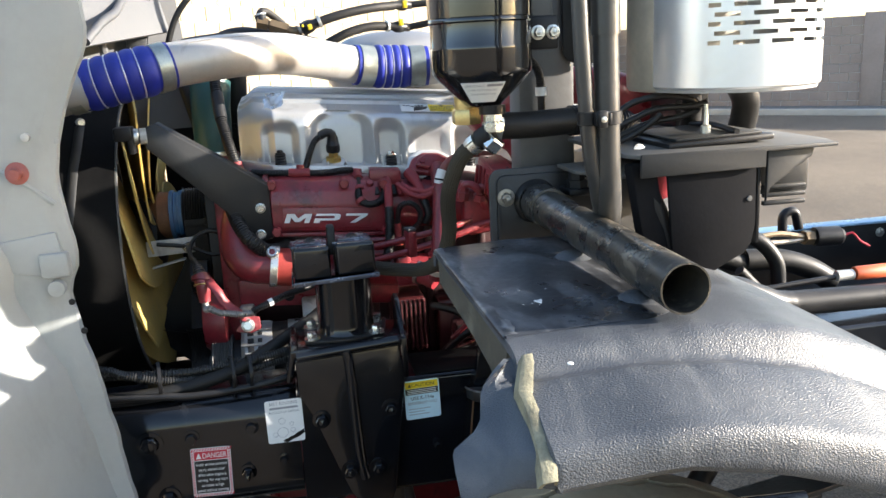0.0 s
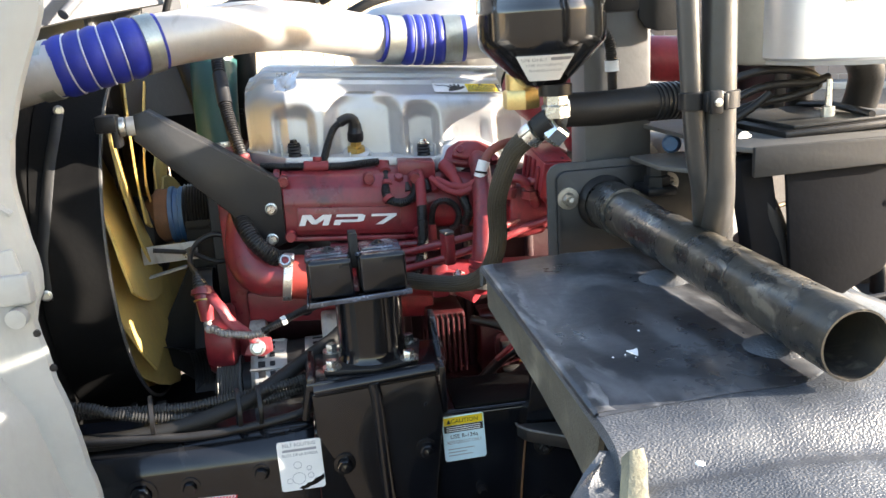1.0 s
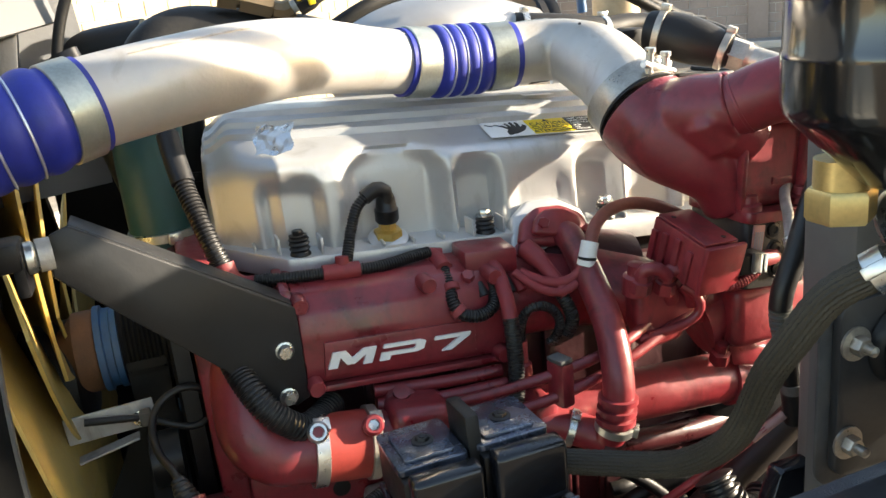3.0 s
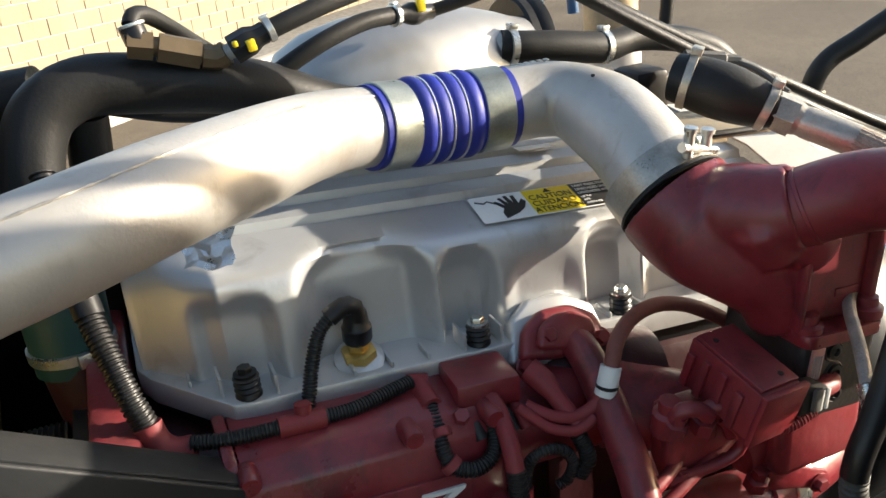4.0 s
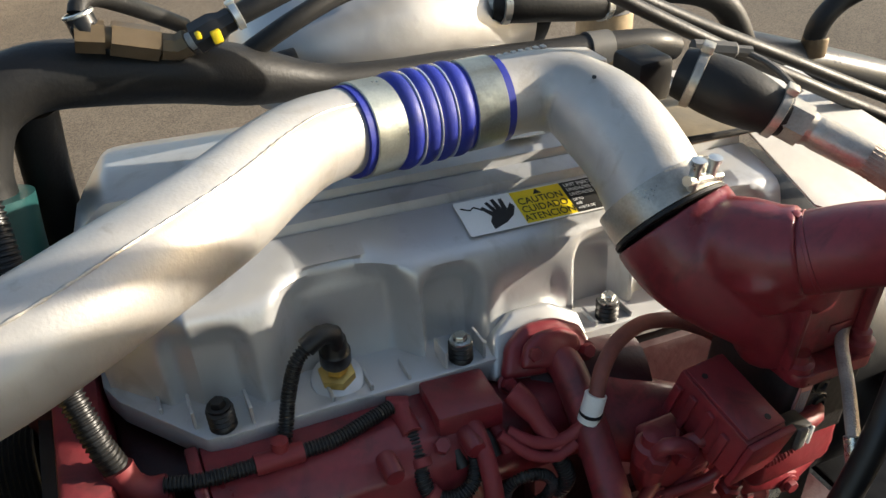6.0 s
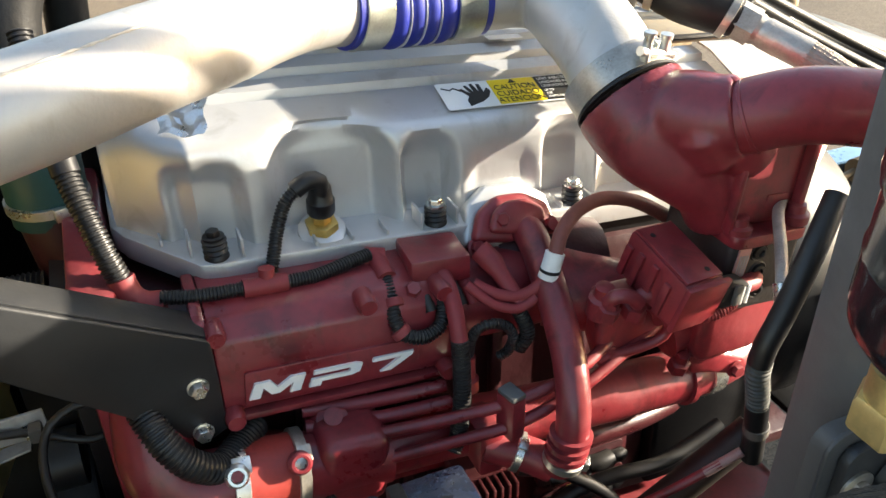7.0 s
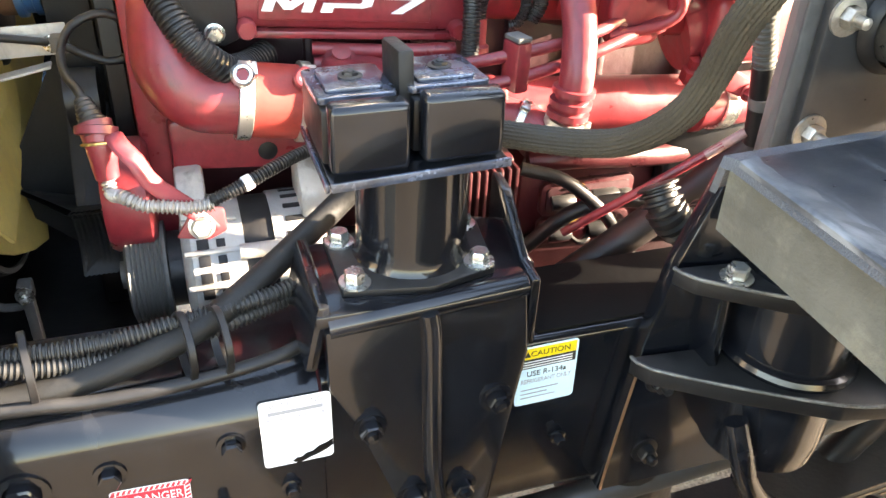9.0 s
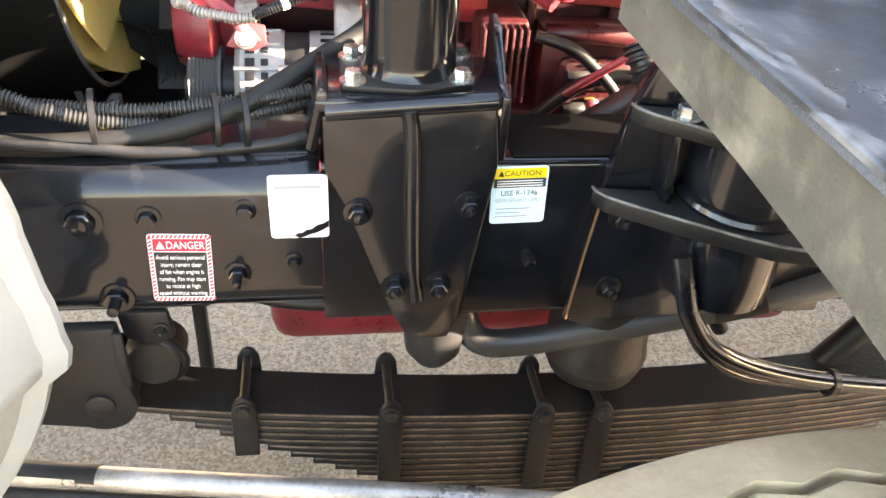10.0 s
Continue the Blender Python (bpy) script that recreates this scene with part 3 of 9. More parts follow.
st, m = sticker("refrigerant_sticker", (0.207, 1.8345, 0.884), 0.086, 0.100, LAB_B, "yellow, black and pale-blue R-134a refrigerant caution sticker", 1.5)
card(st, m, 0.003, 0.083, 0.080, 0.097, 0.0012, LAB_Y)
card(st, m, 0.003, 0.083, 0.064, 0.0792, 0.0012, LAB_K)
words("CAUTION", 0.0125, m @ Matrix.Translation((0.046, 0.0845, 0.0019)), LAB_K, st, 1.0, "CENTER")
tri = plate([(0.009, 0.084), (0.018, 0.084), (0.0135, 0.0935)], "z", 0.0019, 0.0024, 0)
tri.transform(m)
part("warning_triangle", tri, LAB_K, st, smooth=False)
for k in range(3):
    card(st, m, 0.008, 0.078, 0.0665 + k * 0.0042, 0.0680 + k * 0.0042, 0.0019, LAB_W, "print_bar")
words("USE R-134a", 0.0125, m @ Matrix.Translation((0.043, 0.050, 0.0012)), LAB_K, st, 0.95, "CENTER")
words("REFRIGERANT ONLY", 0.0105, m @ Matrix.Translation((0.043, 0.038, 0.0012)), LAB_G, st, 0.74, "CENTER")
for k, u1 in enumerate((0.062, 0.046, 0.058)):
    card(st, m, 0.008, u1, 0.026 - k * 0.007, 0.0275 - k * 0.007, 0.0012, LAB_G, "print_bar")

# ---- mount on the rail: bracket, post and twin block ----
br = thing("mount_bracket", (0.08, 1.82, 0.9), "black gloss steel V-shaped bracket bolted over the chassis rail", "bracket")
part("face_plate", plate([(-0.045, 1.078), (0.196, 1.094), (0.207, 1.000), (0.190, 0.880), (0.170, 0.720), (0.150, 0.676), (0.088, 0.676), (0.062, 0.722), (0.036, 0.792),
                          (-0.012, 0.930), (-0.043, 0.992)], "y", 1.810, 1.8295, 0.004), GLOSS, br)
part("rib", tube([(0.074, 1.808, 1.088), (0.079, 1.805, 1.04), (0.086, 1.805, 0.85), (0.096, 1.808, 0.762)], 0.012, 12), GLOSS, br)
part("shelf", plate([(-0.055, 1.812), (0.200, 1.812), (0.226, 1.86), (0.232, 1.965), (0.185, 1.985), (-0.045, 1.965)], "z", 1.082, 1.100, 0.005), GLOSS, br)
part("rolled_edge", tube([(-0.040, 1.818, 1.082), (0.196, 1.818, 1.098)], 0.014, 14), GLOSS, br)
part("side_flange", turned(box(-0.062, -0.046, 1.815, 1.965, 1.02, 1.112, 0.006), (-0.054, 1.9, 1.06), 0, 12), GLOSS, br)
part("side_flange", plate([(1.82, 1.0), (1.97, 1.02), (1.97, 1.17), (1.93, 1.165), (1.86, 1.105), (1.82, 1.10)], "x", 0.205, 0.218, 0.003), GLOSS, br)
for x, z in ((0.004, 0.925), (0.168, 0.934), (0.061, 0.786), (0.129, 0.785)):
    bolt(br, (x, 1.810, z), OUT, 0.0145, 0.016, GLOSS, 1.5, 0.006, "black painted bolt")

po = thing("mount_post", (0.083, 1.915, 1.10), "short black gloss cylindrical post on a bolted base plate", "post")
part("base_plate", plate([(-0.018, 1.842), (0.085, 1.825), (0.168, 1.846), (0.185, 1.965), (-0.018, 1.965)], "z", 1.100, 1.110, 0.003), BLACK, po)
part("column", lathe([(0.074, 1.108), (0.069, 1.116), (0.067, 1.13), (0.067, 1.252)], (0.083, 1.915, 0), (0, 0, 1), 40), GLOSS, po)
for x, y in ((-0.001, 1.855), (0.152, 1.860), (0.000, 1.945), (0.160, 1.950)):
    bolt(po, (x, y, 1.110), (0, 0, 1), 0.0125, 0.015, ZINC, 1.5, 0.0, "zinc-plated hex bolt")

bk = thing("twin_mount_block", (0.067, 1.9, 1.262), "twin black folded-steel mounting block with worn lids tinted by painted sky reflection", "mounting block")
part("base_tray", turned(box(-0.030, 0.164, 1.8255, 1.975, 1.252, 1.258, 0.002), (0.067, 1.9, 1.266), 0, -2.5), GLOSS, bk)
part("tray_edge", turned(box(-0.031, 0.165, 1.8205, 1.8252, 1.251, 1.2615, 0.0015), (0.067, 1.9, 1.266), 0, -2.5), WORN_SKY, bk, "scraped bare steel tray edge")
part("tray_edge", turned(box(-0.036, -0.0315, 1.822, 1.975, 1.251, 1.2605, 0.0015), (0.067, 1.9, 1.266), 0, -2.5), WORN_SKY, bk)
for x0, x1, dz in ((-0.027, 0.056, -0.008), (0.070, 0.158, -0.004)):
    sh = box(x0, x1, 1.828, 1.858, 1.268 + dz, 1.342 + dz, 0.007, 3)
    part("front_channel", sh, GLOSS, bk)
    part("body", box(x0 - 0.004, x1 - 0.002, 1.8595, 1.972, 1.268 + dz, 1.328 + dz, 0.004), BLACK, bk)
    lid = plate(rounded(x0 - 0.006, x1 - 0.004, 1.868, 1.975, 0.008), "z", 1.328 + dz, 1.336 + dz, 0.002)
    lid = part("lid", turned(lid, ((x0 + x1) / 2, 1.92, 1.332), -4, -1), WORN_SKY, bk, "worn dark steel lid with sky reflection painted blue-grey")
    part("cover_pad", turned(plate(rounded(x0 + 0.006, x1 - 0.016, 1.880, 1.962, 0.006), "z", 1.336 + dz, 1.340 + dz, 0.0012), ((x0 + x1) / 2, 1.92, 1.332), -4, -1), WORN_SKY, bk)
    bolt(bk, ((x0 + x1) / 2 - 0.002, 1.918, 1.339 + dz), (0, 0, 1), 0.009, 0.005, BLACK, 1.5, 0.003)
part("rubber_fin", turned(box(0.054, 0.072, 1.875, 1.945, 1.30, 1.368, 0.004), (0.063, 1.9, 1.33), -6), RUBBER, bk, "black rubber fin between the lids")

# ---- casting on the rail behind the bracket ----
cs = thing("axle_stop_casting", (0.52, 1.75, 0.95), "black cast steel mount with two flanges bolted to the rail", "bracket")
part("back_plate", plate([(0.345, 0.705), (0.372, 0.97), (0.395, 1.095), (0.44, 1.22), (0.80, 1.22), (0.80, 0.705)], "y", 1.806, 1.8345, 0.006), GLOSS, cs)
part("barrel", lathe([(0.082, 0.80), (0.086, 0.84), (0.084, 1.0), (0.080, 1.20), (0.086, 1.24)], (0.57, 1.775, 0), (0, 0, 1), 32), GLOSS, cs)
EDGE_D = mat("dusty_rubbed_enamel_edge", (0.13, 0.125, 0.115), 0.5, 0.2, 0.8, 30, 0.5, 120, dust=0.7, dustcol=(0.02, 0.02, 0.021))
up_o = [(0.385, 1.80), (0.402, 1.772), (0.50, 1.715), (0.60, 1.668), (0.66, 1.664), (0.70, 1.69), (0.76, 1.75), (0.78, 1.80)]
fl_u = part("upper_flange", sheared(plate(up_o, "z", 1.106, 1.130, 0.003)), BLACK, cs)
part("rubbed_edge", sheared(tube([(x, y - 0.001, 1.1305) for x, y in up_o], 0.0026, 6)), EDGE_D, fl_u, "pale rubbed edge")
lo_o = [(0.350, 1.80), (0.364, 1.772), (0.47, 1.712), (0.58, 1.660), (0.66, 1.648), (0.72, 1.66), (0.78, 1.72), (0.80, 1.80)]
fl_l = part("lower_flange", sheared(plate(lo_o, "z", 0.966, 0.994, 0.003)), BLACK, cs)
part("rubbed_edge", sheared(tube([(x, y - 0.001, 0.9945) for x, y in lo_o], 0.0026, 6)), EDGE_D, fl_l, "pale rubbed edge")
part("rust_streak", tube([(0.3475, 1.8045, 0.712), (0.358, 1.8045, 0.83), (0.3715, 1.8045, 0.955)], 0.0022, 6), BROWN, cs, "rust streak along the plate edge")
part("web", plate([(1.66, 0.93), (1.80, 0.90), (1.80, 1.09), (1.70, 1.08)], "x", 0.715, 0.735, 0.004), GLOSS, cs)
part("weld_fillet", sheared(tube([(0.484, 1.79, 1.004), (0.490, 1.745, 1.004), (0.515, 1.708, 1.004), (0.552, 1.691, 1.004), (0.595, 1.691, 1.004), (0.635, 1.715, 1.004), (0.655, 1.75, 1.004)], 0.010, 8)), GLOSS, cs)
part("web", plate([(1.76, 0.93), (1.81, 0.90), (1.81, 1.09), (1.77, 1.08)], "x", 0.445, 0.46, 0.004), GLOSS, cs)
for x, y, z in ((0.407, 1.806, 0.910), (0.410, 1.806, 0.775)):
    bolt(cs, (x, y, z), OUT, 0.014, 0.016, BLACK, 1.5, 0.012)
for x, y, z in ((0.452, 1.765, 1.097), (0.665, 1.70, 1.082), (0.685, 1.668, 0.944)):
    bolt(cs, (x, y, z), (0, 0, 1), 0.014, 0.016, ZINC, 1.5, 0.0, "bare steel bolt")

# ---- tall column with its bolted plate and pipe stub ----
co = thing("support_column", (0.55, 1.80, 1.2), "tall grey painted steel column carrying the canister", "column")
part("box_section", box(0.488, 0.618, 1.757, 1.842, 1.10, 2.25, 0.012), mat("grey_painted_column", (0.10, 0.098, 0.095), 0.45, 0, 0.25, 5, 0.12, 150, dust=0.3, dustcol=(0.11, 0.10, 0.085)), co)
PLATE_G = mat("grey_scuffed_plate", (0.045, 0.046, 0.048), 0.42, 0, 0.25, 7, 0.12, 150, dust=0.35, dustcol=(0.10, 0.095, 0.085), up_dust_light=0.4)
smears(PLATE_G, 0.4, 14.0, 0.4, 0.4, 0.5, 0.75, (0.16, 0.16, 0.155))
PLATE_B = mat("black_scuffed_plate", (0.020, 0.0205, 0.022), 0.36, 0, 0.3, 8, 0.12, 130, dust=0.2, dustcol=(0.06, 0.055, 0.048))
smears(PLATE_B, 0.3, 12.0, 0.4, 0.7, 0.52, 0.78, (0.10, 0.10, 0.10))
part("flange_plate", plate(rounded(0.421, 0.745, 1.274, 1.484, 0.018), "y", 1.706, 1.7185, 0.003), PLATE_B, co, "black rounded flange plate")
part("outer_plate", plate(rounded(0.406, 0.760, 1.258, 1.497, 0.024), "y", 1.7190, 1.7255, 0.003), PLATE_G, co, "dark grey outer plate")
part("backing_plate", plate(rounded(0.425, 0.73, 1.15, 1.475, 0.02), "y", 1.7260, 1.7555, 0.004), GREY, co)
for x, z in ((0.440, 1.436), (0.436, 1.318), (0.625, 1.448), (0.70, 1.32)):
    bolt(co, (x, 1.706, z), OUT, 0.0115, 0.013, FITTING, 1.7, 0.014, "flange bolt with washer")

part("stop_nut", join(lathe([(0.022, 0), (0.022, 0.016), (0.0175, 0.018), (0.0175, 0.040), (0.010, 0.043), (0, 0.043)], (0.585, 1.660, 1.455), (0, 0, 1), 6, caps=False), box(0.56, 0.612, 1.635, 1.705, 1.440, 1.4545, 0.004)), BLACK, co, "black upright nut on a tab")

part("side_plate", plate([(0.585, 2.20), (0.585, 1.735), (0.596, 1.718), (0.618, 1.711), (0.668, 1.711), (0.668, 2.20)], "y", 1.738, 1.746, 0.002), GREY_D, co, "dark grey bent plate")
part("clamp_plate", plate(rounded(0.614, 0.674, 1.787, 2.00, 0.012), "y", 1.672, 1.682, 0.003), BLACK, co, "black clamp plate")
part("clamp_block", box(0.622, 0.666, 1.6825, 1.738, 1.80, 1.98, 0.004), BLACK, co)
for z in (1.812, 1.862):
    bolt(co, (0.644, 1.672, z), OUT, 0.0105, 0.012, BLACK, 1.5, 0.006)

ps = thing("pipe_stub", (0.51, 1.40, 1.42), "scuffed black steel pipe stub, open at its end, over the fender", "pipe")
part("pipe", pipe([(0.506, 1.700, 1.424), (0.508, 1.40, 1.421), (0.512, 1.010, 1.416)], 0.0375, 0.0024, 40), TUBE_OLD, ps)
part("collar", ring((0.507, 1.640, 1.4235), (0, 1, 0), 0.0385, 0.075, 0.004, 40), TUBE_OLD, ps)
part("weld_ring", lathe([(0.041, 0), (0.049, 0.002), (0.046, 0.010), (0.040, 0.014)], (0.506, 1.7055, 1.424), OUT, 36, caps=False), BLACK, ps)

# ---- moulded fender ----
fe = thing("wheel_fender", (0.6, 1.2, 1.3), "dark grey grained plastic wheel fender with dusty flat top", "fender")


def crown(x):
    k = [(0.20, 1.352), (0.27, 1.358), (0.40, 1.364), (0.55, 1.362), (0.68, 1.342), (0.80, 1.300), (0.95, 1.215), (1.10, 1.10), (1.22, 0.96), (1.30, 0.80)]
    return float(np.interp(x, [a for a, b in k], [b for a, b in k]))


def fender_row(x):
    """Across the fender, from its inner edge over the crease to the rolled outer lip."""
    z = crown(x)
    pr = [(1.610, -0.030), (1.604, -0.004), (1.590, 0.0), (1.45, 0.0), (1.30, 0.001), (1.15, 0.001), (1.06, 0.0), (1.025, -0.0005), (1.005, -0.0018), (0.993, -0.0045), (0.985, -0.0090), (0.977, -0.0160), (0.969, -0.0230),
          (0.960, -0.0285), (0.951, -0.0300), (0.944, -0.0285), (0.938, -0.0265), (0.932, -0.0262), (0.924, -0.0282), (0.912, -0.0325), (0.895, -0.0390), (0.875, -0.0470), (0.858, -0.0540), (0.845, -0.0590),
          (0.838, -0.0610), (0.832, -0.0640), (0.828, -0.0690), (0.825, -0.0760), (0.823, -0.085), (0.822, -0.094), (0.822, -0.101), (0.826, -0.106), (0.834, -0.105)]
    g, drop = 1 + 1.2 * max(0.0, x - 0.43), 0.045 * max(0.0, x - 0.43)
    pr = [(y, d if y > 1.0 else d * g - drop * min(1.0, (1.0 - y) / 0.03)) for y, d in pr]
    return [(x, y, z + d) for y, d in pr]


xs = [0.264, 0.270, 0.29, 0.31, 0.335] + [0.36 + 0.035 * i for i in range(28)]
rows = [fender_row(x) for x in xs]
front = [(0.262, y, z - 0.006) for _, y, z in rows[0]]
rows.insert(0, front)
part("shell", thick(grid(rows), -0.006), FEND, fe)
FEND_TOP = mat("scuffed_smooth_fender_top", (0.020, 0.0225, 0.027), 0.34, 0, 0.35, 7, 0.25, 60, dust=0.55, dustcol=(0.115, 0.12, 0.13), rvar=0.16)
smears(FEND_TOP, 0.65, 12.0, 0.50, 0.5, 0.52, 0.74, (0.155, 0.16, 0.17))
smears(FEND_TOP, 0.45, 26.0, 0.22, 0.25, 0.56, 0.74, (0.26, 0.265, 0.275))
FEND_EDGE = mat("rubbed_fender_edge", (0.024, 0.026, 0.030), 0.38, 0, 0.4, 12, 0.3, 90, dust=0.6, dustcol=(0.115, 0.12, 0.125))
smears(FEND_EDGE, 0.75, 15.0, 0.50, 0.15, 0.50, 0.74, (0.22, 0.22, 0.22))
smears(FEND_EDGE, 0.6, 40.0, 0.35, 0.1, 0.55, 0.72, (0.30, 0.30, 0.295))
rows = []
for k in range(25):
    x = 0.2620 + 0.3125 * k / 24
    y0 = 1.036 + 0.10 * max(0.0, (x - 0.46) / 0.11) ** 2
    rows.append([(x, y0 + (1.588 - y0) * q, crown(x) + (0.0064 if q in (0, 1) else 0.0080)) for q in (0, 0.006, 0.25, 0.5, 0.75, 0.994, 1)])
part("top_panel", grid(rows), FEND_TOP, fe, "smooth scuffed dark top panel")
rows = []
for k in range(55):
    y = 1.040 + 0.545 * k / 54
    w = 0.006 + 0.004 * math.sin(y * 31) + 0.003 * math.sin(y * 87 + 1) + 0.002 * math.sin(y * 190)
    rows.append([(0.2570, y, 1.3600), (0.2578, y, 1.3640), (0.2605, y, 1.3659), (0.264, y, crown(0.264) + 0.0086), (0.270, y, crown(0.270) + 0.0088), (0.272 + w, y, crown(0.272 + w) + 0.0084)])
part("rubbed_edge", grid(rows), FEND_EDGE, fe, "pale rubbed front edge")
part("front_skirt", thick(grid([[(0.2725, 1.605, 1.3535), (0.272, 1.45, 1.3555), (0.2715, 1.30, 1.356), (0.270, 1.15, 1.3555), (0.268, 1.035, 1.346)],
                                [(0.274, 1.606, 1.288), (0.273, 1.45, 1.286), (0.272, 1.30, 1.284), (0.268, 1.15, 1.280), (0.262, 1.045, 1.275)]]), 0.006), SKIRT, fe, "beige dusty front skirt")
smears(SKIRT, 0.55, 9.0, 0.6, 0.3, 0.50, 0.68, (0.055, 0.052, 0.042))
smears(SKIRT, 0.45, 32.0, 0.3, 0.1, 0.54, 0.70, (0.05, 0.046, 0.038))
edge = [p for p in fender_row(0.264) if p[1] <= 0.99]
OUTER = ((0.0, 0.250, 0.985, 1.352), (0.06, 0.240, 0.975, 1.349), (0.14, 0.228, 0.970, 1.343), (0.25, 0.206, 0.955, 1.330), (0.42, 0.196, 0.924, 1.300), (0.50, 0.185, 0.912, 1.293), (0.60, 0.153, 0.890, 1.282), (0.78, 0.152, 0.868, 1.264), (1.0, 0.154, 0.838, 1.238))
flap = []
for k, (x, y, z) in enumerate(edge):
    s = k / (len(edge) - 1)
    fx, fy, fz = (float(np.interp(s, [o[0] for o in OUTER], [o[c] for o in OUTER])) for c in (1, 2, 3))
    row = [(0.262, y + 0.002, z - 0.003)]
    for q in (0.12, 0.4, 0.7, 1.0):
        row.append((0.262 + (fx - 0.262) * q, y + (fy - y) * q + 0.010 * math.sin(math.pi * q), z + (fz - z) * q))
    flap.append(row)
part("front_flap", thick(grid(flap), 0.006), FEND, fe)
STRAP = mat("worn_fender_edge", (0.17, 0.158, 0.105), 0.7, 0, 0.45, 24, 0.6, 200, dust=0.8, dustcol=(0.38, 0.35, 0.24))
rows = []
for x, y, z, w in ((0.270, 0.972, 1.359, 0.009), (0.266, 0.957, 1.353, 0.011), (0.258, 0.938, 1.340, 0.012), (0.253, 0.923, 1.331, 0.0125), (0.252, 0.918, 1.328, 0.010), (0.254, 0.908, 1.320, 0.010), (0.256, 0.882, 1.304, 0.011), (0.255, 0.857, 1.291, 0.0125), (0.253, 0.832, 1.278, 0.013), (0.250, 0.818, 1.263, 0.012)):
    rows.append([(x + w * u_, y + dy - 0.009, z + dz + 0.008) for u_, dy, dz in ((-1, 0.012, -0.014), (-0.75, -0.001, -0.001), (0, -0.003, 0.001), (0.75, -0.001, 0.0), (1, 0.010, -0.012))])
part("corner_strap", thick(grid(rows), 0.004), STRAP, fe, "scuffed pale flat strap down the corner")
part("patch", plate([(0.3405, 1.1702), (0.347, 1.170), (0.3551, 1.1736), (0.352, 1.163), (0.3484, 1.1533), (0.345, 1.160)], "z", crown(0.347) + 0.0075, crown(0.347) + 0.0092, 0.0003, 1), TAPE, fe, "chip of white paint")
for cx, cy, cr in ((0.3213, 1.1601, 0.0013), (0.336, 1.161, 0.0011), (0.3766, 1.2232, 0.0015), (0.344, 1.150, 0.0008)):
    part("patch", lathe([(cr, 0), (cr * 0.7, 0.0008), (0, 0.001)], (cx, cy, crown(cx) + 0.0080), (0, 0, 1), 7), TAPE, fe, "fleck of white paint")
for px, py, pr in ((0.488, 1.405, 0.042), (0.500, 1.130, 0.042)):
    part("moulded_dome", lathe([(pr + 0.030, -0.004), (pr + 0.014, -0.0005), (pr, 0.003), (pr * 0.85, 0.008), (pr * 0.68, 0.013), (pr * 0.5, 0.0165), (pr * 0.28, 0.019), (0, 0.020)], (px, py, crown(px) + 0.0005), (0, 0, 1), 28), FEND, fe)
part("patch", lathe([(0.0045, 0), (0.0035, 0.0012), (0, 0.0015)], (0.322, 0.945, 1.354), (0, 0, 1), 10), TAPE, fe, "fleck of white paint")

# ---- wheel under the fender ----
wh = thing("wheel_assembly", (0.62, 1.2, 0.0), "dusty truck tyre on a steel rim under the fender", "wheel")
WX, WZ, WR = 0.44, 0.442, 0.572
# the tread ribs are parted by zigzag grooves
rows, STEPS = [], 288
for k in range(STEPS + 1):
    a = 2 * math.pi * k / STEPS
    zig = 0.0055 * (1 - 2 * abs(((k / 6) % 1.0) * 2 - 1))
    prof = [(0.30, -0.10), (0.40, -0.135), (0.50, -0.14), (0.555, -0.13), (WR - 0.004, -0.112)]
    for c in (-0.060, 0.0, 0.060):
        prof += [(WR, c - 0.007 + zig), (WR - 0.014, c - 0.004 + zig), (WR - 0.014, c + 0.004 + zig), (WR, c + 0.007 + zig)]
    prof += [(WR - 0.004, 0.112), (0.555, 0.13), (0.50, 0.14), (0.40, 0.135), (0.30, 0.10)]
    rows.append([(WX + r * math.cos(a), 1.155 + y, WZ + r * math.sin(a)) for r, y in prof])
ty = part("tyre", grid(rows), TYRE, wh)
part("rim", lathe([(0.30, -0.10), (0.285, -0.09), (0.27, 0.0), (0.20, 0.05), (0.05, 0.06), (0, 0.06)], (WX, 1.155, WZ), (0, 1, 0), 48, caps=False), BLACK, wh)

# ---- leaf spring ----
ls = thing("leaf_spring", (0.2, 1.9, 0.45), "dusty rusted multi-leaf truck spring with clamps under the rail", "leaf spring")


def leaf(x0, x1, z, t, w0=1.855, w1=1.965):
    bm = bmesh.new()
    rows = []
    for k in range(25):
        x = x0 + (x1 - x0) * k / 24
        s = z + 0.10 * (x - 0.48) ** 2
        rows.append([bm.verts.new((x, y, s + d)) for y, d in ((w0, 0), (w1, 0), (w1, t), (w0, t))])
    for a, b in zip(rows, rows[1:]):
        for k in range(4):
            bm.faces.new((a[k], a[(k + 1) % 4], b[(k + 1) % 4], b[k]))
    bm.faces.new(rows[0])
    bm.faces.new(rows[-1][::-1])
    bmesh.ops.bevel(bm, geom=[e for e in bm.edges if abs(e.verts[0].co.x - e.verts[1].co.x) > 1e-5], offset=0.002, segments=1, affect="EDGES")
    return bm


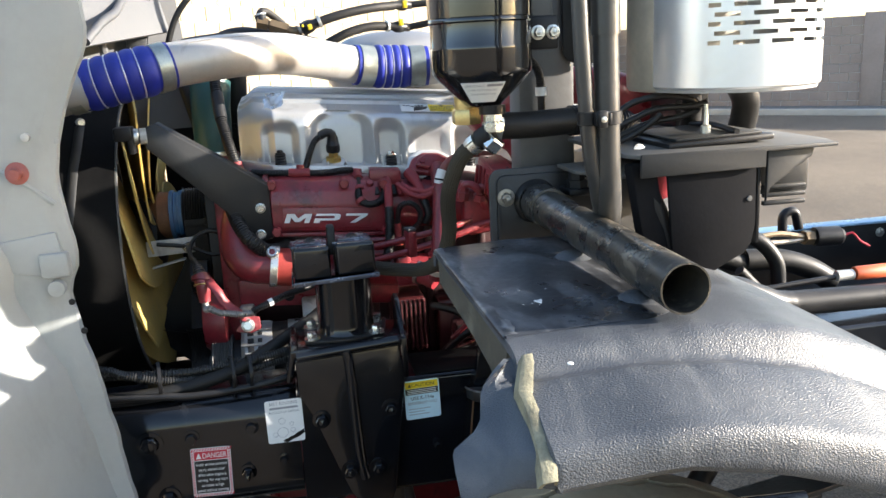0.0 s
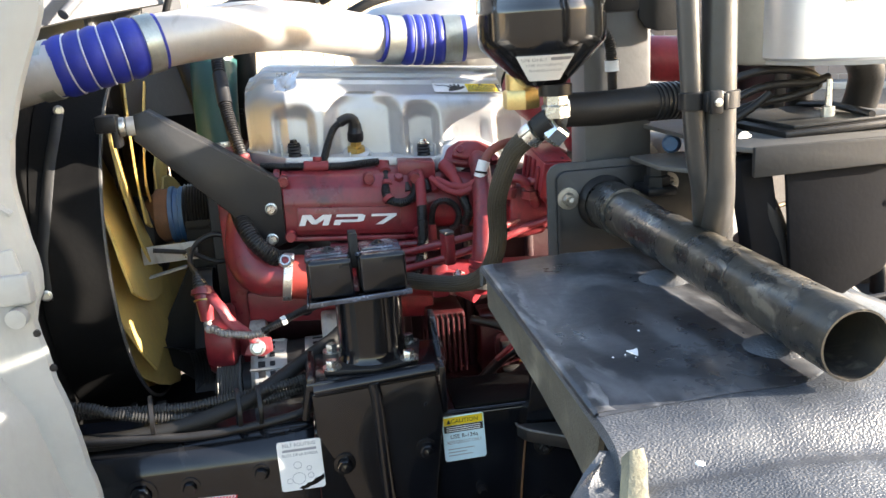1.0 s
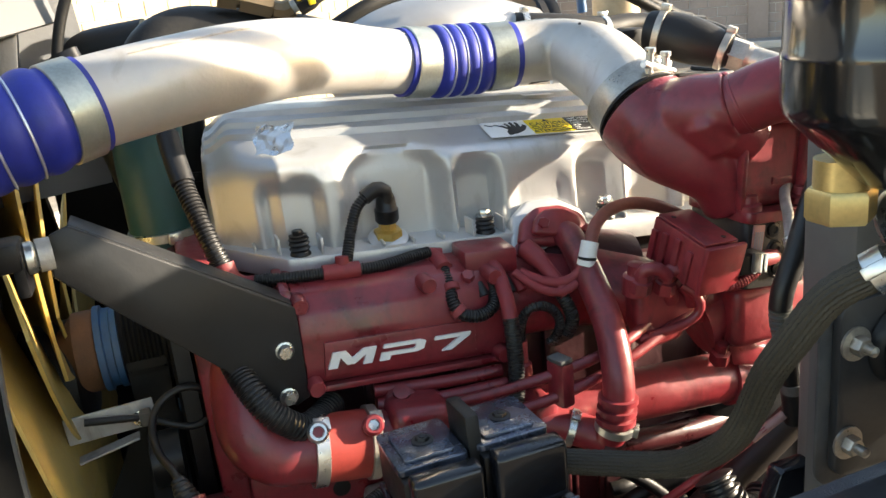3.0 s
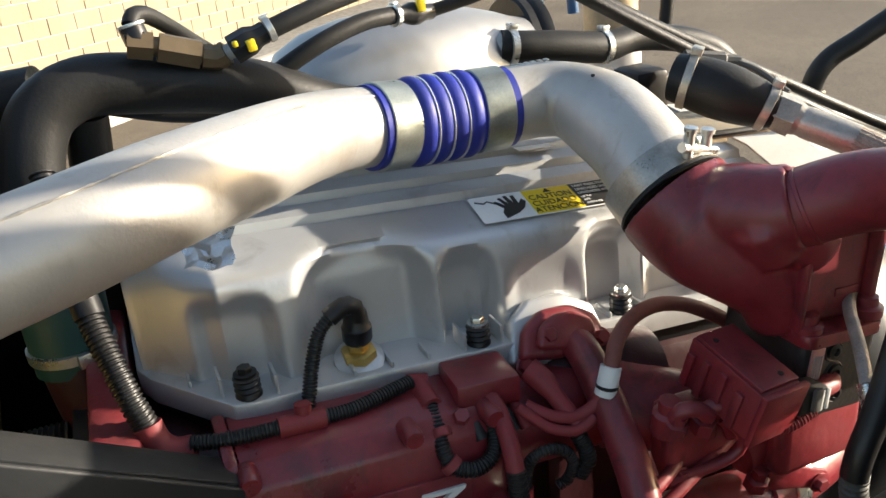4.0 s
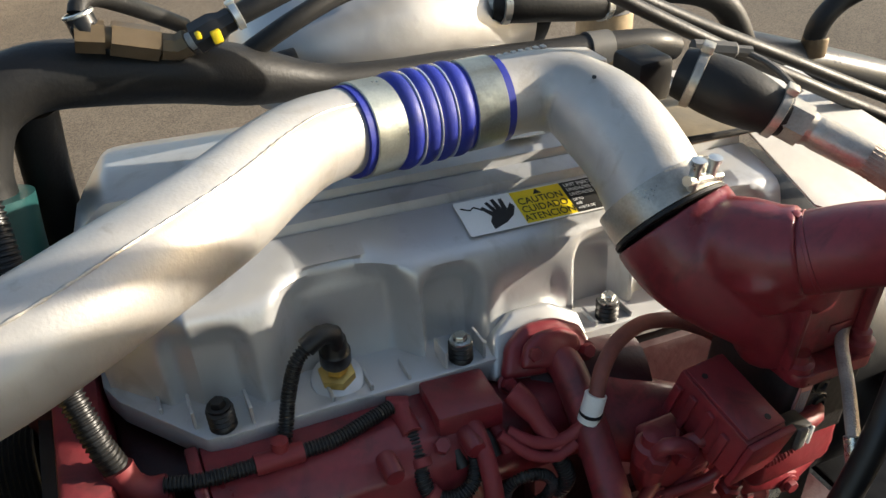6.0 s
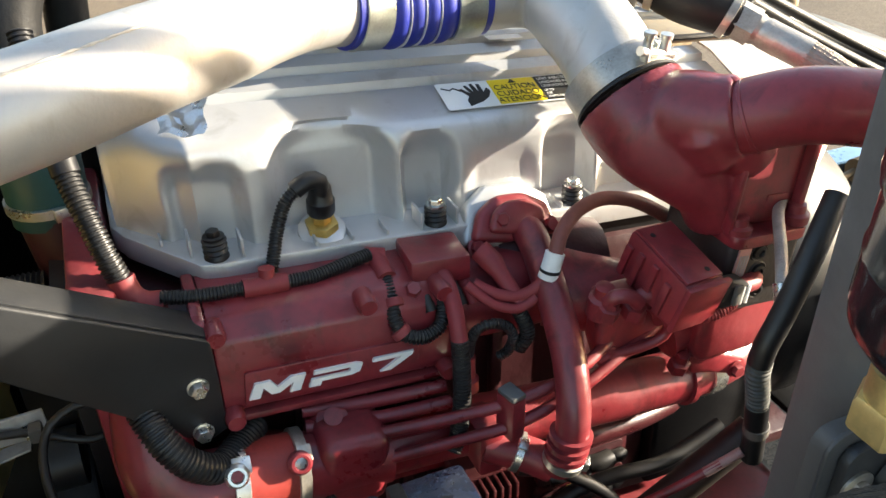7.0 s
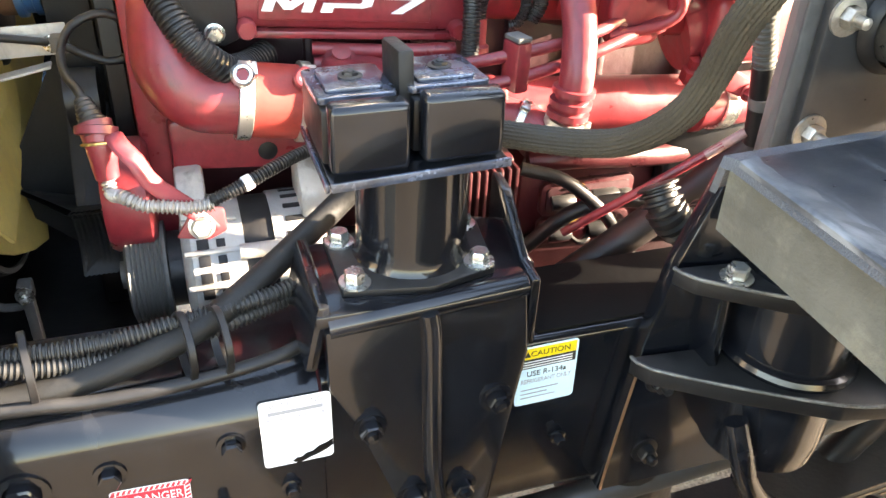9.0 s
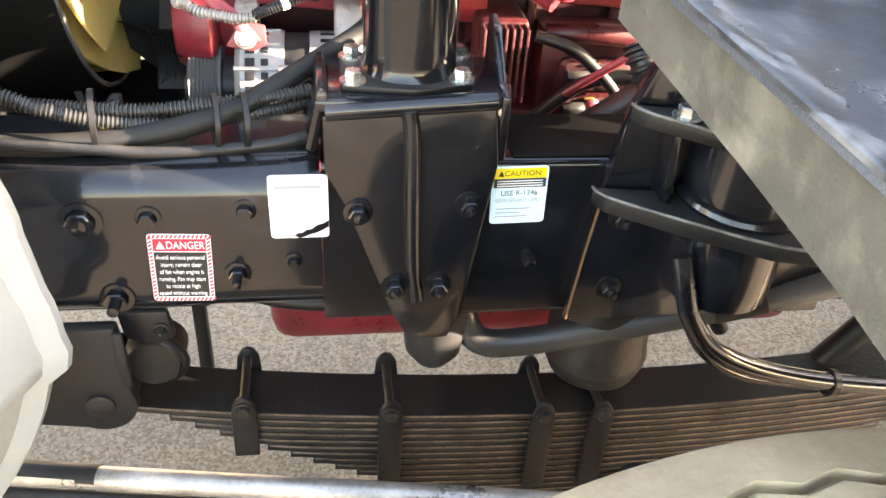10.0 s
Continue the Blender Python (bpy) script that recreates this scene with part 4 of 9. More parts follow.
for i in range(14):
    x0, x1, z = (-0.40 if i == 0 else -0.365 + 0.041 * i), (1.45 if i == 0 else 1.41 - 0.046 * i), 0.420 - i * 0.0168
    lf = part("leaf", leaf(x0, x1, z, 0.0150), RUST, ls)
    part("rubbed_edge", leaf(x0 + 0.004, x1 - 0.004, z + 0.0105, 0.0043, 1.8532, 1.858), EDGE_R, lf)
part("eye", pipe([(-0.415, 1.85, 0.535), (-0.415, 1.97, 0.535)], 0.045, 0.012, 28), BLACK, ls)
for x, z0, z1 in ((-0.195, 0.385, 0.53), (0.065, 0.26, 0.50), (0.355, 0.24, 0.475), (0.47, 0.24, 0.47)):
    strap = [(x - 0.022, z0), (x + 0.022, z0), (x + 0.024, z1 - 0.05), (x + 0.021, z1 - 0.022), (x + 0.012, z1 - 0.006), (x + 0.001, z1), (x - 0.010, z1 - 0.006), (x - 0.019, z1 - 0.022), (x - 0.022, z1 - 0.05)]
    rc_ = part("rebound_clip", plate(strap, "y", 1.838, 1.850, 0.003), BLACK, ls)
    part("clip_back", plate(strap, "y", 1.970, 1.980, 0.003), BLACK, rc_)
    part("clip_bolt", join(lathe([(0.0085, 0), (0.0085, 0.124)], (x, 1.972, z1 - 0.026), OUT, 12), hexbolt((x, 1.838, z1 - 0.026), OUT, 0.0125, 0.010, 1.3)), RUST, rc_)
hg = thing("spring_hanger", (-0.42, 1.86, 0.6), "black cast spring hanger with pin below the rail", "hanger")
arc = [(-0.418 + 0.058 * math.cos(radians(a)), 0.552 + 0.058 * math.sin(radians(a))) for a in range(30, -121, -15)]
part("bracket", plate([(-0.62, 0.715), (-0.372, 0.715), (-0.364, 0.62)] + arc + [(-0.53, 0.515), (-0.62, 0.53)], "y", 1.815, 1.842, 0.006), BLACK, hg)
part("rib", box(-0.376, -0.360, 1.806, 1.8148, 0.60, 0.712, 0.003), BLACK, hg)
part("pin", lathe([(0.024, 0), (0.024, 0.006), (0.018, 0.009), (0, 0.009)], (-0.418, 1.815, 0.555), OUT, 24), BLACK, hg)
part("bushing", lathe([(0.020, 0), (0.044, 0.002), (0.050, 0.010), (0.050, 0.070), (0.044, 0.078), (0.020, 0.080)], (-0.338, 1.945, 0.592), OUT, 28), RUBBER, hg, "black rubber bushing")
part("bushing_strap", tube([(-0.375, 1.90, 0.665), (-0.335, 1.88, 0.652), (-0.298, 1.875, 0.622), (-0.285, 1.875, 0.585), (-0.300, 1.88, 0.555)], 0.012, 10, flat=0.5), BLACK, hg)
part("bushing_ear", plate([(-0.378, 0.712), (-0.300, 0.712), (-0.292, 0.66), (-0.322, 0.642), (-0.372, 0.66)], "y", 1.858, 1.874, 0.004), BLACK, hg)
bolt(hg, (-0.312, 1.858, 0.676), OUT, 0.010, 0.010, BLACK, 1.4, 0.006)
bs = thing("bump_stop", (0.46, 1.93, 0.6), "dusty round rubber bump stop above the spring", "bump stop")
part("cup", lathe([(0.090, 0.712), (0.094, 0.66), (0.095, 0.56), (0.100, 0.545), (0.098, 0.532)], (0.463, 1.93, 0), (0, 0, 1), 32), RUST, bs)
part("rubber", lathe([(0.090, 0.533), (0.094, 0.518), (0.086, 0.498), (0.066, 0.486), (0, 0.484)], (0.463, 1.93, 0), (0, 0, 1), 32), RUBBER, bs)
bs2 = thing("rubber_buffer", (0.14, 1.88, 0.62), "dark rubber buffer hanging below the bracket", "buffer")
part("buffer", lathe([(0.055, 0.70), (0.056, 0.63), (0.05, 0.58), (0.03, 0.552), (0, 0.545)], (0.143, 1.90, 0), (0, 0, 1), 28), GREY_D, bs2)

# ---- engine ----
en = thing("diesel_engine", (0.3, 2.5, 0.8), "red painted inline-six diesel truck engine, dusty", "engine")
# block, ribs and lower rail carry the shade in their dark red
part("block", sheared(box(-0.17, 0.90, 2.285, 2.86, 0.78, 1.405, 0.02)), GRIMY_SHADED, en)
part("gear_case", sheared(plate(rounded(2.215, 2.90, 0.86, 1.47, 0.06), "x", -0.225, -0.17, 0.008)), RED, en)
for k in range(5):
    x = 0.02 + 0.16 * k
    part("cast_rib", sheared(box(x, x + 0.02, 2.268, 2.29, 0.86, 1.30, 0.006)), GRIMY_SHADED, en)
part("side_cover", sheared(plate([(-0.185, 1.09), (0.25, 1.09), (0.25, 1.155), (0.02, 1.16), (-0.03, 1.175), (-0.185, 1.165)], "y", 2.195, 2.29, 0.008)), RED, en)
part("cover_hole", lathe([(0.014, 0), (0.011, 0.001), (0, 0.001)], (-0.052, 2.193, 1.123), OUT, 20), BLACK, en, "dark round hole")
part("lower_rail", sheared(box(-0.18, 1.0, 2.20, 2.30, 0.90, 0.93, 0.008)), GRIMY_SHADED, en)
part("bell_housing", sheared(lathe([(0.20, 0.905), (0.33, 0.915), (0.34, 0.93), (0.34, 1.05), (0.26, 1.20), (0.20, 1.22)], (0, 2.56, 1.15), (1, 0, 0), 48)), BLACK, en, "black bell housing at the rear")
part("oil_pan", box(-0.16, 0.98, 2.08, 2.80, 0.43, 0.745, 0.05, 3), RED, en, "red oil pan below the block")

# intake plenum with the raised badge
prof = [(2.196, 1.298), (2.190, 1.306), (2.186, 1.325), (2.186, 1.375), (2.194, 1.410), (2.215, 1.434), (2.245, 1.444), (2.31, 1.447), (2.31, 1.292)]
bm = plate(prof, "x", -0.078, 0.238, 0.006)
part("plenum", sheared(bm), RED, en, "smooth red intake cover with raised lettering")
part("plenum_rim", sheared(plate([(y - 0.006, z + (0.004 if z > 1.35 else -0.004)) for y, z in prof], "x", -0.094, -0.0785, 0.004)), RED, en)
part("plenum_lip", sheared(box(-0.09, 0.24, 2.184, 2.25, 1.287, 1.2975, 0.003)), RED, en)
part("badge_panel", sheared(plate([(-0.052, 1.313), (0.184, 1.313), (0.186, 1.366), (-0.047, 1.366)], "y", 2.1815, 2.187, 0.0018)), RED, en)
GL = {"M": [[(0, 0), (0.22, 0), (0.22, 0.62), (0.44, 0.12), (0.62, 0.12), (0.84, 0.62), (0.84, 0), (1.06, 0), (1.06, 1), (0.74, 1), (0.53, 0.50), (0.32, 1), (0, 1)]],
      "P": [[(0, 0), (0.22, 0), (0.22, 0.27), (0.80, 0.27), (0.94, 0.40), (0.94, 0.87), (0.80, 1), (0, 1), (0, 0.78), (0.70, 0.78), (0.73, 0.75), (0.73, 0.52), (0.70, 0.49), (0, 0.49)]],
      "7": [[(0.30, 0), (0.56, 0), (0.98, 0.80), (0.98, 1), (0, 1), (0, 0.78), (0.70, 0.78)]]}
for ch, x0, u_, in (("M", -0.047, 0.062), ("P", 0.030, 0.070), ("7", 0.110, 0.058)):
    for o in GL[ch]:
        pts = [(x0 + u_ * u + 0.010 * w, 1.3255 + 0.0245 * w) for u, w in o]
        bm = plate(pts, "y", 2.1775, 2.1815, 0)
        part("raised_lettering", sheared(bm), TAPE, en, "white painted raised letter", smooth=False)
for x, z in ((-0.072, 1.425), (-0.068, 1.302), (0.12, 1.43), (0.225, 1.43), (0.225, 1.305)):
    p = lathe([(0.013, 0), (0.013, 0.03), (0.011, 0.034), (0, 0.034)], (x, 2.200 if z < 1.35 else 2.215, z - 0.075 * x), OUT, 14)
    part("bolt_boss", p, RED, en)
part("manifold", tube([(0.235, 2.262, 1.348), (0.30, 2.262, 1.343), (0.42, 2.262, 1.334), (0.47, 2.25, 1.33)], 0.066, 28), RED, en)
part("manifold_end", tube([(0.42, 2.24, 1.34), (0.50, 2.19, 1.325), (0.60, 2.165, 1.308), (0.71, 2.17, 1.30)], lambda s: 0.066 - 0.02 * min(1, s / 0.2), 28), RED, en)
# near-black maroon paints the deep shade round the oily barrel
part("manifold_barrel", tube([(0.36, 2.315, 1.345), (0.41, 2.295, 1.340), (0.47, 2.275, 1.335), (0.50, 2.27, 1.33)], lambda s_: 0.080 + 0.005 * math.sin(s_ * 22), 32), mat("oily_red_casting_with_shade", (0.030, 0.007, 0.009), 0.42, 0, 0.5, 12, 0.3, 90, dust=0.25, dustcol=(0.06, 0.02, 0.018)), en, "oily red barrel with shade put into its colour")

# water pipes
wp = thing("coolant_pipe", (0.1, 2.16, 1.2), "red painted coolant pipe with clamped rubber joint along the block", "pipe")
path = [(-0.158, 2.250, 1.385), (-0.168, 2.205, 1.315), (-0.168, 2.176, 1.262), (-0.140, 2.163, 1.228), (-0.085, 2.160, 1.219), (0.02, 2.160, 1.203), (0.12, 2.160, 1.193)]
part("front_elbow", tube(path, lambda s: 0.043 + 0.004 * min(1, s / 0.08), 28), RED, wp)
part("rubber_joint", tube([(-0.082, 2.160, 1.219), (-0.04, 2.160, 1.212), (-0.005, 2.160, 1.207)], 0.0505, 28), mat("orange_red_rubber", (0.31, 0.035, 0.026), 0.55, 0, 0.3, 20), wp, "orange-red rubber joint")
clamp(wp, (-0.083, 2.160, 1.2185), (1, 0, -0.15), 0.052, 0.020, ZINC, (0, -0.55, 1))
clamp(wp, (-0.004, 2.160, 1.2075), (1, 0, -0.15), 0.052, 0.016, FITTING, (0, -0.55, 1))
for x, mt in ((-0.083, ZINC), (-0.004, RED)):
    part("clamp_boss", lathe([(0.0155, 0), (0.0155, 0.012), (0.012, 0.016), (0.0085, 0.016), (0.0075, 0.010), (0, 0.010)], (x, 2.128, 1.262 - 0.14 * (x + 0.083)), (0, -0.85, 0.5), 24), mt, wp, "round clamp boss")
    part("boss_core", lathe([(0.008, 0.0), (0.008, 0.0125), (0, 0.013)], (x, 2.128, 1.262 - 0.14 * (x + 0.083)), (0, -0.85, 0.5), 6), RED if mt is ZINC else ZINC, wp)
part("housing", turned(box(0.02, 0.115, 2.115, 2.24, 1.145, 1.262, 0.018, 3), (0.06, 2.16, 1.2), 0, 6), RED, wp)
part("housing_boss", lathe([(0.024, 0), (0.022, 0.030), (0.013, 0.032), (0.013, 0.042), (0, 0.043)], (0.055, 2.19, 1.235), (0, -0.5, 0.85), 20), RED, wp)
part("rear_run", tube([(0.10, 2.165, 1.195), (0.22, 2.170, 1.18), (0.36, 2.160, 1.17), (0.50, 2.155, 1.163), (0.60, 2.155, 1.156), (0.66, 2.160, 1.150), (0.72, 2.17, 1.145), (0.84, 2.21, 1.13)], 0.043, 28), RED, wp)
part("bead", ring((0.625, 2.157, 1.154), (1, 0, -0.08), 0.0435, 0.012, 0.007), RED, wp)
part("support_tab", join(plate([(0.588, 1.255), (0.616, 1.262), (0.650, 1.224), (0.706, 1.196), (0.716, 1.176), (0.700, 1.165), (0.640, 1.190), (0.604, 1.200)], "y", 2.108, 2.116, 0.003), box(0.594, 0.618, 2.116, 2.20, 1.236, 1.252, 0.003)), RED, wp)
bolt(wp, (0.690, 2.108, 1.182), OUT, 0.011, 0.010, RED, 1.4)
part("collar_nut", lathe([(0.017, 0), (0.017, 0.022), (0.011, 0.025), (0.011, 0.042), (0, 0.043)], (0.588, 2.125, 1.205), (-0.1, -0.35, 0.93), 6), RED, wp)
clamp(wp, (0.675, 2.163, 1.149), (1, 0.1, -0.08), 0.0445, 0.03, ZINC, (0, -0.6, 1))

cp = thing("bypass_pipe", (0.34, 2.1, 1.3), "curved red bypass pipe from the thermostat cover", "pipe")
part("pipe", tube([(0.384, 2.275, 1.432), (0.385, 2.248, 1.432), (0.384, 2.215, 1.415), (0.375, 2.15, 1.375), (0.362, 2.085, 1.335), (0.350, 2.045, 1.285), (0.343, 2.035, 1.235), (0.335, 2.05, 1.175)], 0.0235, 22), RED, cp)
for dz in (0.0, 0.018, 0.034):
    part("bead", ring((0.3435 - dz * 0.1, 2.035 + dz * 0.1, 1.243 - dz), (0.1, 0, 1), 0.024, 0.010, 0.0055), RED, cp)
clamp(cp, (0.339, 2.041, 1.196), (0.15, -0.2, 1), 0.026, 0.014, ZINC, (0.9, -0.6, 0))
part("tee", join(tube([(0.25, 2.11, 1.195), (0.30, 2.085, 1.18), (0.335, 2.06, 1.165)], 0.026, 18), box(0.235, 0.275, 2.09, 2.16, 1.15, 1.23, 0.008)), RED, cp)
clamp(cp, (0.293, 2.089, 1.182), (0.8, -0.5, -0.3), 0.0265, 0.012, ZINC, (0.2, -0.6, 0.8))
tcv = thing("thermostat_cover", (0.365, 2.29, 1.45), "red domed thermostat cover on a silver flange", "cover")
part("flange", sheared(turned(plate([(0.292, 1.428), (0.312, 1.488), (0.345, 1.512), (0.40, 1.512), (0.442, 1.488), (0.448, 1.445), (0.42, 1.428), (0.36, 1.418)], "y", 2.286, 2.318, 0.007, 3), (0.365, 2.3, 1.46), -34)), CAST, tcv)
part("dome", sheared(turned(plate([(0.300, 1.436), (0.318, 1.478), (0.350, 1.498), (0.396, 1.498), (0.432, 1.478), (0.436, 1.448), (0.41, 1.434), (0.36, 1.428)], "y", 2.262, 2.2855, 0.010, 3), (0.365, 2.29, 1.46), -34)), RED, tcv)
part("dome_crown", sheared(turned(plate([(0.322, 1.446), (0.335, 1.474), (0.358, 1.487), (0.392, 1.487), (0.415, 1.472), (0.416, 1.452), (0.395, 1.442), (0.36, 1.438)], "y", 2.246, 2.2625, 0.012, 3), (0.365, 2.29, 1.46), -34)), RED, tcv)
for x, z in ((0.308, 1.418), (0.426, 1.428), (0.345, 1.455)):
    bolt(tcv, (x, 2.262, z), (0, -0.85, 0.5), 0.0105, 0.012, RED, 1.3)

# fuel lines with their clip
fl = thing("fuel_lines", (0.3, 2.1, 1.3), "pair of red painted fuel lines in a clip", "fuel line")
part("line", tube([(0.10, 2.14, 1.245), (0.20, 2.11, 1.262), (0.29, 2.085, 1.283), (0.38, 2.09, 1.297), (0.46, 2.12, 1.312), (0.525, 2.135, 1.335), (0.530, 2.138, 1.36), (0.505, 2.14, 1.378)], 0.0085, 10), RED, fl)
part("line", tube([(0.10, 2.13, 1.205), (0.20, 2.10, 1.228), (0.285, 2.075, 1.252), (0.38, 2.08, 1.273), (0.46, 2.10, 1.292), (0.545, 2.12, 1.32), (0.556, 2.126, 1.345), (0.535, 2.13, 1.375)], 0.0085, 10), RED, fl)
part("clip", turned(box(0.263, 0.287, 2.062, 2.098, 1.232, 1.302, 0.005), (0.275, 2.08, 1.267), 0, 0, 15), RED, fl)
part("pad", turned(box(0.2635, 0.2865, 2.063, 2.096, 1.302, 1.309, 0.002), (0.275, 2.08, 1.267), 0, 0, 15), GREY, fl)
for k in range(3):
    part("line", tube([(0.02, 2.20 - 0.015 * k, 1.268 - 0.018 * k), (0.12, 2.185 - 0.018 * k, 1.262 - 0.016 * k), (0.22, 2.175 - 0.02 * k, 1.262 - 0.014 * k)], 0.010, 10), RED, fl)

# low red clutter on the block side
fc = thing("oil_filter_housing", (0.27, 2.15, 1.0), "red finned oil cooler housing low on the block", "housing")
# oily red, lowered in colour where clutter would keep the sun off
OILY_SHADED = mat("oily_red_darkened_for_shade", (0.052, 0.009, 0.011), 0.35, 0, 0.4, 12, 0.3, 90, dust=0.3, dustcol=(0.05, 0.03, 0.027))
part("body", box(0.225, 0.315, 2.135, 2.28, 0.955, 1.10, 0.01), OILY_SHADED, fc)
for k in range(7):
    part("fin", box(0.228 + 0.0125 * k, 0.2335 + 0.0125 * k, 2.105, 2.136, 0.962, 1.095, 0.0015), OILY_SHADED, fc)
pm = thing("injection_unit", (0.48, 2.2, 1.0), "low red unit of fittings on the block side, darkened for shade", "pump")
part("body", box(0.36, 0.62, 2.21, 2.29, 0.90, 1.06, 0.012), OILY_SHADED, pm)
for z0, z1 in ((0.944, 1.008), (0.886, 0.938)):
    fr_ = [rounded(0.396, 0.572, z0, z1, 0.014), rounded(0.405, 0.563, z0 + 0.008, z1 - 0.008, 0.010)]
    part("cast_frame", plate(fr_[0], "y", 2.198, 2.2105, 0.003), OILY_SHADED, pm)
    part("recess_plate", plate(fr_[1], "y", 2.1955, 2.1978, 0.001), GRIMY_SHADED, pm)
    zc = (z0 + z1) / 2
    for xa, xb, r_ in ((0.412, 0.448, 0.013), (0.488, 0.530, 0.016), (0.534, 0.556, 0.012)):
        part("black_plug", tube([(xa, 2.186, zc), ((xa + xb) / 2, 2.182, zc + 0.002), (xb, 2.186, zc)], r_, 14), PLAST, pm)
    part("dome", lathe([(0.020, 0), (0.019, 0.008), (0.012, 0.014), (0, 0.016)], (0.468, 2.1955, zc), OUT, 18), RED, pm)
    part("gold_tab", box(0.452, 0.472, 2.190, 2.1954, z1 - 0.010, z1 - 0.005, 0.001), BRASS, pm)
    part("plug_lead", tube([(0.448, 2.184, zc), (0.462, 2.172, zc - 0.012), (0.480, 2.172, zc - 0.010), (0.490, 2.184, zc)], 0.005, 8), PLAST, pm)
part("crossover", tube([(0.36, 2.19, 1.06), (0.44, 2.175, 1.066), (0.54, 2.18, 1.055), (0.63, 2.20, 1.04), (0.82, 2.25, 1.02)], 0.02, 12), OILY_SHADED, pm)
part("line", tube([(0.34, 2.16, 0.90), (0.42, 2.14, 0.98), (0.50, 2.13, 1.00), (0.60, 2.13, 0.99), (0.72, 2.14, 1.02)], 0.013, 10), PLAST, pm)
part("line", tube([(0.33, 2.15, 1.07), (0.40, 2.13, 1.05), (0.47, 2.12, 0.99), (0.52, 2.12, 0.92), (0.56, 2.12, 0.86)], 0.011, 10), PLAST, pm)
part("plate", box(0.62, 0.86, 2.19, 2.26, 0.86, 1.09, 0.012), BLACK, pm, "dark bracket plate")
bp_ = thing("diagonal_pipe", (0.45, 2.0, 1.0), "dull brown-grey pipe passing behind the rail", "pipe")
part("pipe", tube([(0.27, 2.08, 0.83), (0.36, 2.06, 0.90), (0.45, 2.045, 0.970), (0.56, 2.03, 1.06), (0.66, 2.02, 1.14)], 0.026, 20), mat("dull_pipe", (0.024, 0.018, 0.015), 0.5, 0.2, 0.3, 10), bp_)
rd = thing("thin_red_pipe", (0.5, 1.98, 1.1), "thin red line running up to a clamp", "pipe")
part("pipe", tube([(0.37, 2.06, 1.00), (0.42, 2.02, 1.06), (0.48, 1.985, 1.12), (0.545, 1.96, 1.175)], 0.0068, 10), RED, rd)
part("pipe_tip", tube([(0.525, 1.967, 1.158), (0.57, 1.952, 1.195)], 0.0072, 10), mat("faded_pink_paint", (0.34, 0.20, 0.18), 0.5, 0, 0.3, 30), rd, "faded pinkish end")
ch = thing("convoluted_hose", (0.44, 1.93, 1.13), "thick ribbed black hose coil with peeling white tape", "hose")
part("hose", ribbed([(0.440, 1.945, 1.135), (0.448, 1.925, 1.105), (0.470, 1.918, 1.080), (0.500, 1.922, 1.070), (0.53, 1.94, 1.075)], 0.026, 0.011, 0.003, 18), PLAST, ch)
part("tape", turned(box(0.470, 0.502, 1.893, 1.8945, 1.085, 1.115, 0), (0.486, 1.894, 1.10), 0, 30), PAPER, ch, "peeling white tape")

# valve cover
vc = thing("valve_cover", (0.3, 2.55, 1.45), "silver painted cast valve cover with arched pockets", "valve cover")
POCK = [(0.128, 0.080, 1.640, 0.038), (0.266, 0.038, 1.605, 0.034), (0.492, 0.040, 1.604, 0.034), (-0.040, 0.044, 1.600, 0.026), (0.378, 0.05, 1.585, 0.006), (0.60, 0.05, 1.62, 0.02), (0.72, 0.05, 1.62, 0.03)]


def ease(t):
    t = min(1.0, max(0.0, t))
    return t * t * (3 - 2 * t)


def pocket(x, z):
    d = 0.0
    for c, hw, top, deep in POCK:
        if abs(x - c) < hw * 1.25:
            e = ease((hw * 1.25 - abs(x - c)) / (hw * 0.55))
            arch = top - 0.32 * (x - c) ** 2 / hw
            d = max(d, deep * e * ease((arch - z) / 0.05))
    return d


COVER = [*[(2.322 + 0.00006 * i * i / 4, 1.466 + 0.0052 * i) for i in range(22)], (2.3305, 1.582), (2.333, 1.590), (2.337, 1.598), (2.344, 1.6052), (2.353, 1.6098), (2.372, 1.6155),
         (2.400, 1.6235), (2.422, 1.6295), (2.4245, 1.6255), (2.4295, 1.6262), (2.4330, 1.6395), (2.438, 1.6405), (2.464, 1.6450), (2.4665, 1.6410), (2.4715, 1.6417), (2.475, 1.6545), (2.480, 1.6553), (2.510, 1.6590), (2.5125, 1.6550), (2.5175, 1.6558), (2.521, 1.6675), (2.527, 1.6685),
         (2.60, 1.671), (2.66, 1.670), (2.695, 1.662), (2.715, 1.642), (2.724, 1.61), (2.730, 1.54), (2.732, 1.466)]
xs = [-0.150 + 0.004 * i for i in range(240)]
rows = []
for x in xs:
    row = []
    for y, z in COVER:
        cut = max(0.0, -0.055 - x) * 1.05 if y < 2.5 else 0.0
        yy = y + (cut + pocket(x, z) if y < 2.36 else cut * max(0, (2.5 - y) / 0.14))
        far = math.sqrt(max(0.0, 1 - (1 - min(1.0, (x + 0.150) / 0.07)) ** 2))
        if y > 2.58:
            yy = 2.58 + (y - 2.58) * (0.25 + 0.75 * far)
        zz = z - (1 - ease((x + 0.150) / 0.045)) * 0.030 * max(0, (z - 1.50) / 0.17)
        xx = x + 0.10 * max(0.0, y - 2.45) * (1 - ease((x + 0.150) / 0.30))
        row.append((xx, yy, zz))
    rows.append(row)
rows.insert(0, [(p[0] - 0.006, 2.45 + 0.9 * (p[1] - 2.45), 1.466 + 0.93 * (p[2] - 1.466)) for p in rows[0]])
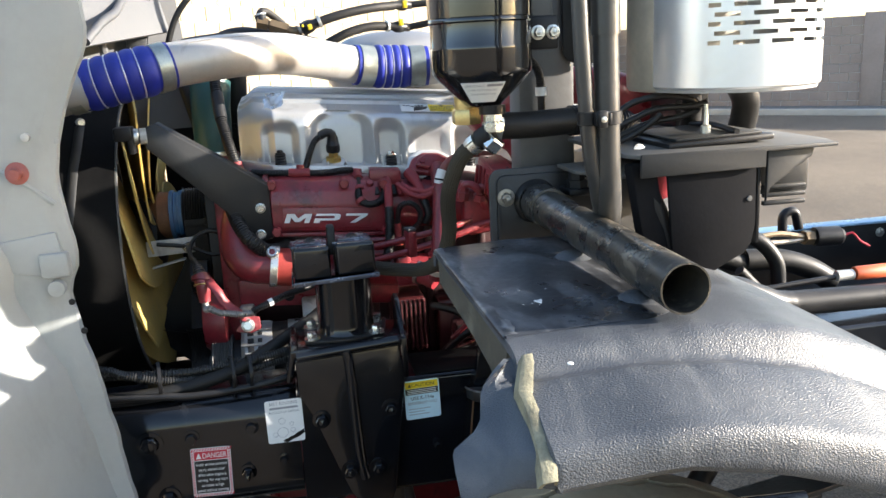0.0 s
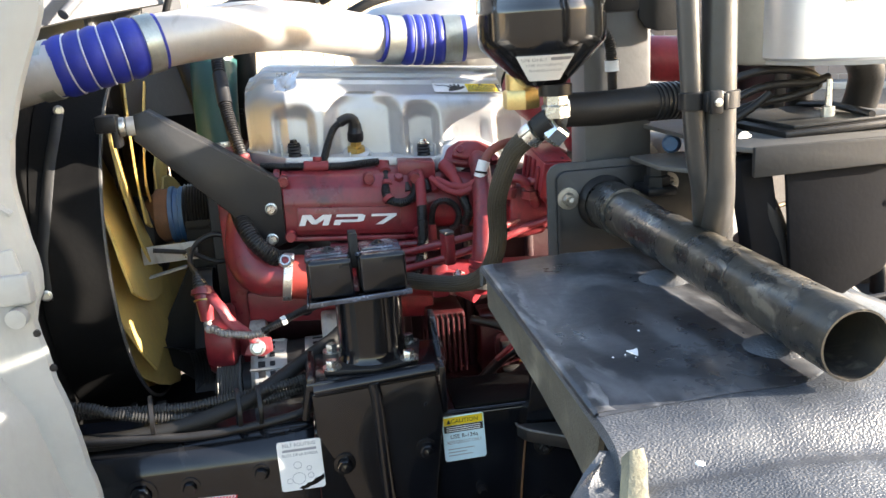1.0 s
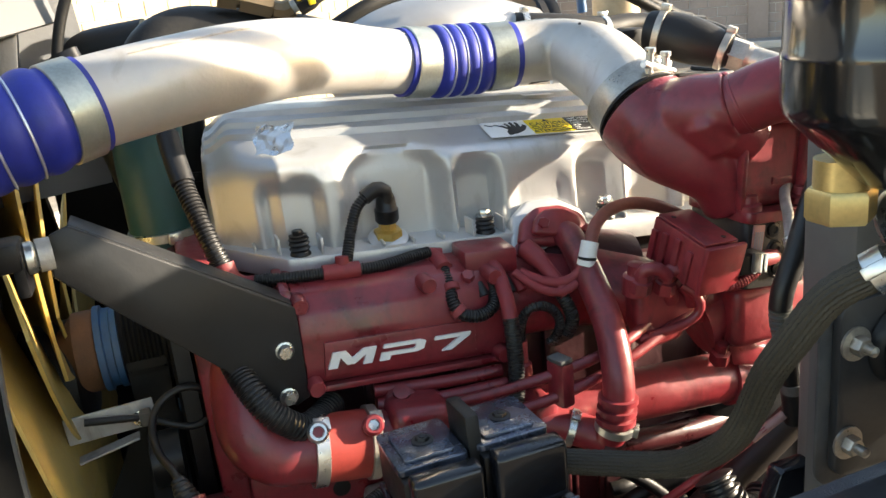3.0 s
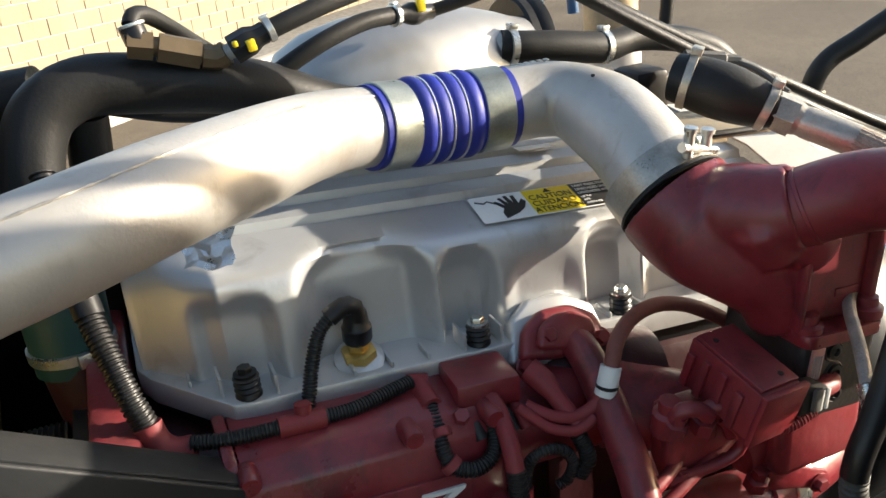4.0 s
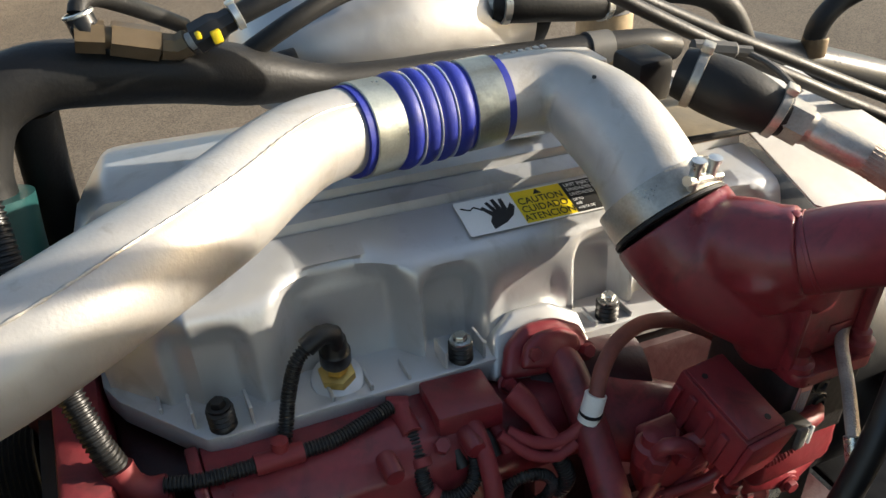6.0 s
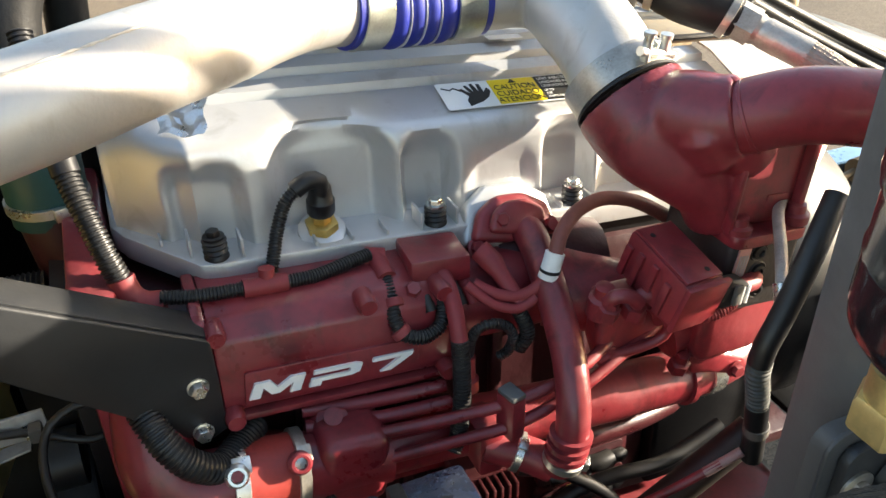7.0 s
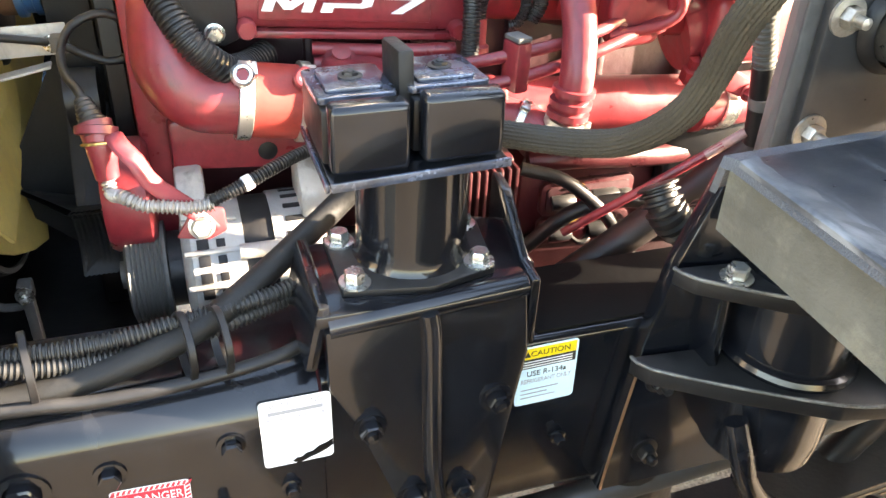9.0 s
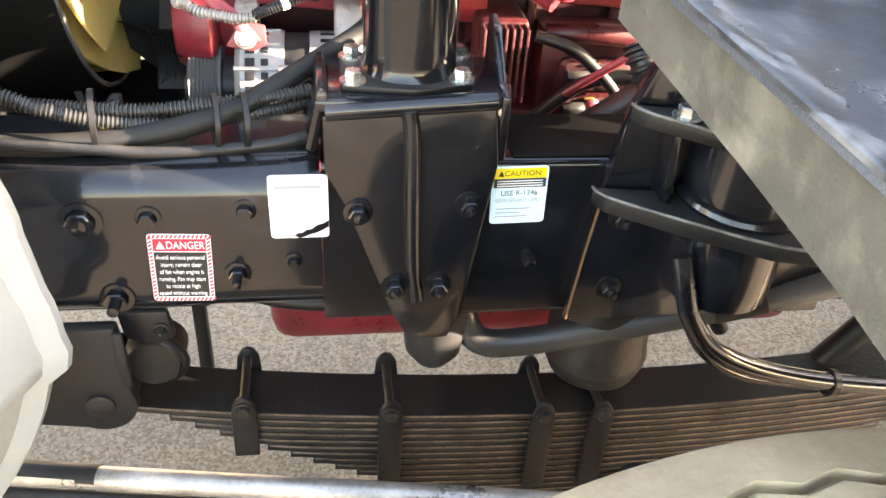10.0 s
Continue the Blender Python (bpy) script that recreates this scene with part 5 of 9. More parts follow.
rows.insert(0, [(p[0] - 0.004, 2.55 + 0.3 * (p[1] - 2.55), 1.466 + 0.5 * (p[2] - 1.466)) for p in rows[0]])
part("cover_shell", sheared(grid(rows)), CAST, vc)
part("flange", sheared(plate([(-0.165, 2.43), (-0.150, 2.395), (-0.066, 2.290), (-0.040, 2.286), (0.82, 2.286), (0.82, 2.86), (-0.165, 2.86)], "z", 1.430, 1.4665, 0.004)), CAST, vc)
part("gasket", sheared(plate([(-0.155, 2.44), (-0.06, 2.300), (0.82, 2.300), (0.82, 2.85), (-0.155, 2.85)], "z", 1.402, 1.4295, 0.0)), BLACK, vc, "dark gasket under the flange")
for x in (-0.108, -0.075, -0.012, 0.035, 0.085, 0.135, 0.185, 0.236, 0.290, 0.345, 0.40, 0.462, 0.52):
    y = 2.290 if x > -0.06 else 2.290 + (-0.06 - x) * 1.25
    part("flange_rib", sheared(box(x, x + 0.004, y + 0.002, y + 0.038, 1.4665, 1.4755 + (0.018 if x in (-0.075, -0.012, 0.236, 0.290) else 0), 0.001)), CAST, vc)
for x in (-0.043, 0.264, 0.490):
    z = 1.4665 - 0.075 * x
    b = part("isolator", lathe([(0.0165, 0)] + [(0.0165 - 0.0028 * (k % 2), 0.003 + 0.0038 * k) for k in range(7)] + [(0.012, 0.029), (0, 0.029)], (x, 2.306, z), (0, 0, 1), 20), PLAST, vc, "black ribbed bolt isolator")
    part("bolt_head", hexbolt((x, 2.306, z + 0.029), (0, 0, 1), 0.0095, 0.009, 1.5), ZINC if x > 0.1 else BLACK, b)
TAN = mat("weathered_tan_plate", (0.27, 0.215, 0.14), 0.5, 0.35, 0.3, 14, 0.2, 120, dust=0.4, dustcol=(0.36, 0.31, 0.23))
rmst = part("rear_bracket", sheared(join(plate(rounded(0.60, 0.80, 2.345, 2.50, 0.02), "z", 1.690, 1.696, 0.002), box(0.62, 0.78, 2.43, 2.47, 1.655, 1.690, 0.003))), TAN, vc, "tan weathered bracket plate on the cover")
part("bracket_lip", sheared(tube([(0.612, 2.345, 1.700), (0.70, 2.341, 1.700), (0.790, 2.345, 1.700), (0.802, 2.37, 1.700), (0.802, 2.49, 1.700)], 0.005, 8)), BLACK, rmst)
for x0, x1, y0, y1 in ((0.44, 0.50, 2.50, 2.53),):
    part("paint_chip", sheared(box(x0, x1, y0, y1, 1.6655, 1.6665, 0)), TAPE, vc)

# caution label on the cover's shoulder
lab, m = sticker("injector_caution_label", (0.3085, 2.3555, 1.6145 - 0.0231), 0.262, 0.062, LAB_W, "white, yellow and black trilingual caution label on the cover", 0.0, right=(1, 0, -0.078), up=(0, 0.96, 0.275), r=0.003)
card(lab, m, 0.083, 0.160, 0.002, 0.060, 0.0012, LAB_Y)
card(lab, m, 0.1605, 0.261, 0.002, 0.060, 0.0012, LAB_K)
palm_outline = [(0.030, 0.004), (0.052, 0.012), (0.066, 0.022), (0.074, 0.036), (0.070, 0.044), (0.062, 0.034), (0.062, 0.054), (0.057, 0.054), (0.055, 0.036), (0.051, 0.056), (0.046, 0.055), (0.047, 0.036),
              (0.040, 0.053), (0.036, 0.051), (0.041, 0.033), (0.030, 0.046), (0.026, 0.043), (0.036, 0.027), (0.030, 0.018)]
bm = plate([(u + 0.006, w) for u, w in palm_outline], "z", 0.0012, 0.0017, 0)
bm.transform(m)
part("pictogram", bm, LAB_K, lab, "black palm pictogram", smooth=False)
bm = tube([(0.006, 0.050, 0.0014), (0.018, 0.044, 0.0014), (0.024, 0.048, 0.0014), (0.034, 0.040, 0.0014)], 0.0011, 6)
bm.transform(m)
part("pictogram_wire", bm, LAB_K, lab)
for i, line in enumerate(("CAUTION", "CUIDADO", "ATENCIÓN")):
    words(line, 0.0165, m @ Matrix.Translation((0.1215, 0.035 - i * 0.0150, 0.0019)), LAB_K, lab, 0.92, "CENTER")
tri = plate([(0.115, 0.0495), (0.128, 0.0495), (0.1215, 0.0585)], "z", 0.0019, 0.0024, 0)
tri.transform(m)
part("warning_triangle", tri, LAB_K, lab, smooth=False)
for i, line in enumerate(("UNIT INJECTOR SYSTEM", "UNIDADES INJETORAS", "UNIDADES INYECTORAS")):
    words(line, 0.0082, m @ Matrix.Translation((0.165, 0.0505 - i * 0.0092, 0.0019)), LAB_W, lab, 0.95)
for i, line in enumerate(("UP TO", "ATÉ", "HASTA DE")):
    words(line, 0.0062, m @ Matrix.Translation((0.165, 0.0225 - i * 0.0078, 0.0019)), LAB_W, lab, 0.9)
words("100 VOLTS", 0.0135, m @ Matrix.Translation((0.202, 0.0095, 0.0019)), LAB_W, lab, 0.78)
tg = thing("foil_tag", (-0.075, 2.38, 1.63), "crumpled silver foil tag on the cover's front shoulder", "tag")
m2 = face_pose((-0.080, 2.381, 1.618), (0.80, -0.58, 0.05), (0.22, 0.42, 0.70))
random.seed(4)
rows = []
for i in range(7):
    rows.append([(0.066 * k / 8 + 0.004 * math.sin(i * 1.3), 0.046 * i / 6 + 0.003 * math.sin(k), 0.0015 + 0.0030 * random.random() + 0.006 * (i / 6) ** 2) for k in range(9)])
bm = thick(grid(rows), 0.0004)
bm.transform(m2)
part("foil", bm, mat("crinkled_silver_foil", (0.62, 0.64, 0.66), 0.32, 0.75, 0.15, 40, 0.3, 120), tg, smooth=False)

# sensor on the cover and the wiring conduits
se = thing("oil_sensor", (0.102, 2.325, 1.46), "brass pressure sensor with a black elbow plug", "sensor")
part("seat", lathe([(0.034, -0.006), (0.033, 0.004), (0.026, 0.008)], (0.103, 2.326, 1.462), (0, -0.35, 0.94), 24), CAST, se)
part("hex", lathe([(0.0235, 0.004), (0.0235, 0.016), (0.019, 0.018), (0.0145, 0.019), (0.0145, 0.034), (0, 0.034)], (0.103, 2.326, 1.462), (0, -0.12, 0.99), 6, caps=False), BRASS, se, "brass hex fitting")
part("plug", lathe([(0.017, 0.030), (0.0195, 0.034), (0.0195, 0.052), (0.017, 0.055), (0.015, 0.072), (0.012, 0.078)], (0.103, 2.326, 1.462), (0.02, -0.10, 0.99), 16), PLAST, se)
part("elbow", tube([(0.104, 2.316, 1.525), (0.103, 2.315, 1.543), (0.088, 2.313, 1.549), (0.068, 2.310, 1.540)], 0.0125, 12), PLAST, se)
part("lead", ribbed([(0.070, 2.310, 1.541), (0.052, 2.305, 1.525), (0.036, 2.295, 1.492), (0.024, 2.280, 1.462), (0.012, 2.262, 1.440), (0.008, 2.255, 1.432)], 0.0085), PLAST, se)

hn = thing("wiring_conduit", (0.05, 2.26, 1.43), "black corrugated wiring conduit with red joints along the cover", "conduit")
part("run", ribbed([(-0.122, 2.256, 1.460), (-0.08, 2.246, 1.457), (-0.02, 2.244, 1.453)], 0.0086, 0.0042), PLAST, hn)
part("run", ribbed([(0.028, 2.244, 1.449), (0.07, 2.246, 1.446), (0.115, 2.256, 1.447), (0.150, 2.266, 1.446)], 0.0086, 0.0042), PLAST, hn)
part("tee_joint", join(tube([(-0.024, 2.244, 1.453), (0.032, 2.244, 1.449)], 0.0125, 14), tube([(0.006, 2.246, 1.446), (0.009, 2.250, 1.472)], 0.0105, 12)), RED_D, hn, "red tee joint")
part("corner_joint", join(tube([(-0.120, 2.262, 1.447), (-0.140, 2.264, 1.450), (-0.156, 2.272, 1.462), (-0.162, 2.28, 1.485)], 0.0175, 14), box(-0.155, -0.115, 2.245, 2.285, 1.425, 1.452, 0.006)), RED_D, hn, "red corner joint")
part("riser", ribbed([(-0.162, 2.280, 1.480), (-0.172, 2.292, 1.515), (-0.182, 2.315, 1.555), (-0.192, 2.345, 1.595), (-0.197, 2.37, 1.63), (-0.203, 2.40, 1.69), (-0.206, 2.44, 1.75)], 0.0140, 0.0062, 0.0012, 14), PLAST, hn)
part("riser_sleeve", tube([(-0.193, 2.350, 1.60), (-0.198, 2.374, 1.636), (-0.201, 2.39, 1.67)], 0.0172, 14), PLAST, hn)
part("branch_joint", join(tube([(0.146, 2.276, 1.436), (0.172, 2.268, 1.433)], 0.0145, 14), tube([(0.160, 2.27, 1.435), (0.162, 2.232, 1.424)], 0.014, 12)), RED_D, hn, "red branch joint")
part("loop", ribbed([(0.162, 2.240, 1.425), (0.160, 2.214, 1.410), (0.156, 2.190, 1.388), (0.163, 2.176, 1.370), (0.188, 2.168, 1.363), (0.214, 2.174, 1.370), (0.226, 2.192, 1.388), (0.225, 2.212, 1.405), (0.216, 2.228, 1.415)], 0.0095), PLAST, hn)
part("loop_end", tube([(0.218, 2.226, 1.413), (0.210, 2.235, 1.422), (0.204, 2.244, 1.430)], 0.0135, 12), RED_D, hn)
part("drop_sleeve", tube([(0.236, 2.235, 1.424), (0.236, 2.195, 1.410), (0.234, 2.165, 1.380), (0.232, 2.150, 1.352)], 0.0120, 12), RED_D, hn)
part("drop", ribbed([(0.232, 2.150, 1.356), (0.230, 2.140, 1.32), (0.226, 2.130, 1.27), (0.214, 2.115, 1.225), (0.20, 2.105, 1.205)], 0.0120), PLAST, hn)
part("strap", ring((0.161, 2.205, 1.402), (0.05, 0.55, 0.5), 0.0115, 0.012, 0.002, 16), RED_D, hn)
part("strap", ring((0.160, 2.178, 1.373), (0.4, -0.4, -0.6), 0.0115, 0.012, 0.002, 16), RED_D, hn)

jb = thing("junction_box", (0.237, 2.25, 1.42), "small red sensor box on the intake cover", "box")
part("box", sheared(turned(box(0.193, 0.279, 2.214, 2.286, 1.424, 1.464, 0.005), (0.236, 2.25, 1.44), 0, 0, -3)), RED, jb)
for x in (0.205, 0.228, 0.250, 0.268):
    part("plug", tube([(x, 2.225, 1.418 - 0.075 * x), (x + 0.002, 2.205, 1.412 - 0.075 * x), (x + 0.004, 2.192, 1.398 - 0.075 * x)], 0.0085, 10), PLAST if x in (0.205, 0.250) else RED_D, jb)
bolt(jb, (0.190, 2.212, 1.408), (0, -0.6, 0.8), 0.011, 0.012, RED, 1.3)

hs = thing("small_harness", (0.34, 2.2, 1.4), "red painted sensor wires bundled with white tape", "wiring")
part("lead", tube([(0.275, 2.200, 1.405), (0.30, 2.180, 1.392), (0.335, 2.172, 1.385), (0.362, 2.172, 1.395), (0.376, 2.170, 1.415)], 0.0085, 10), RED_D, hs)
part("lead", tube([(0.262, 2.195, 1.410), (0.29, 2.170, 1.385), (0.325, 2.160, 1.374), (0.352, 2.163, 1.382)], 0.007, 10), RED_D, hs)
part("lead", tube([(0.372, 2.170, 1.408), (0.384, 2.172, 1.434), (0.402, 2.190, 1.456), (0.440, 2.215, 1.470), (0.490, 2.230, 1.472), (0.535, 2.228, 1.462), (0.572, 2.222, 1.443), (0.605, 2.215, 1.42), (0.63, 2.21, 1.39)], 0.0105, 12), mat("dusty_red_hose", (0.20, 0.06, 0.045), 0.6, 0, 0.3, 14), hs)
part("tape", tube([(0.373, 2.170, 1.405), (0.378, 2.171, 1.420), (0.386, 2.175, 1.440)], 0.0140, 14), TAPE, hs, "white tape wrap")
part("tape_edge", ring((0.3768, 2.170, 1.4165), (0.2, 0.05, 1), 0.0137, 0.005, 0.0012, 18), BLACK, hs)
part("plug", tube([(0.300, 2.235, 1.432), (0.312, 2.215, 1.418), (0.322, 2.190, 1.395), (0.335, 2.165, 1.365)], lambda s: 0.0165 if s < 0.035 else 0.0125, 12), RED_D, hs)
part("lead", ribbed([(0.255, 2.175, 1.285), (0.257, 2.170, 1.33), (0.265, 2.165, 1.352), (0.285, 2.160, 1.360), (0.308, 2.160, 1.348), (0.318, 2.160, 1.325), (0.312, 2.165, 1.30), (0.300, 2.17, 1.29)], 0.007), PLAST, hs)
part("lead", ribbed([(0.325, 2.178, 1.375), (0.334, 2.165, 1.352), (0.340, 2.160, 1.325), (0.330, 2.165, 1.30)], 0.0105), PLAST, hs)
part("sensor", lathe([(0.015, 0), (0.015, 0.02), (0.010, 0.024), (0.010, 0.06)], (0.255, 2.172, 1.245), (0, 0, 1), 14), RED_D, hs)

# boxed valve and its plug
rb = thing("valve_unit", (0.50, 2.1, 1.42), "red boxed control valve with fittings and a grey plug", "valve")
m = Matrix.Translation((0.512, 2.085, 1.425)) @ pose(0, 0, 0, 14, 4, 6)
for name, b in (("case", box(-0.033, 0.033, -0.054, 0.062, -0.038, 0.034, 0.004)), ("front_rim", box(-0.037, 0.037, -0.064, -0.0545, -0.040, 0.038, 0.003)), ("lid", box(-0.031, 0.031, -0.050, 0.058, 0.0345, 0.039, 0.002))):
    b.transform(m)
    part(name, b, RED, rb)
for v_ in (-0.034, -0.006, 0.022, 0.046):
    b = box(-0.0385, -0.0325, v_, v_ + 0.012, -0.036, 0.026 - 0.25 * abs(v_), 0.002)
    b.transform(m)
    part("side_rib", b, RED, rb)
for u, w in ((-0.016, 0.040), (0.014, -0.036)):
    p = lathe([(0.004, 0.039), (0.004, 0.0396), (0, 0.0396)], (u, w, 0), (0, 0, 1), 10)
    p.transform(m)
    part("pit", p, BLACK, rb)
part("foot_casting", plate([(0.428, 1.392), (0.520, 1.388), (0.538, 1.335), (0.505, 1.272), (0.440, 1.265), (0.425, 1.31)], "y", 2.108, 2.150, 0.009, 3), RED, rb)
for x, z in ((0.444, 1.295), (0.505, 1.30)):
    part("foot_bolt", hexbolt((x, 2.108, z), OUT, 0.009, 0.009, 1.4), RED, rb)
part("fitting", lathe([(0.019, 0), (0.019, 0.03), (0.013, 0.034), (0.013, 0.05), (0, 0.052)], (0.425, 2.115, 1.365), (0, -0.15, 1), 16), RED, rb)
for x, z in ((0.462, 1.385), (0.500, 1.372)):
    part("nozzle", tube([(x, 2.115, z), (x + 0.018, 2.105, z - 0.022), (x + 0.026, 2.112, z - 0.045)], 0.012, 12), RED, rb)
for x, z in ((0.424, 1.372), (0.466, 1.362)):
    part("elbow_nut", join(lathe([(0.0165, 0), (0.0165, 0.018), (0.012, 0.020), (0.012, 0.030)], (x, 2.098, z), (0.1, -0.2, 1), 6), tube([(x, 2.095, z + 0.026), (x + 0.006, 2.088, z + 0.038), (x + 0.024, 2.082, z + 0.036), (x + 0.038, 2.080, z + 0.022)], 0.0105, 12)), RED, rb)
part("vent_pipe", tube([(0.499, 2.098, 1.368), (0.512, 2.088, 1.356), (0.522, 2.084, 1.338), (0.518, 2.086, 1.318), (0.495, 2.092, 1.304), (0.46, 2.10, 1.296), (0.424, 2.105, 1.290)], 0.0075, 12), RED, rb)
pl = thing("grey_connector", (0.585, 2.05, 1.405), "black and grey electrical plug with red lead", "connector")
part("shell", turned(box(0.552, 0.600, 2.030, 2.062, 1.388, 1.420, 0.004), (0.575, 2.05, 1.405), 0, 6, 4), PLAST, pl)
part("lock", turned(box(0.570, 0.584, 2.024, 2.031, 1.392, 1.424, 0.003), (0.575, 2.05, 1.405), 0, 6, 4), GREY, pl)
for dx in (-0.010, 0.0, 0.010):
    part("latch_rib", turned(box(0.586 + dx, 0.590 + dx, 2.0275, 2.031, 1.390, 1.418, 0.001), (0.575, 2.05, 1.405), 0, 6, 4), TAPE, pl)
part("lead", tube([(0.598, 2.048, 1.402), (0.630, 2.055, 1.398), (0.650, 2.075, 1.392)], lambda s: 0.012, 12), RED_D, pl)
part("conduit", ribbed([(0.650, 2.073, 1.392), (0.614, 2.052, 1.402), (0.583, 2.040, 1.386), (0.548, 2.040, 1.375), (0.517, 2.05, 1.378), (0.50, 2.07, 1.385)], 0.0085), RED_D, pl)

# ---- intake elbow casting and its cross pipe ----
ie = thing("intake_casting", (0.60, 2.15, 1.5), "red cast intake elbow bolted to a dark spacer", "casting")
body = tube([(0.523, 2.2365, 1.618), (0.530, 2.215, 1.600), (0.545, 2.185, 1.574), (0.570, 2.153, 1.545), (0.598, 2.135, 1.515), (0.620, 2.130, 1.475)], lambda s: 0.0795 - 0.027 * ease((s - 0.03) / 0.15), 40, flat=0.96)
body = join(body, turned(box(0.588, 0.706, 2.082, 2.20, 1.468, 1.600, 0.014, 3), (0.64, 2.14, 1.53), 0, 5))
# shoulder that carries the pipe's socket
body = join(body, tube([(0.540, 2.195, 1.595), (0.556, 2.155, 1.618), (0.578, 2.118, 1.624), (0.594, 2.098, 1.632)], lambda s: 0.062 - 0.08 * s, 32))
body = join(body, tube([(0.565, 2.160, 1.580), (0.600, 2.110, 1.590), (0.630, 2.098, 1.572)], lambda s: 0.048 - 0.1 * s, 24))
body = join(body, lathe([(0.050, -0.02), (0.062, 0.0), (0.062, 0.020), (0.054, 0.034), (0.048, 0.040)], (0.566, 2.132, 1.604), (0.62, -0.68, 0.36), 7))
cb = part("elbow_body", body, RED, ie)
rm = cb.modifiers.new("fuse", "REMESH")
rm.mode, rm.voxel_size, rm.use_smooth_shade = "VOXEL", 0.0032, True
sm = cb.modifiers.new("fillet", "SMOOTH")
sm.factor, sm.iterations = 0.5, 6
part("neck_rib", turned(box(0.700, 0.712, 2.070, 2.20, 1.466, 1.606, 0.004), (0.64, 2.14, 1.53), 0, 5), RED, ie)
part("neck_rib", turned(box(0.590, 0.599, 2.071, 2.09, 1.47, 1.575, 0.004), (0.64, 2.14, 1.53), 0, 5), RED, ie)
part("neck_lip", turned(box(0.640, 0.712, 2.066, 2.10, 1.600, 1.608, 0.003), (0.64, 2.14, 1.53), 0, 5), RED, ie)
part("cast_mark", turned(box(0.652, 0.690, 2.0800, 2.0825, 1.505, 1.516, 0.001), (0.64, 2.14, 1.53), 0, 5), RED, ie)
part("foot", turned(plate(rounded(0.588, 0.716, 2.056, 2.215, 0.016), "z", 1.452, 1.470, 0.005), (0.64, 2.14, 1.46), 0, 4), RED, ie)
SPACER = mat("dark_cast_spacer", (0.032, 0.028, 0.027), 0.5, 0.3, 0.3, 14, 0.3, 120)
part("spacer", turned(plate(rounded(0.588, 0.712, 2.066, 2.21, 0.012), "z", 1.345, 1.4515, 0.004), (0.64, 2.14, 1.40), 0, 5), SPACER, ie, "dark cast spacer with bolts")
for k in range(3):
    p = (0.640 + 0.004 * k, 2.066, 1.438 - 0.032 * k)
    part("recess", lathe([(0.0155, 0), (0.0135, 0.002), (0.0115, 0.0005), (0, 0.0005)], p, OUT, 22), SPACER, ie)
    part("socket_bolt", lathe([(0.0105, 0), (0.0105, 0.005), (0.006, 0.006), (0.005, 0.003), (0, 0.003)], p, OUT, 14), BLACK, ie)
part("tag", turned(box(0.600, 0.620, 2.0625, 2.0655, 1.385, 1.450, 0), (0.61, 2.07, 1.42), 0, 8), mat("pink_paper", (0.50, 0.26, 0.24), 0.6), ie, "pinkish paper tag")
for r_ in range(4):
    part("print_bar", turned(box(0.603 + 0.0042 * r_, 0.605 + 0.0042 * r_, 2.0615, 2.0624, 1.395, 1.440, 0), (0.61, 2.07, 1.42), 0, 8), LAB_G, ie)
part("lower_neck", join(tube([(0.66, 2.15, 1.36), (0.655, 2.155, 1.33), (0.63, 2.165, 1.29), (0.57, 2.17, 1.27)], 0.066, 24, flat=0.9), box(0.59, 0.735, 2.085, 2.20, 1.235, 1.342, 0.018, 3)), RED, ie)
for x, y in ((0.606, 2.078), (0.700, 2.074)):
    part("bolt_boss", lathe([(0.019, 0), (0.019, 0.012), (0.013, 0.015), (0.012, 0.026), (0, 0.027)], (x, y, 1.469), (0, 0, 1), 16), RED, ie)
eg = thing("recirculation_pipe", (0.68, 2.1, 1.6), "large red pipe joining the intake elbow from behind", "pipe")
part("pipe", tube([(0.572, 2.135, 1.605), (0.600, 2.090, 1.634), (0.645, 2.050, 1.654), (0.710, 2.015, 1.652), (0.790, 1.985, 1.640), (0.870, 1.985, 1.600), (0.93, 2.01, 1.54), (0.96, 2.06, 1.45), (0.97, 2.12, 1.35)], 0.047, 32), RED, eg)
part("weld_bead", ring((0.600, 2.090, 1.634), (0.60, -0.62, 0.42), 0.0462, 0.006, 0.0022, 40), RED, eg)
for q in ((0.560, 2.118, 1.662), (0.585, 2.110, 1.674)):
    part("weld_lump", lathe([(0.008, -0.004), (0.007, 0.004), (0.003, 0.006), (0, 0.006)], q, (0.2, -0.3, 1), 12), RED, eg)
bh = thing("braided_line", (0.66, 2.0, 1.5), "thin silver braided line beside the intake casting", "hose")
part("line", tube([(0.865, 2.20, 1.60), (0.832, 2.172, 1.522), (0.785, 2.142, 1.500), (0.715, 2.104, 1.503), (0.672, 2.078, 1.491), (0.628, 2.02, 1.472), (0.590, 1.972, 1.455)], 0.0080, 12), mat("steel_braid", (0.45, 0.42, 0.38), 0.5, 0.6, 0.3, 60, 0.8, 500), bh)
part("sleeve", tube([(0.592, 1.975, 1.456), (0.585, 1.958, 1.432)], 0.0105, 12), ZINC, bh)
bh2 = thing("black_sleeved_hose", (0.578, 1.95, 1.3), "black sleeved hose with a ribbed section behind the column", "hose")
part("upper_sleeve", tube([(0.66, 1.985, 1.56), (0.605, 1.955, 1.500), (0.570, 1.942, 1.440), (0.549, 1.938, 1.398), (0.545, 1.938, 1.372)], 0.0155, 18), PLAST, bh2)
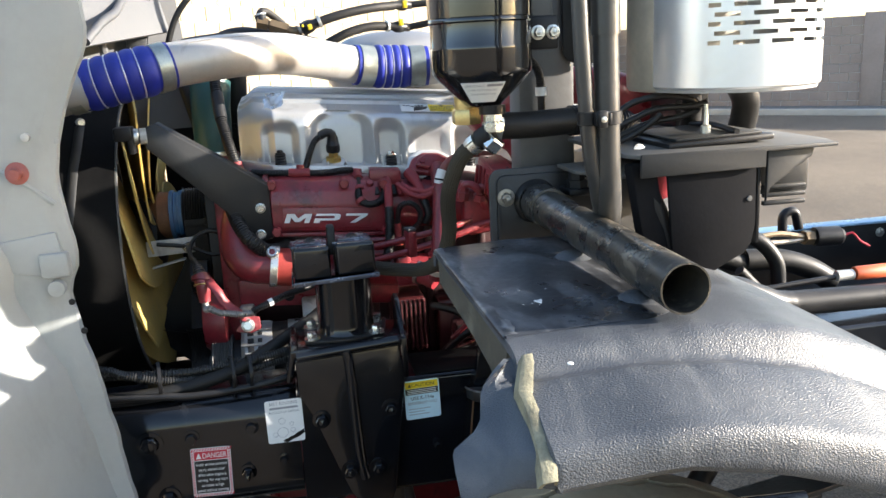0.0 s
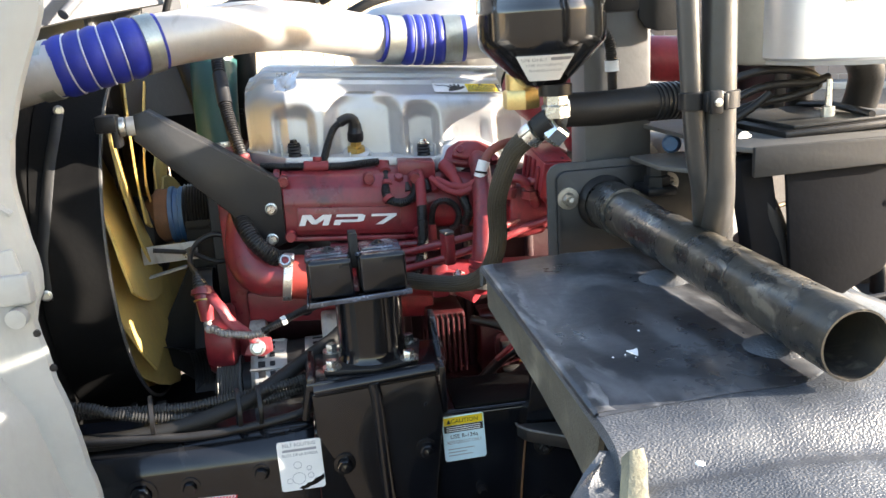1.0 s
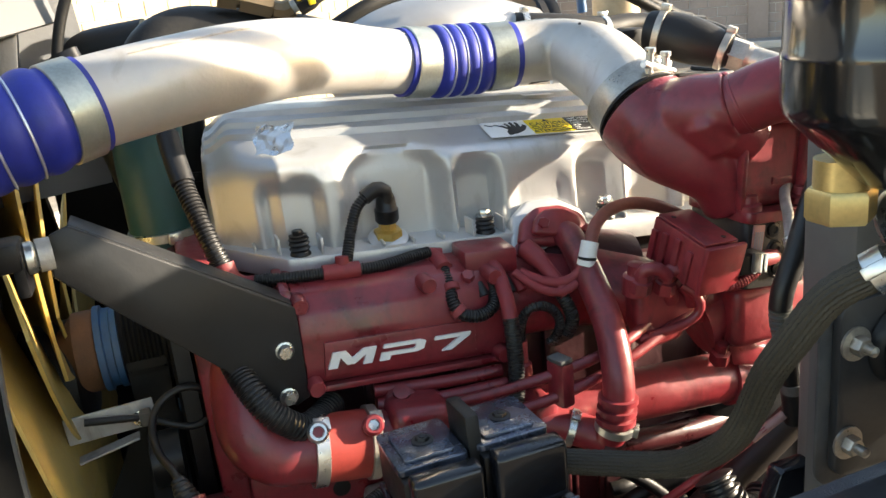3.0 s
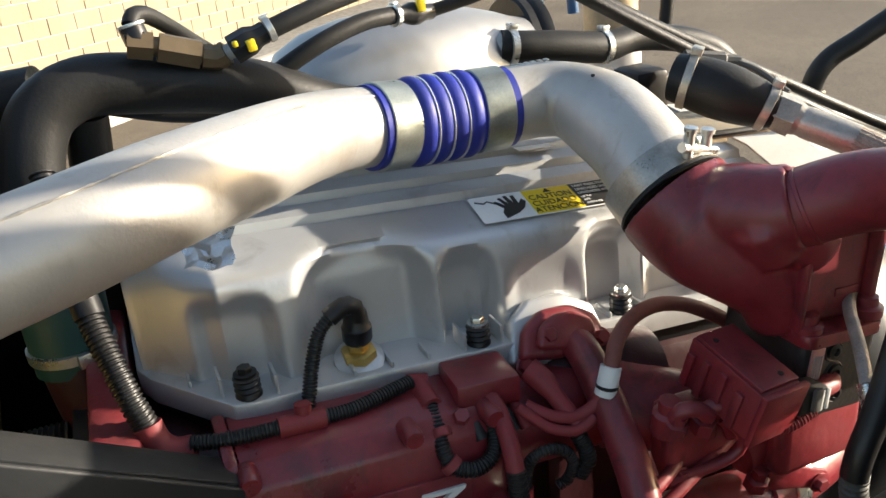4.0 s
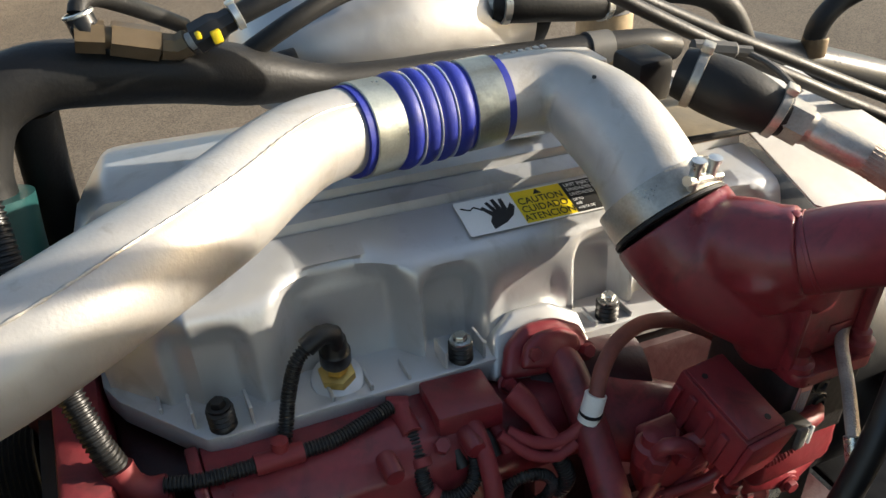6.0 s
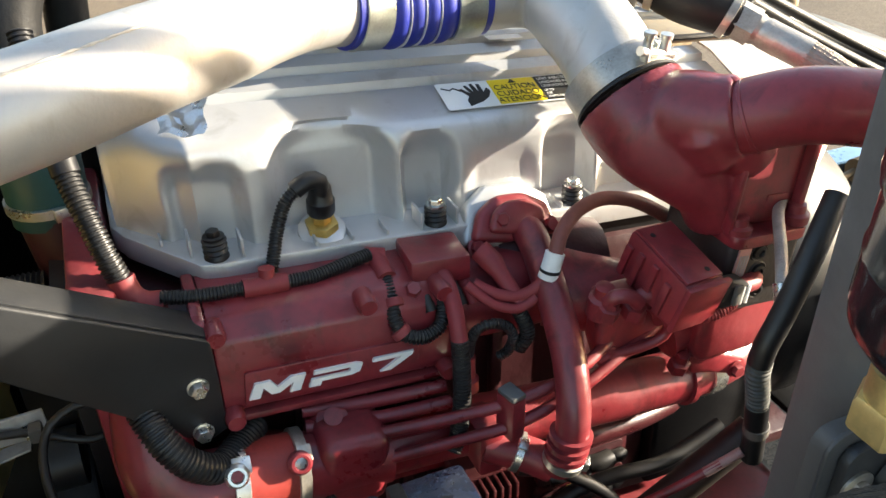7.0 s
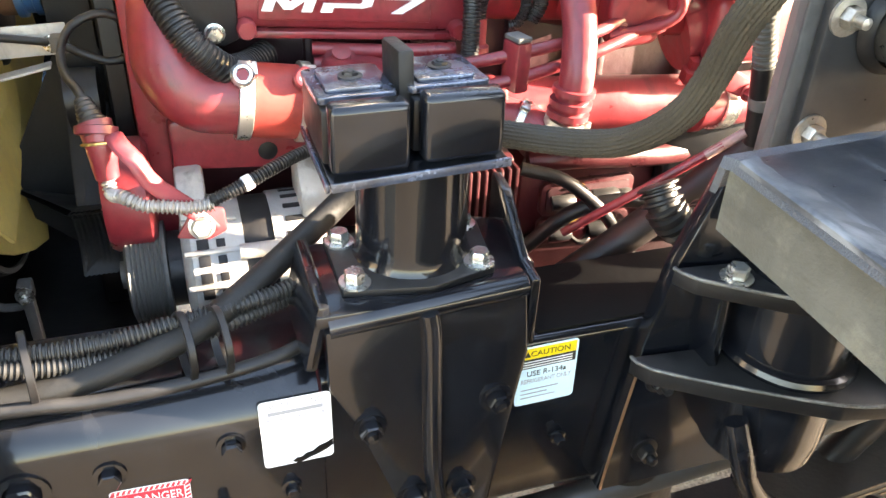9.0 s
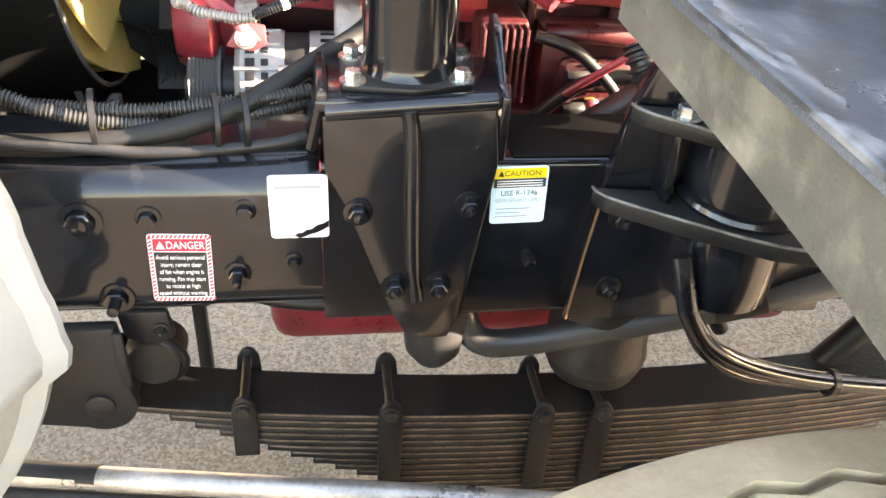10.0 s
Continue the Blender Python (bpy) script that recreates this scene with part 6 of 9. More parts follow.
part("ribbed_section", ribbed([(0.546, 1.938, 1.378), (0.548, 1.939, 1.352), (0.556, 1.940, 1.322), (0.563, 1.941, 1.295)], 0.0145, 0.0075, 0.0012, 16), mat("grey_green_conduit", (0.06, 0.062, 0.055), 0.5, 0, 0.2, 20), bh2, "faded grey-green ribbed conduit")
part("lower_sleeve", tube([(0.563, 1.941, 1.298), (0.574, 1.945, 1.250), (0.588, 1.95, 1.18)], 0.0155, 18), PLAST, bh2)
part("tape_band", ring((0.577, 1.9455, 1.243), (0.2, 0.1, -1), 0.016, 0.018, 0.0012, 24), GREY, bh2)

# ---- charge air pipe ----
ca = thing("charge_air_pipe", (0.0, 2.3, 1.72), "bent bare aluminium charge air pipe over the engine", "pipe")
AX = [(-0.335, 2.096, 1.740), (-0.279, 2.118, 1.751), (-0.18, 2.150, 1.763), (-0.09, 2.200, 1.769), (0.0, 2.270, 1.765), (0.07, 2.355, 1.752), (0.13, 2.420, 1.739), (0.19, 2.455, 1.727), (0.26, 2.470, 1.718)]
part("tube", tube(AX, 0.0535, 40, 0.01), ALU, ca)
run = spline(AX, 0.006)
seam = []
for k in range(18, len(run) - 9):
    d = (run[k + 1] - run[k - 1]).normalized()
    n = V((d.y, -d.x, 0)).normalized()
    seam.append(run[k] + (0.0536 + 0.0003 * math.sin(k * 1.7)) * (0.54 * n + V((0, 0, 0.84))).normalized())
part("weld_seam", sweep(seam, lambda t: 0.0016 + 0.0005 * math.sin(t * 310), 6), FITTING, ca, "brownish longitudinal weld seam")
el = thing("aluminium_elbow", (0.52, 2.4, 1.68), "cast aluminium elbow clamped down onto the intake", "elbow")
EL = [(0.37, 2.474, 1.714), (0.43, 2.474, 1.714), (0.468, 2.468, 1.714), (0.498, 2.446, 1.711), (0.515, 2.405, 1.700), (0.524, 2.355, 1.682), (0.525, 2.305, 1.659), (0.520, 2.258, 1.633)]
part("elbow", tube(EL, lambda s: 0.0545 + 0.010 * ease((s - 0.12) / 0.1), 40, 0.01), ALU, el)
part("cast_pad", turned(box(0.50, 0.575, 2.462, 2.52, 1.715, 1.745, 0.006), (0.54, 2.5, 1.73), 0, 10), ALU, el)
part("stud_mark", lathe([(0.003, 0), (0.003, 0.001), (0, 0.001)], (0.4975, 2.381, 1.7575), (-0.3, -0.4, 0.85), 8), BLACK, el)
for k in range(7):
    part("cast_mark", box(0.415 + 0.011 * k, 0.422 + 0.011 * k, 2.480, 2.490, 1.766, 1.7685, 0.0008), ALU, el)
vb = thing("v_band_clamp", (0.534, 2.27, 1.63), "zinc V-band clamp with bolt round the intake joint", "clamp")
VD = V((-0.12, 0.80, 0.58)).normalized()
part("band", ring((0.520, 2.256, 1.632), VD, 0.0685, 0.040, 0.006, 44), FITTING, vb)
part("seal", ring((0.5225, 2.2375, 1.6185), VD, 0.0705, 0.006, 0.0055, 44), RUBBER, vb, "black rubber seal")
for dx in (-0.012, 0.022):
    part("trunnion", lathe([(0.0065, -0.012), (0.0065, 0.020), (0.0085, 0.021), (0.0085, 0.027), (0, 0.028)], (0.528 + dx, 2.204 + 0.3 * dx, 1.690 - 0.3 * dx), (0.05, -0.1, 1), 14), ZINC, vb)
part("clamp_bolt", tube([(0.503, 2.196, 1.698), (0.569, 2.216, 1.677)], 0.0065, 10), ZINC, vb)
part("lug", turned(box(0.525, 0.573, 2.218, 2.240, 1.674, 1.698, 0.005), (0.549, 2.228, 1.685), 0, 14, 15), ZINC, vb)


def bellows(name, pts, r, beads, label, cuff_share=0.27, swell=0.0052):
    """A blue convoluted hose with wire rings and a steel band at each end."""
    th = thing(name, pts[0], label, "hose", "blue hoses of the charge air pipe")
    path = spline(pts, 0.002)
    total = sum((b - a).length for a, b in zip(path, path[1:]))
    cuff = cuff_share * total
    w = (total - 2 * cuff) / beads

    def rad(s):
        if s < cuff or s > total - cuff:
            return r
        return r + swell * abs(math.sin(math.pi * (s - cuff) / w)) ** 0.7

    part("sleeve", sweep(path, rad, 44), BLUE, th)
    run = 0.0
    marks = [cuff + w * k for k in range(1, beads)]
    bands = [cuff * 0.52, total - cuff * 0.52]
    for a, b in zip(path, path[1:]):
        d = (b - a).normalized()
        nxt = run + (b - a).length
        for q in marks:
            if run <= q < nxt:
                part("wire_ring", ring(a, d, r + 0.0018, 0.0035, 0.0026, 44), POLISH, th, "steel wire ring")
        for q in bands:
            if run <= q < nxt:
                part("steel_band", ring(a, d, r + 0.001, cuff * 0.74, 0.0018, 44), BAND, th, "dull zinc-plated steel band")
        run = nxt
    return th


bellows("blue_hose", [(-0.515, 2.083, 1.704), (-0.46, 2.079, 1.714), (-0.40, 2.082, 1.727), (-0.335, 2.096, 1.740), (-0.279, 2.118, 1.751)], 0.0560, 5, "blue silicone bellows hose at the front of the charge pipe", 0.185, 0.0048)
bellows("blue_hose", [(0.190, 2.453, 1.726), (0.25, 2.467, 1.719), (0.33, 2.474, 1.715), (0.408, 2.474, 1.713)], 0.0575, 4, "blue silicone bellows hose between pipe and elbow")
ct = thing("cooler_outlet", (-0.6, 2.1, 1.69), "aluminium outlet of the charge air cooler", "pipe")
part("outlet", tube([(-0.46, 2.072, 1.713), (-0.51, 2.076, 1.704), (-0.59, 2.09, 1.685), (-0.69, 2.13, 1.66)], 0.0535, 32), ALU, ct)

# ---- support arm ----
sa = thing("support_arm", (-0.2, 2.16, 1.45), "black folded steel support arm from engine to fan shroud", "bracket")
ARM = [(-0.356, 1.608), (-0.334, 1.614), (-0.078, 1.432), (-0.078, 1.292), (-0.100, 1.285), (-0.142, 1.312), (-0.188, 1.372), (-0.362, 1.556)]


def skew(bm):
    for q in bm.verts:
        q.co.y += 0.22 * (q.co.x + 0.09)
    return bm


part("web", skew(plate(ARM, "y", 2.178, 2.185, 0.003)), ARM_G, sa)
part("top_flange", skew(plate([(-0.338, 1.608), (-0.334, 1.6155), (-0.076, 1.4335), (-0.080, 1.4255)], "y", 2.1845, 2.235, 0.002)), ARM_G, sa)
for x, z in ((-0.104, 1.375), (-0.109, 1.305)):
    bolt(sa, (x, 2.178 + 0.22 * (x + 0.09), z), OUT, 0.0108, 0.011, ZINC, 1.25, 0, "zinc-plated bolt")
part("end_tube", lathe([(0.020, -0.008), (0.020, 0.008)], (-0.364, 2.12, 1.586), (1, 0.2, 0), 18), ALU_R, sa)
part("isolator", lathe([(0.016, 0), (0.020, 0.004), (0.020, 0.012), (0.014, 0.016), (0.014, 0.03)], (-0.372, 2.117, 1.586), (-1, -0.15, 0), 16), ZINC, sa)
part("hook", join(box(-0.428, -0.384, 2.085, 2.135, 1.577, 1.612, 0.006), box(-0.397, -0.383, 2.088, 2.132, 1.545, 1.600, 0.004)), BLACK, sa, "black folded hook at the shroud")

# ---- fan, shroud and radiator ----
FC = V((0, 2.50, 1.275))
fan = thing("cooling_fan", (-0.43, FC.y, FC.z), "ochre plastic radiator fan", "fan")
NB = 10
for k in range(NB):
    a = 2 * math.pi * (k + 0.35) / NB
    rows = []
    for i in range(8):
        r = 0.075 + (0.392 - 0.075) * i / 7
        row = []
        for j in range(7):
            u = j / 6 - 0.5
            w = (1.42 + 0.12 * math.sin(math.pi * i / 7)) * u * 0.285 / max(r, 0.16)
            row.append((-0.466 + 0.110 * u + 0.012 * math.cos(u * 3), FC.y + r * math.cos(a + w), FC.z + r * math.sin(a + w)))
        rows.append(row)
    part("blade", thick(grid(rows), 0.005), OCHRE, fan)
part("hub", lathe([(0.10, -0.05), (0.10, 0.03), (0.06, 0.045)], (-0.44, FC.y, FC.z), (1, 0, 0), 32), BLACK, fan)

sh = thing("fan_shroud", (-0.55, FC.y, FC.z), "black plastic fan shroud with a worn steel edge ring", "shroud")
part("barrel", lathe([(0.435, -0.13), (0.418, -0.06), (0.410, 0.0), (0.413, 0.004), (0.420, 0.0), (0.430, -0.06), (0.447, -0.13), (0.435, -0.13)], (-0.448, FC.y, FC.z), (1, 0, 0), 96, caps=False), SHROUD, sh)
part("edge_ring", ring((-0.4455, FC.y, FC.z), (1, 0, 0), 0.4125, 0.006, 0.006, 96), GREY, sh, "scuffed grey edge ring")
part("back_panel", plate(rounded(2.03, 2.98, 0.74, 1.70, 0.05), "x", -0.64, -0.582, 0.008), SHROUD, sh)
part("strap", tube([(-0.530, 2.218, 1.613), (-0.532, 2.168, 1.566), (-0.538, 2.126, 1.515), (-0.545, 2.091, 1.451), (-0.555, 2.068, 1.386), (-0.564, 2.057, 1.333), (-0.568, 2.056, 1.25)], 0.012, 8, flat=0.35), GREY_D, sh, "dull grey vertical strap")
for p in ((-0.529, 2.225, 1.622), (-0.566, 2.050, 1.262)):
    bolt(sh, p, (0.3, -1, 0), 0.008, 0.008, ZINC, 1.4)
rad_ = thing("radiator", (-0.7, 2.5, 0.7), "black radiator core behind the fan shroud", "radiator")
part("core", box(-0.76, -0.65, 2.00, 3.02, 0.66, 1.72, 0.01), SHROUD, rad_)
part("top_tank", box(-0.77, -0.64, 1.98, 3.04, 1.725, 1.80, 0.02), BLACK, rad_)
part("side_post", box(-0.80, -0.60, 1.955, 1.975, 0.70, 1.78, 0.006), SHROUD, rad_)

fp = thing("fan_drive", (-0.33, FC.y, 1.325), "blue and black grooved fan drive pulley with rusty hub", "pulley")
PC = (0, 2.475, 1.325)
prof = [(0.03, -0.270), (0.075, -0.268)]
for k in range(9):
    prof += [(0.0745, -0.270 - 0.0070 * k), (0.070, -0.2735 - 0.0070 * k)]
prof += [(0.0745, -0.335), (0.05, -0.336)]
part("grooved_pulley", lathe(prof, PC, (1, 0, 0), 40), PLAST, fp)
part("blue_disc", lathe([(0.062, -0.336), (0.070, -0.337), (0.070, -0.347), (0.066, -0.349), (0.066, -0.360), (0.072, -0.362), (0.072, -0.372), (0.05, -0.373)], PC, (1, 0, 0), 40), BLUEP, fp)
part("rusty_hub", lathe([(0.066, -0.373), (0.068, -0.376), (0.068, -0.405), (0.05, -0.42), (0.04, -0.44)], PC, (1, 0, 0), 40), BROWN, fp)
fb = thing("fan_bracket", (-0.32, 2.33, 1.26), "small galvanised bracket with clipped black lead by the fan", "bracket")
part("strap", turned(box(-0.430, -0.300, 2.325, 2.331, 1.238, 1.282, 0.002), (-0.36, 2.33, 1.26), 0, -2), ALU_R, fb)
part("strap", turned(box(-0.430, -0.330, 2.325, 2.350, 1.213, 1.217, 0.001), (-0.36, 2.33, 1.215), 0, -12), ALU_R, fb)
bolt(fb, (-0.322, 2.325, 1.256), OUT, 0.009, 0.01, ZINC, 1.4, 0.008)
part("lead", tube([(-0.274, 2.118, 1.248), (-0.281, 2.14, 1.256), (-0.295, 2.18, 1.259), (-0.302, 2.22, 1.267), (-0.302, 2.26, 1.275), (-0.289, 2.28, 1.292), (-0.258, 2.29, 1.304), (-0.230, 2.292, 1.298), (-0.214, 2.294, 1.272), (-0.225, 2.296, 1.242), (-0.249, 2.298, 1.234),
                   (-0.284, 2.302, 1.247), (-0.307, 2.308, 1.258), (-0.330, 2.315, 1.262), (-0.40, 2.318, 1.272)], 0.0058, 10), PLAST, fb)
part("clip", box(-0.322, -0.305, 2.300, 2.322, 1.250, 1.272, 0.003), GREY, fb)

# ---- belt, alternator and idler ----
bt = thing("serpentine_belt", (-0.30, 2.3, 1.1), "black ribbed drive belt at the engine front", "belt")
pul = [(2.475, 1.325, 0.077), (2.15, 0.995, 0.072), (2.50, 0.82, 0.11)]
path = []
for i in range(3):
    (y0, z0, r0), (y1, z1, r1), (y2, z2, r2) = pul[i - 1], pul[i], pul[(i + 1) % 3]

    def off(ya, za, yb, zb):
        d = V((yb - ya, zb - za)).normalized()
        return math.atan2(-d.x, d.y)

    a0, a1 = off(y0, z0, y1, z1), off(y1, z1, y2, z2)
    a0, a1 = a0 + math.pi, a1 + math.pi
    while a1 < a0:
        a1 += 2 * math.pi
    for k in range(13):
        a = a0 + (a1 - a0) * k / 12
        path.append((y1 + r1 * math.cos(a), z1 + r1 * math.sin(a)))
bm = bmesh.new()
n = len(path)
cols = []
for j in range(19):
    x = -0.332 + 0.0034 * j
    k = 0.0 if j % 2 else 0.0028
    cy, cz = sum(p[0] for p in path) / n, sum(p[1] for p in path) / n
    ringv = []
    for y, z in path:
        d = V((y - cy, z - cz)).normalized()
        ringv.append(bm.verts.new((x, y - d.x * k, z - d.y * k)))
    cols.append(ringv)
for a, b in zip(cols, cols[1:]):
    for i in range(n):
        bm.faces.new((a[i], a[(i + 1) % n], b[(i + 1) % n], b[i]))
part("belt", thick(bm, 0.004), RUBBER, bt)

al = thing("alternator", (-0.1, 2.16, 0.9), "cast aluminium alternator with black band and grooved pulley", "alternator")
AC = (0.014, 2.160, 0.966)
part("front_shell", lathe([(0.04, -0.205), (0.085, -0.200), (0.096, -0.190), (0.098, -0.150), (0.098, -0.118)], AC, (1, 0, 0), 40), ALU_R, al)
part("black_band", lathe([(0.094, -0.118), (0.095, -0.116), (0.095, -0.078), (0.094, -0.076)], AC, (1, 0, 0), 40), BLACK, al)
part("rear_shell", lathe([(0.098, -0.076), (0.098, -0.03), (0.090, -0.008), (0.07, 0.0), (0.02, 0.004)], AC, (1, 0, 0), 40), ALU_R, al)
for k in range(26):
    a = 2 * math.pi * k / 26
    for x0, x1, hw in ((-0.182, -0.166, 0.0075), (-0.156, -0.144, 0.006), (-0.058, -0.014, 0.0045)):
        w = box(x0, x1, -hw, hw, 0.0975, 0.0992, 0.0008)
        w.transform(Matrix.Translation(AC) @ pose(0, 0, 0, math.degrees(a)))
        part("vent", w, BLACK, al, "dark vent slot")
    if k % 2:
        f = box(-0.200, -0.124, -0.0035, 0.0035, 0.096, 0.1025, 0.002)
        f.transform(Matrix.Translation(AC) @ pose(0, 0, 0, math.degrees(a) + 6.9))
        part("cooling_fin", f, ALU_R, al)
part("ear", plate([(2.12, 1.045), (2.215, 1.03), (2.222, 1.09), (2.205, 1.112), (2.175, 1.112), (2.14, 1.085)], "x", -0.186, -0.146, 0.008), ALU_R, al)
part("ear", plate([(2.11, 1.045), (2.20, 1.03), (2.205, 1.100), (2.185, 1.122), (2.15, 1.120), (2.115, 1.09)], "x", -0.020, 0.026, 0.008), ALU_R, al)
prof = [(0.02, -0.222), (0.072, -0.224)]
for k in range(8):
    prof += [(0.0715, -0.228 - 0.0058 * k), (0.068, -0.231 - 0.0058 * k)]
prof += [(0.072, -0.276), (0.06, -0.280), (0.058, -0.272), (0.022, -0.270), (0.020, -0.290), (0, -0.292)]
part("pulley", lathe(prof, AC, (1, 0, 0), 40), GREY, al, "grey ribbed pulley")
for t_ in (0.9, 2.6, 4.4):
    f = lathe([(0.011, -0.126), (0.011, -0.070), (0.008, -0.066), (0, -0.066)], (0, 0, 0.101), (1, 0, 0), 12)
    f.transform(Matrix.Translation(AC) @ pose(0, 0, 0, math.degrees(t_)))
    part("tie_bolt_boss", f, ALU_R, al)
part("slip_gap", lathe([(0.055, -0.222), (0.055, -0.200)], AC, (1, 0, 0), 24), BLACK, al)

idl = thing("idler_and_strap", (-0.25, 2.15, 1.1), "red idler drum with a bolted red strap to the alternator", "idler")
part("drum", lathe([(0.02, -0.295), (0.075, -0.292), (0.080, -0.285), (0.080, -0.235), (0.07, -0.228), (0.02, -0.228)], (0.012, 2.200, 1.075), (1, 0, 0), 36), RED, idl)
part("strap", tube([(-0.246, 2.085, 1.216), (-0.237, 2.066, 1.207), (-0.223, 2.055, 1.192), (-0.212, 2.051, 1.168), (-0.191, 2.049, 1.145), (-0.158, 2.049, 1.114), (-0.135, 2.050, 1.098)], 0.0125, 12, flat=0.4), RED, idl)
part("strap_pad", turned(plate([(-0.190, 1.085), (-0.150, 1.078), (-0.126, 1.088), (-0.128, 1.118), (-0.165, 1.124)], "y", 2.044, 2.053, 0.003), (-0.16, 2.047, 1.10), -14), RED, idl)
bolt(idl, (-0.158, 2.042, 1.100), (0, -1, 0.25), 0.0135, 0.011, ZINC, 1.25)
part("boot", tube([(-0.266, 2.104, 1.226), (-0.262, 2.090, 1.203), (-0.262, 2.088, 1.178), (-0.261, 2.085, 1.160)], lambda s: 0.0215 - 0.10 * s, 18), RED, idl)
part("boot_collar", ring((-0.2645, 2.099, 1.218), (-0.1, -0.45, -0.85), 0.0205, 0.012, 0.005), RED, idl)
part("plug_tail", tube([(-0.264, 2.096, 1.216), (-0.269, 2.104, 1.233), (-0.276, 2.122, 1.251)], lambda s: 0.0195 - 0.22 * s + 0.0012 * math.sin(s * 900), 18, 0.003), PLAST, idl, "black ribbed plug")
part("gold_ring", ring((-0.262, 2.0905, 1.204), (0.0, -0.4, -0.9), 0.0205, 0.004, 0.003, 24), BRASS, idl)
part("wire_sleeve", ribbed([(-0.261, 2.085, 1.165), (-0.259, 2.072, 1.185 - 0.04), (-0.245, 2.045, 1.152), (-0.222, 2.036, 1.142), (-0.202, 2.034, 1.139), (-0.17, 2.032, 1.134), (-0.14, 2.032, 1.135)], 0.0080, 0.0055, 0.0012), mat("pale_spring_sleeve", (0.32, 0.29, 0.26), 0.45, 0.5, 0.2, 30), idl, "pale ribbed sleeve")
part("wire", ribbed([(-0.142, 2.032, 1.139), (-0.134, 2.032, 1.143), (-0.109, 2.035, 1.152), (-0.094, 2.039, 1.157), (-0.064, 2.05, 1.166), (-0.032, 2.07, 1.170), (0.0, 2.09, 1.172), (0.04, 2.13, 1.18)], 0.0080), PLAST, idl)
part("wire_clip", tube([(-0.101, 2.037, 1.155), (-0.091, 2.040, 1.158)], 0.0100, 12), TAPE, idl)
bh3 = thing("ribbed_hose", (-0.1, 2.17, 1.27), "black ribbed hose behind the arm bracket", "hose")
part("hose", ribbed([(-0.178, 2.195, 1.378), (-0.170, 2.172, 1.356), (-0.158, 2.148, 1.333), (-0.140, 2.134, 1.306), (-0.118, 2.133, 1.283), (-0.098, 2.145, 1.266), (-0.07, 2.18, 1.258), (-0.04, 2.21, 1.262)], 0.0185, 0.0062, 0.0013, 16), PLAST, bh3)
part("sleeve", tube([(-0.200, 2.26, 1.450), (-0.188, 2.225, 1.405), (-0.176, 2.190, 1.372), (-0.171, 2.176, 1.360)], 0.0160, 14), RED_D, bh3)

# ---- hoses along the rail ----
ph = thing("power_steering_hose", (0.0, 1.9, 1.2), "dusty braided black hose from the canister past the block", "hose")
part("hose", braided([(0.375, 1.580, 1.588), (0.352, 1.600, 1.568), (0.328, 1.628, 1.540), (0.312, 1.655, 1.490), (0.307, 1.682, 1.444), (0.314, 1.718, 1.378), (0.312, 1.745, 1.335), (0.304, 1.785, 1.295), (0.288, 1.828, 1.266), (0.258, 1.880, 1.247), (0.20, 1.925, 1.243), (0.15, 1.955, 1.245),
                   (0.11, 2.03, 1.215), (0.065, 2.05, 1.150)], 0.0158), BRAID, ph)
part("lower_run", tube([(0.067, 2.050, 1.154), (0.015, 2.035, 1.110), (-0.055, 1.985, 1.083), (-0.115, 1.945, 1.060), (-0.17, 1.915, 1.040), (-0.23, 1.895, 1.026), (-0.31, 1.88, 1.014), (-0.42, 1.872, 1.006), (-0.60, 1.88, 1.008), (-0.85, 1.9, 1.01)], 0.0165, 20), RUBBER, ph, "smooth black rubber run")
clamp(ph, (0.353, 1.599, 1.569), (0.6, -0.6, 0.6), 0.0170, 0.020, ZINC, (-1, -0.4, 0.2))
part("barb", tube([(0.362, 1.591, 1.577), (0.380, 1.576, 1.592)], 0.0215, 16), RUBBER, ph)
rc = thing("rail_conduits", (-0.3, 1.9, 1.0), "bundle of ribbed conduits and tubes lying on the rail", "conduit")
part("conduit", ribbed([(-0.85, 1.92, 1.035), (-0.55, 1.905, 1.055), (-0.40, 1.895, 1.052), (-0.30, 1.90, 1.045), (-0.20, 1.915, 1.048), (-0.10, 1.93, 1.055), (-0.02, 1.955, 1.06)], 0.0095, 0.0060, 0.0016, 12), DUSTY_C, rc)
part("conduit", ribbed([(-0.85, 1.88, 1.075), (-0.52, 1.875, 1.085), (-0.42, 1.875, 1.058), (-0.34, 1.885, 1.035), (-0.26, 1.90, 1.025), (-0.15, 1.92, 1.03), (-0.05, 1.95, 1.04)], 0.0095, 0.0060, 0.0016, 12), DUSTY_C, rc)
part("tube", tube([(-0.85, 1.86, 1.030), (-0.40, 1.853, 1.012), (-0.30, 1.852, 1.004), (-0.20, 1.855, 1.005), (-0.10, 1.865, 1.012), (-0.03, 1.89, 1.02)], 0.0085, 12), BLACK, rc)
for x, z in ((-0.195, 1.035), (-0.155, 1.035), (-0.36, 1.04)):
    part("cable_tie", turned(ring((x, 1.885, z), (1, 0.2, 0.1), 0.040, 0.009, 0.002, 24), (x, 1.885, z), 0, 8), BLACK, rc)
dh = thing("brake_hose", (0.6, 1.7, 0.75), "glossy black hose pair hanging below the casting", "hose")
part("hose", tube([(0.475, 1.72, 0.895), (0.485, 1.705, 0.85), (0.505, 1.70, 0.795), (0.55, 1.70, 0.735), (0.62, 1.70, 0.69), (0.72, 1.70, 0.655), (0.84, 1.70, 0.63), (1.0, 1.70, 0.61), (1.2, 1.7, 0.6)], 0.016, 14), GLOSS, dh)
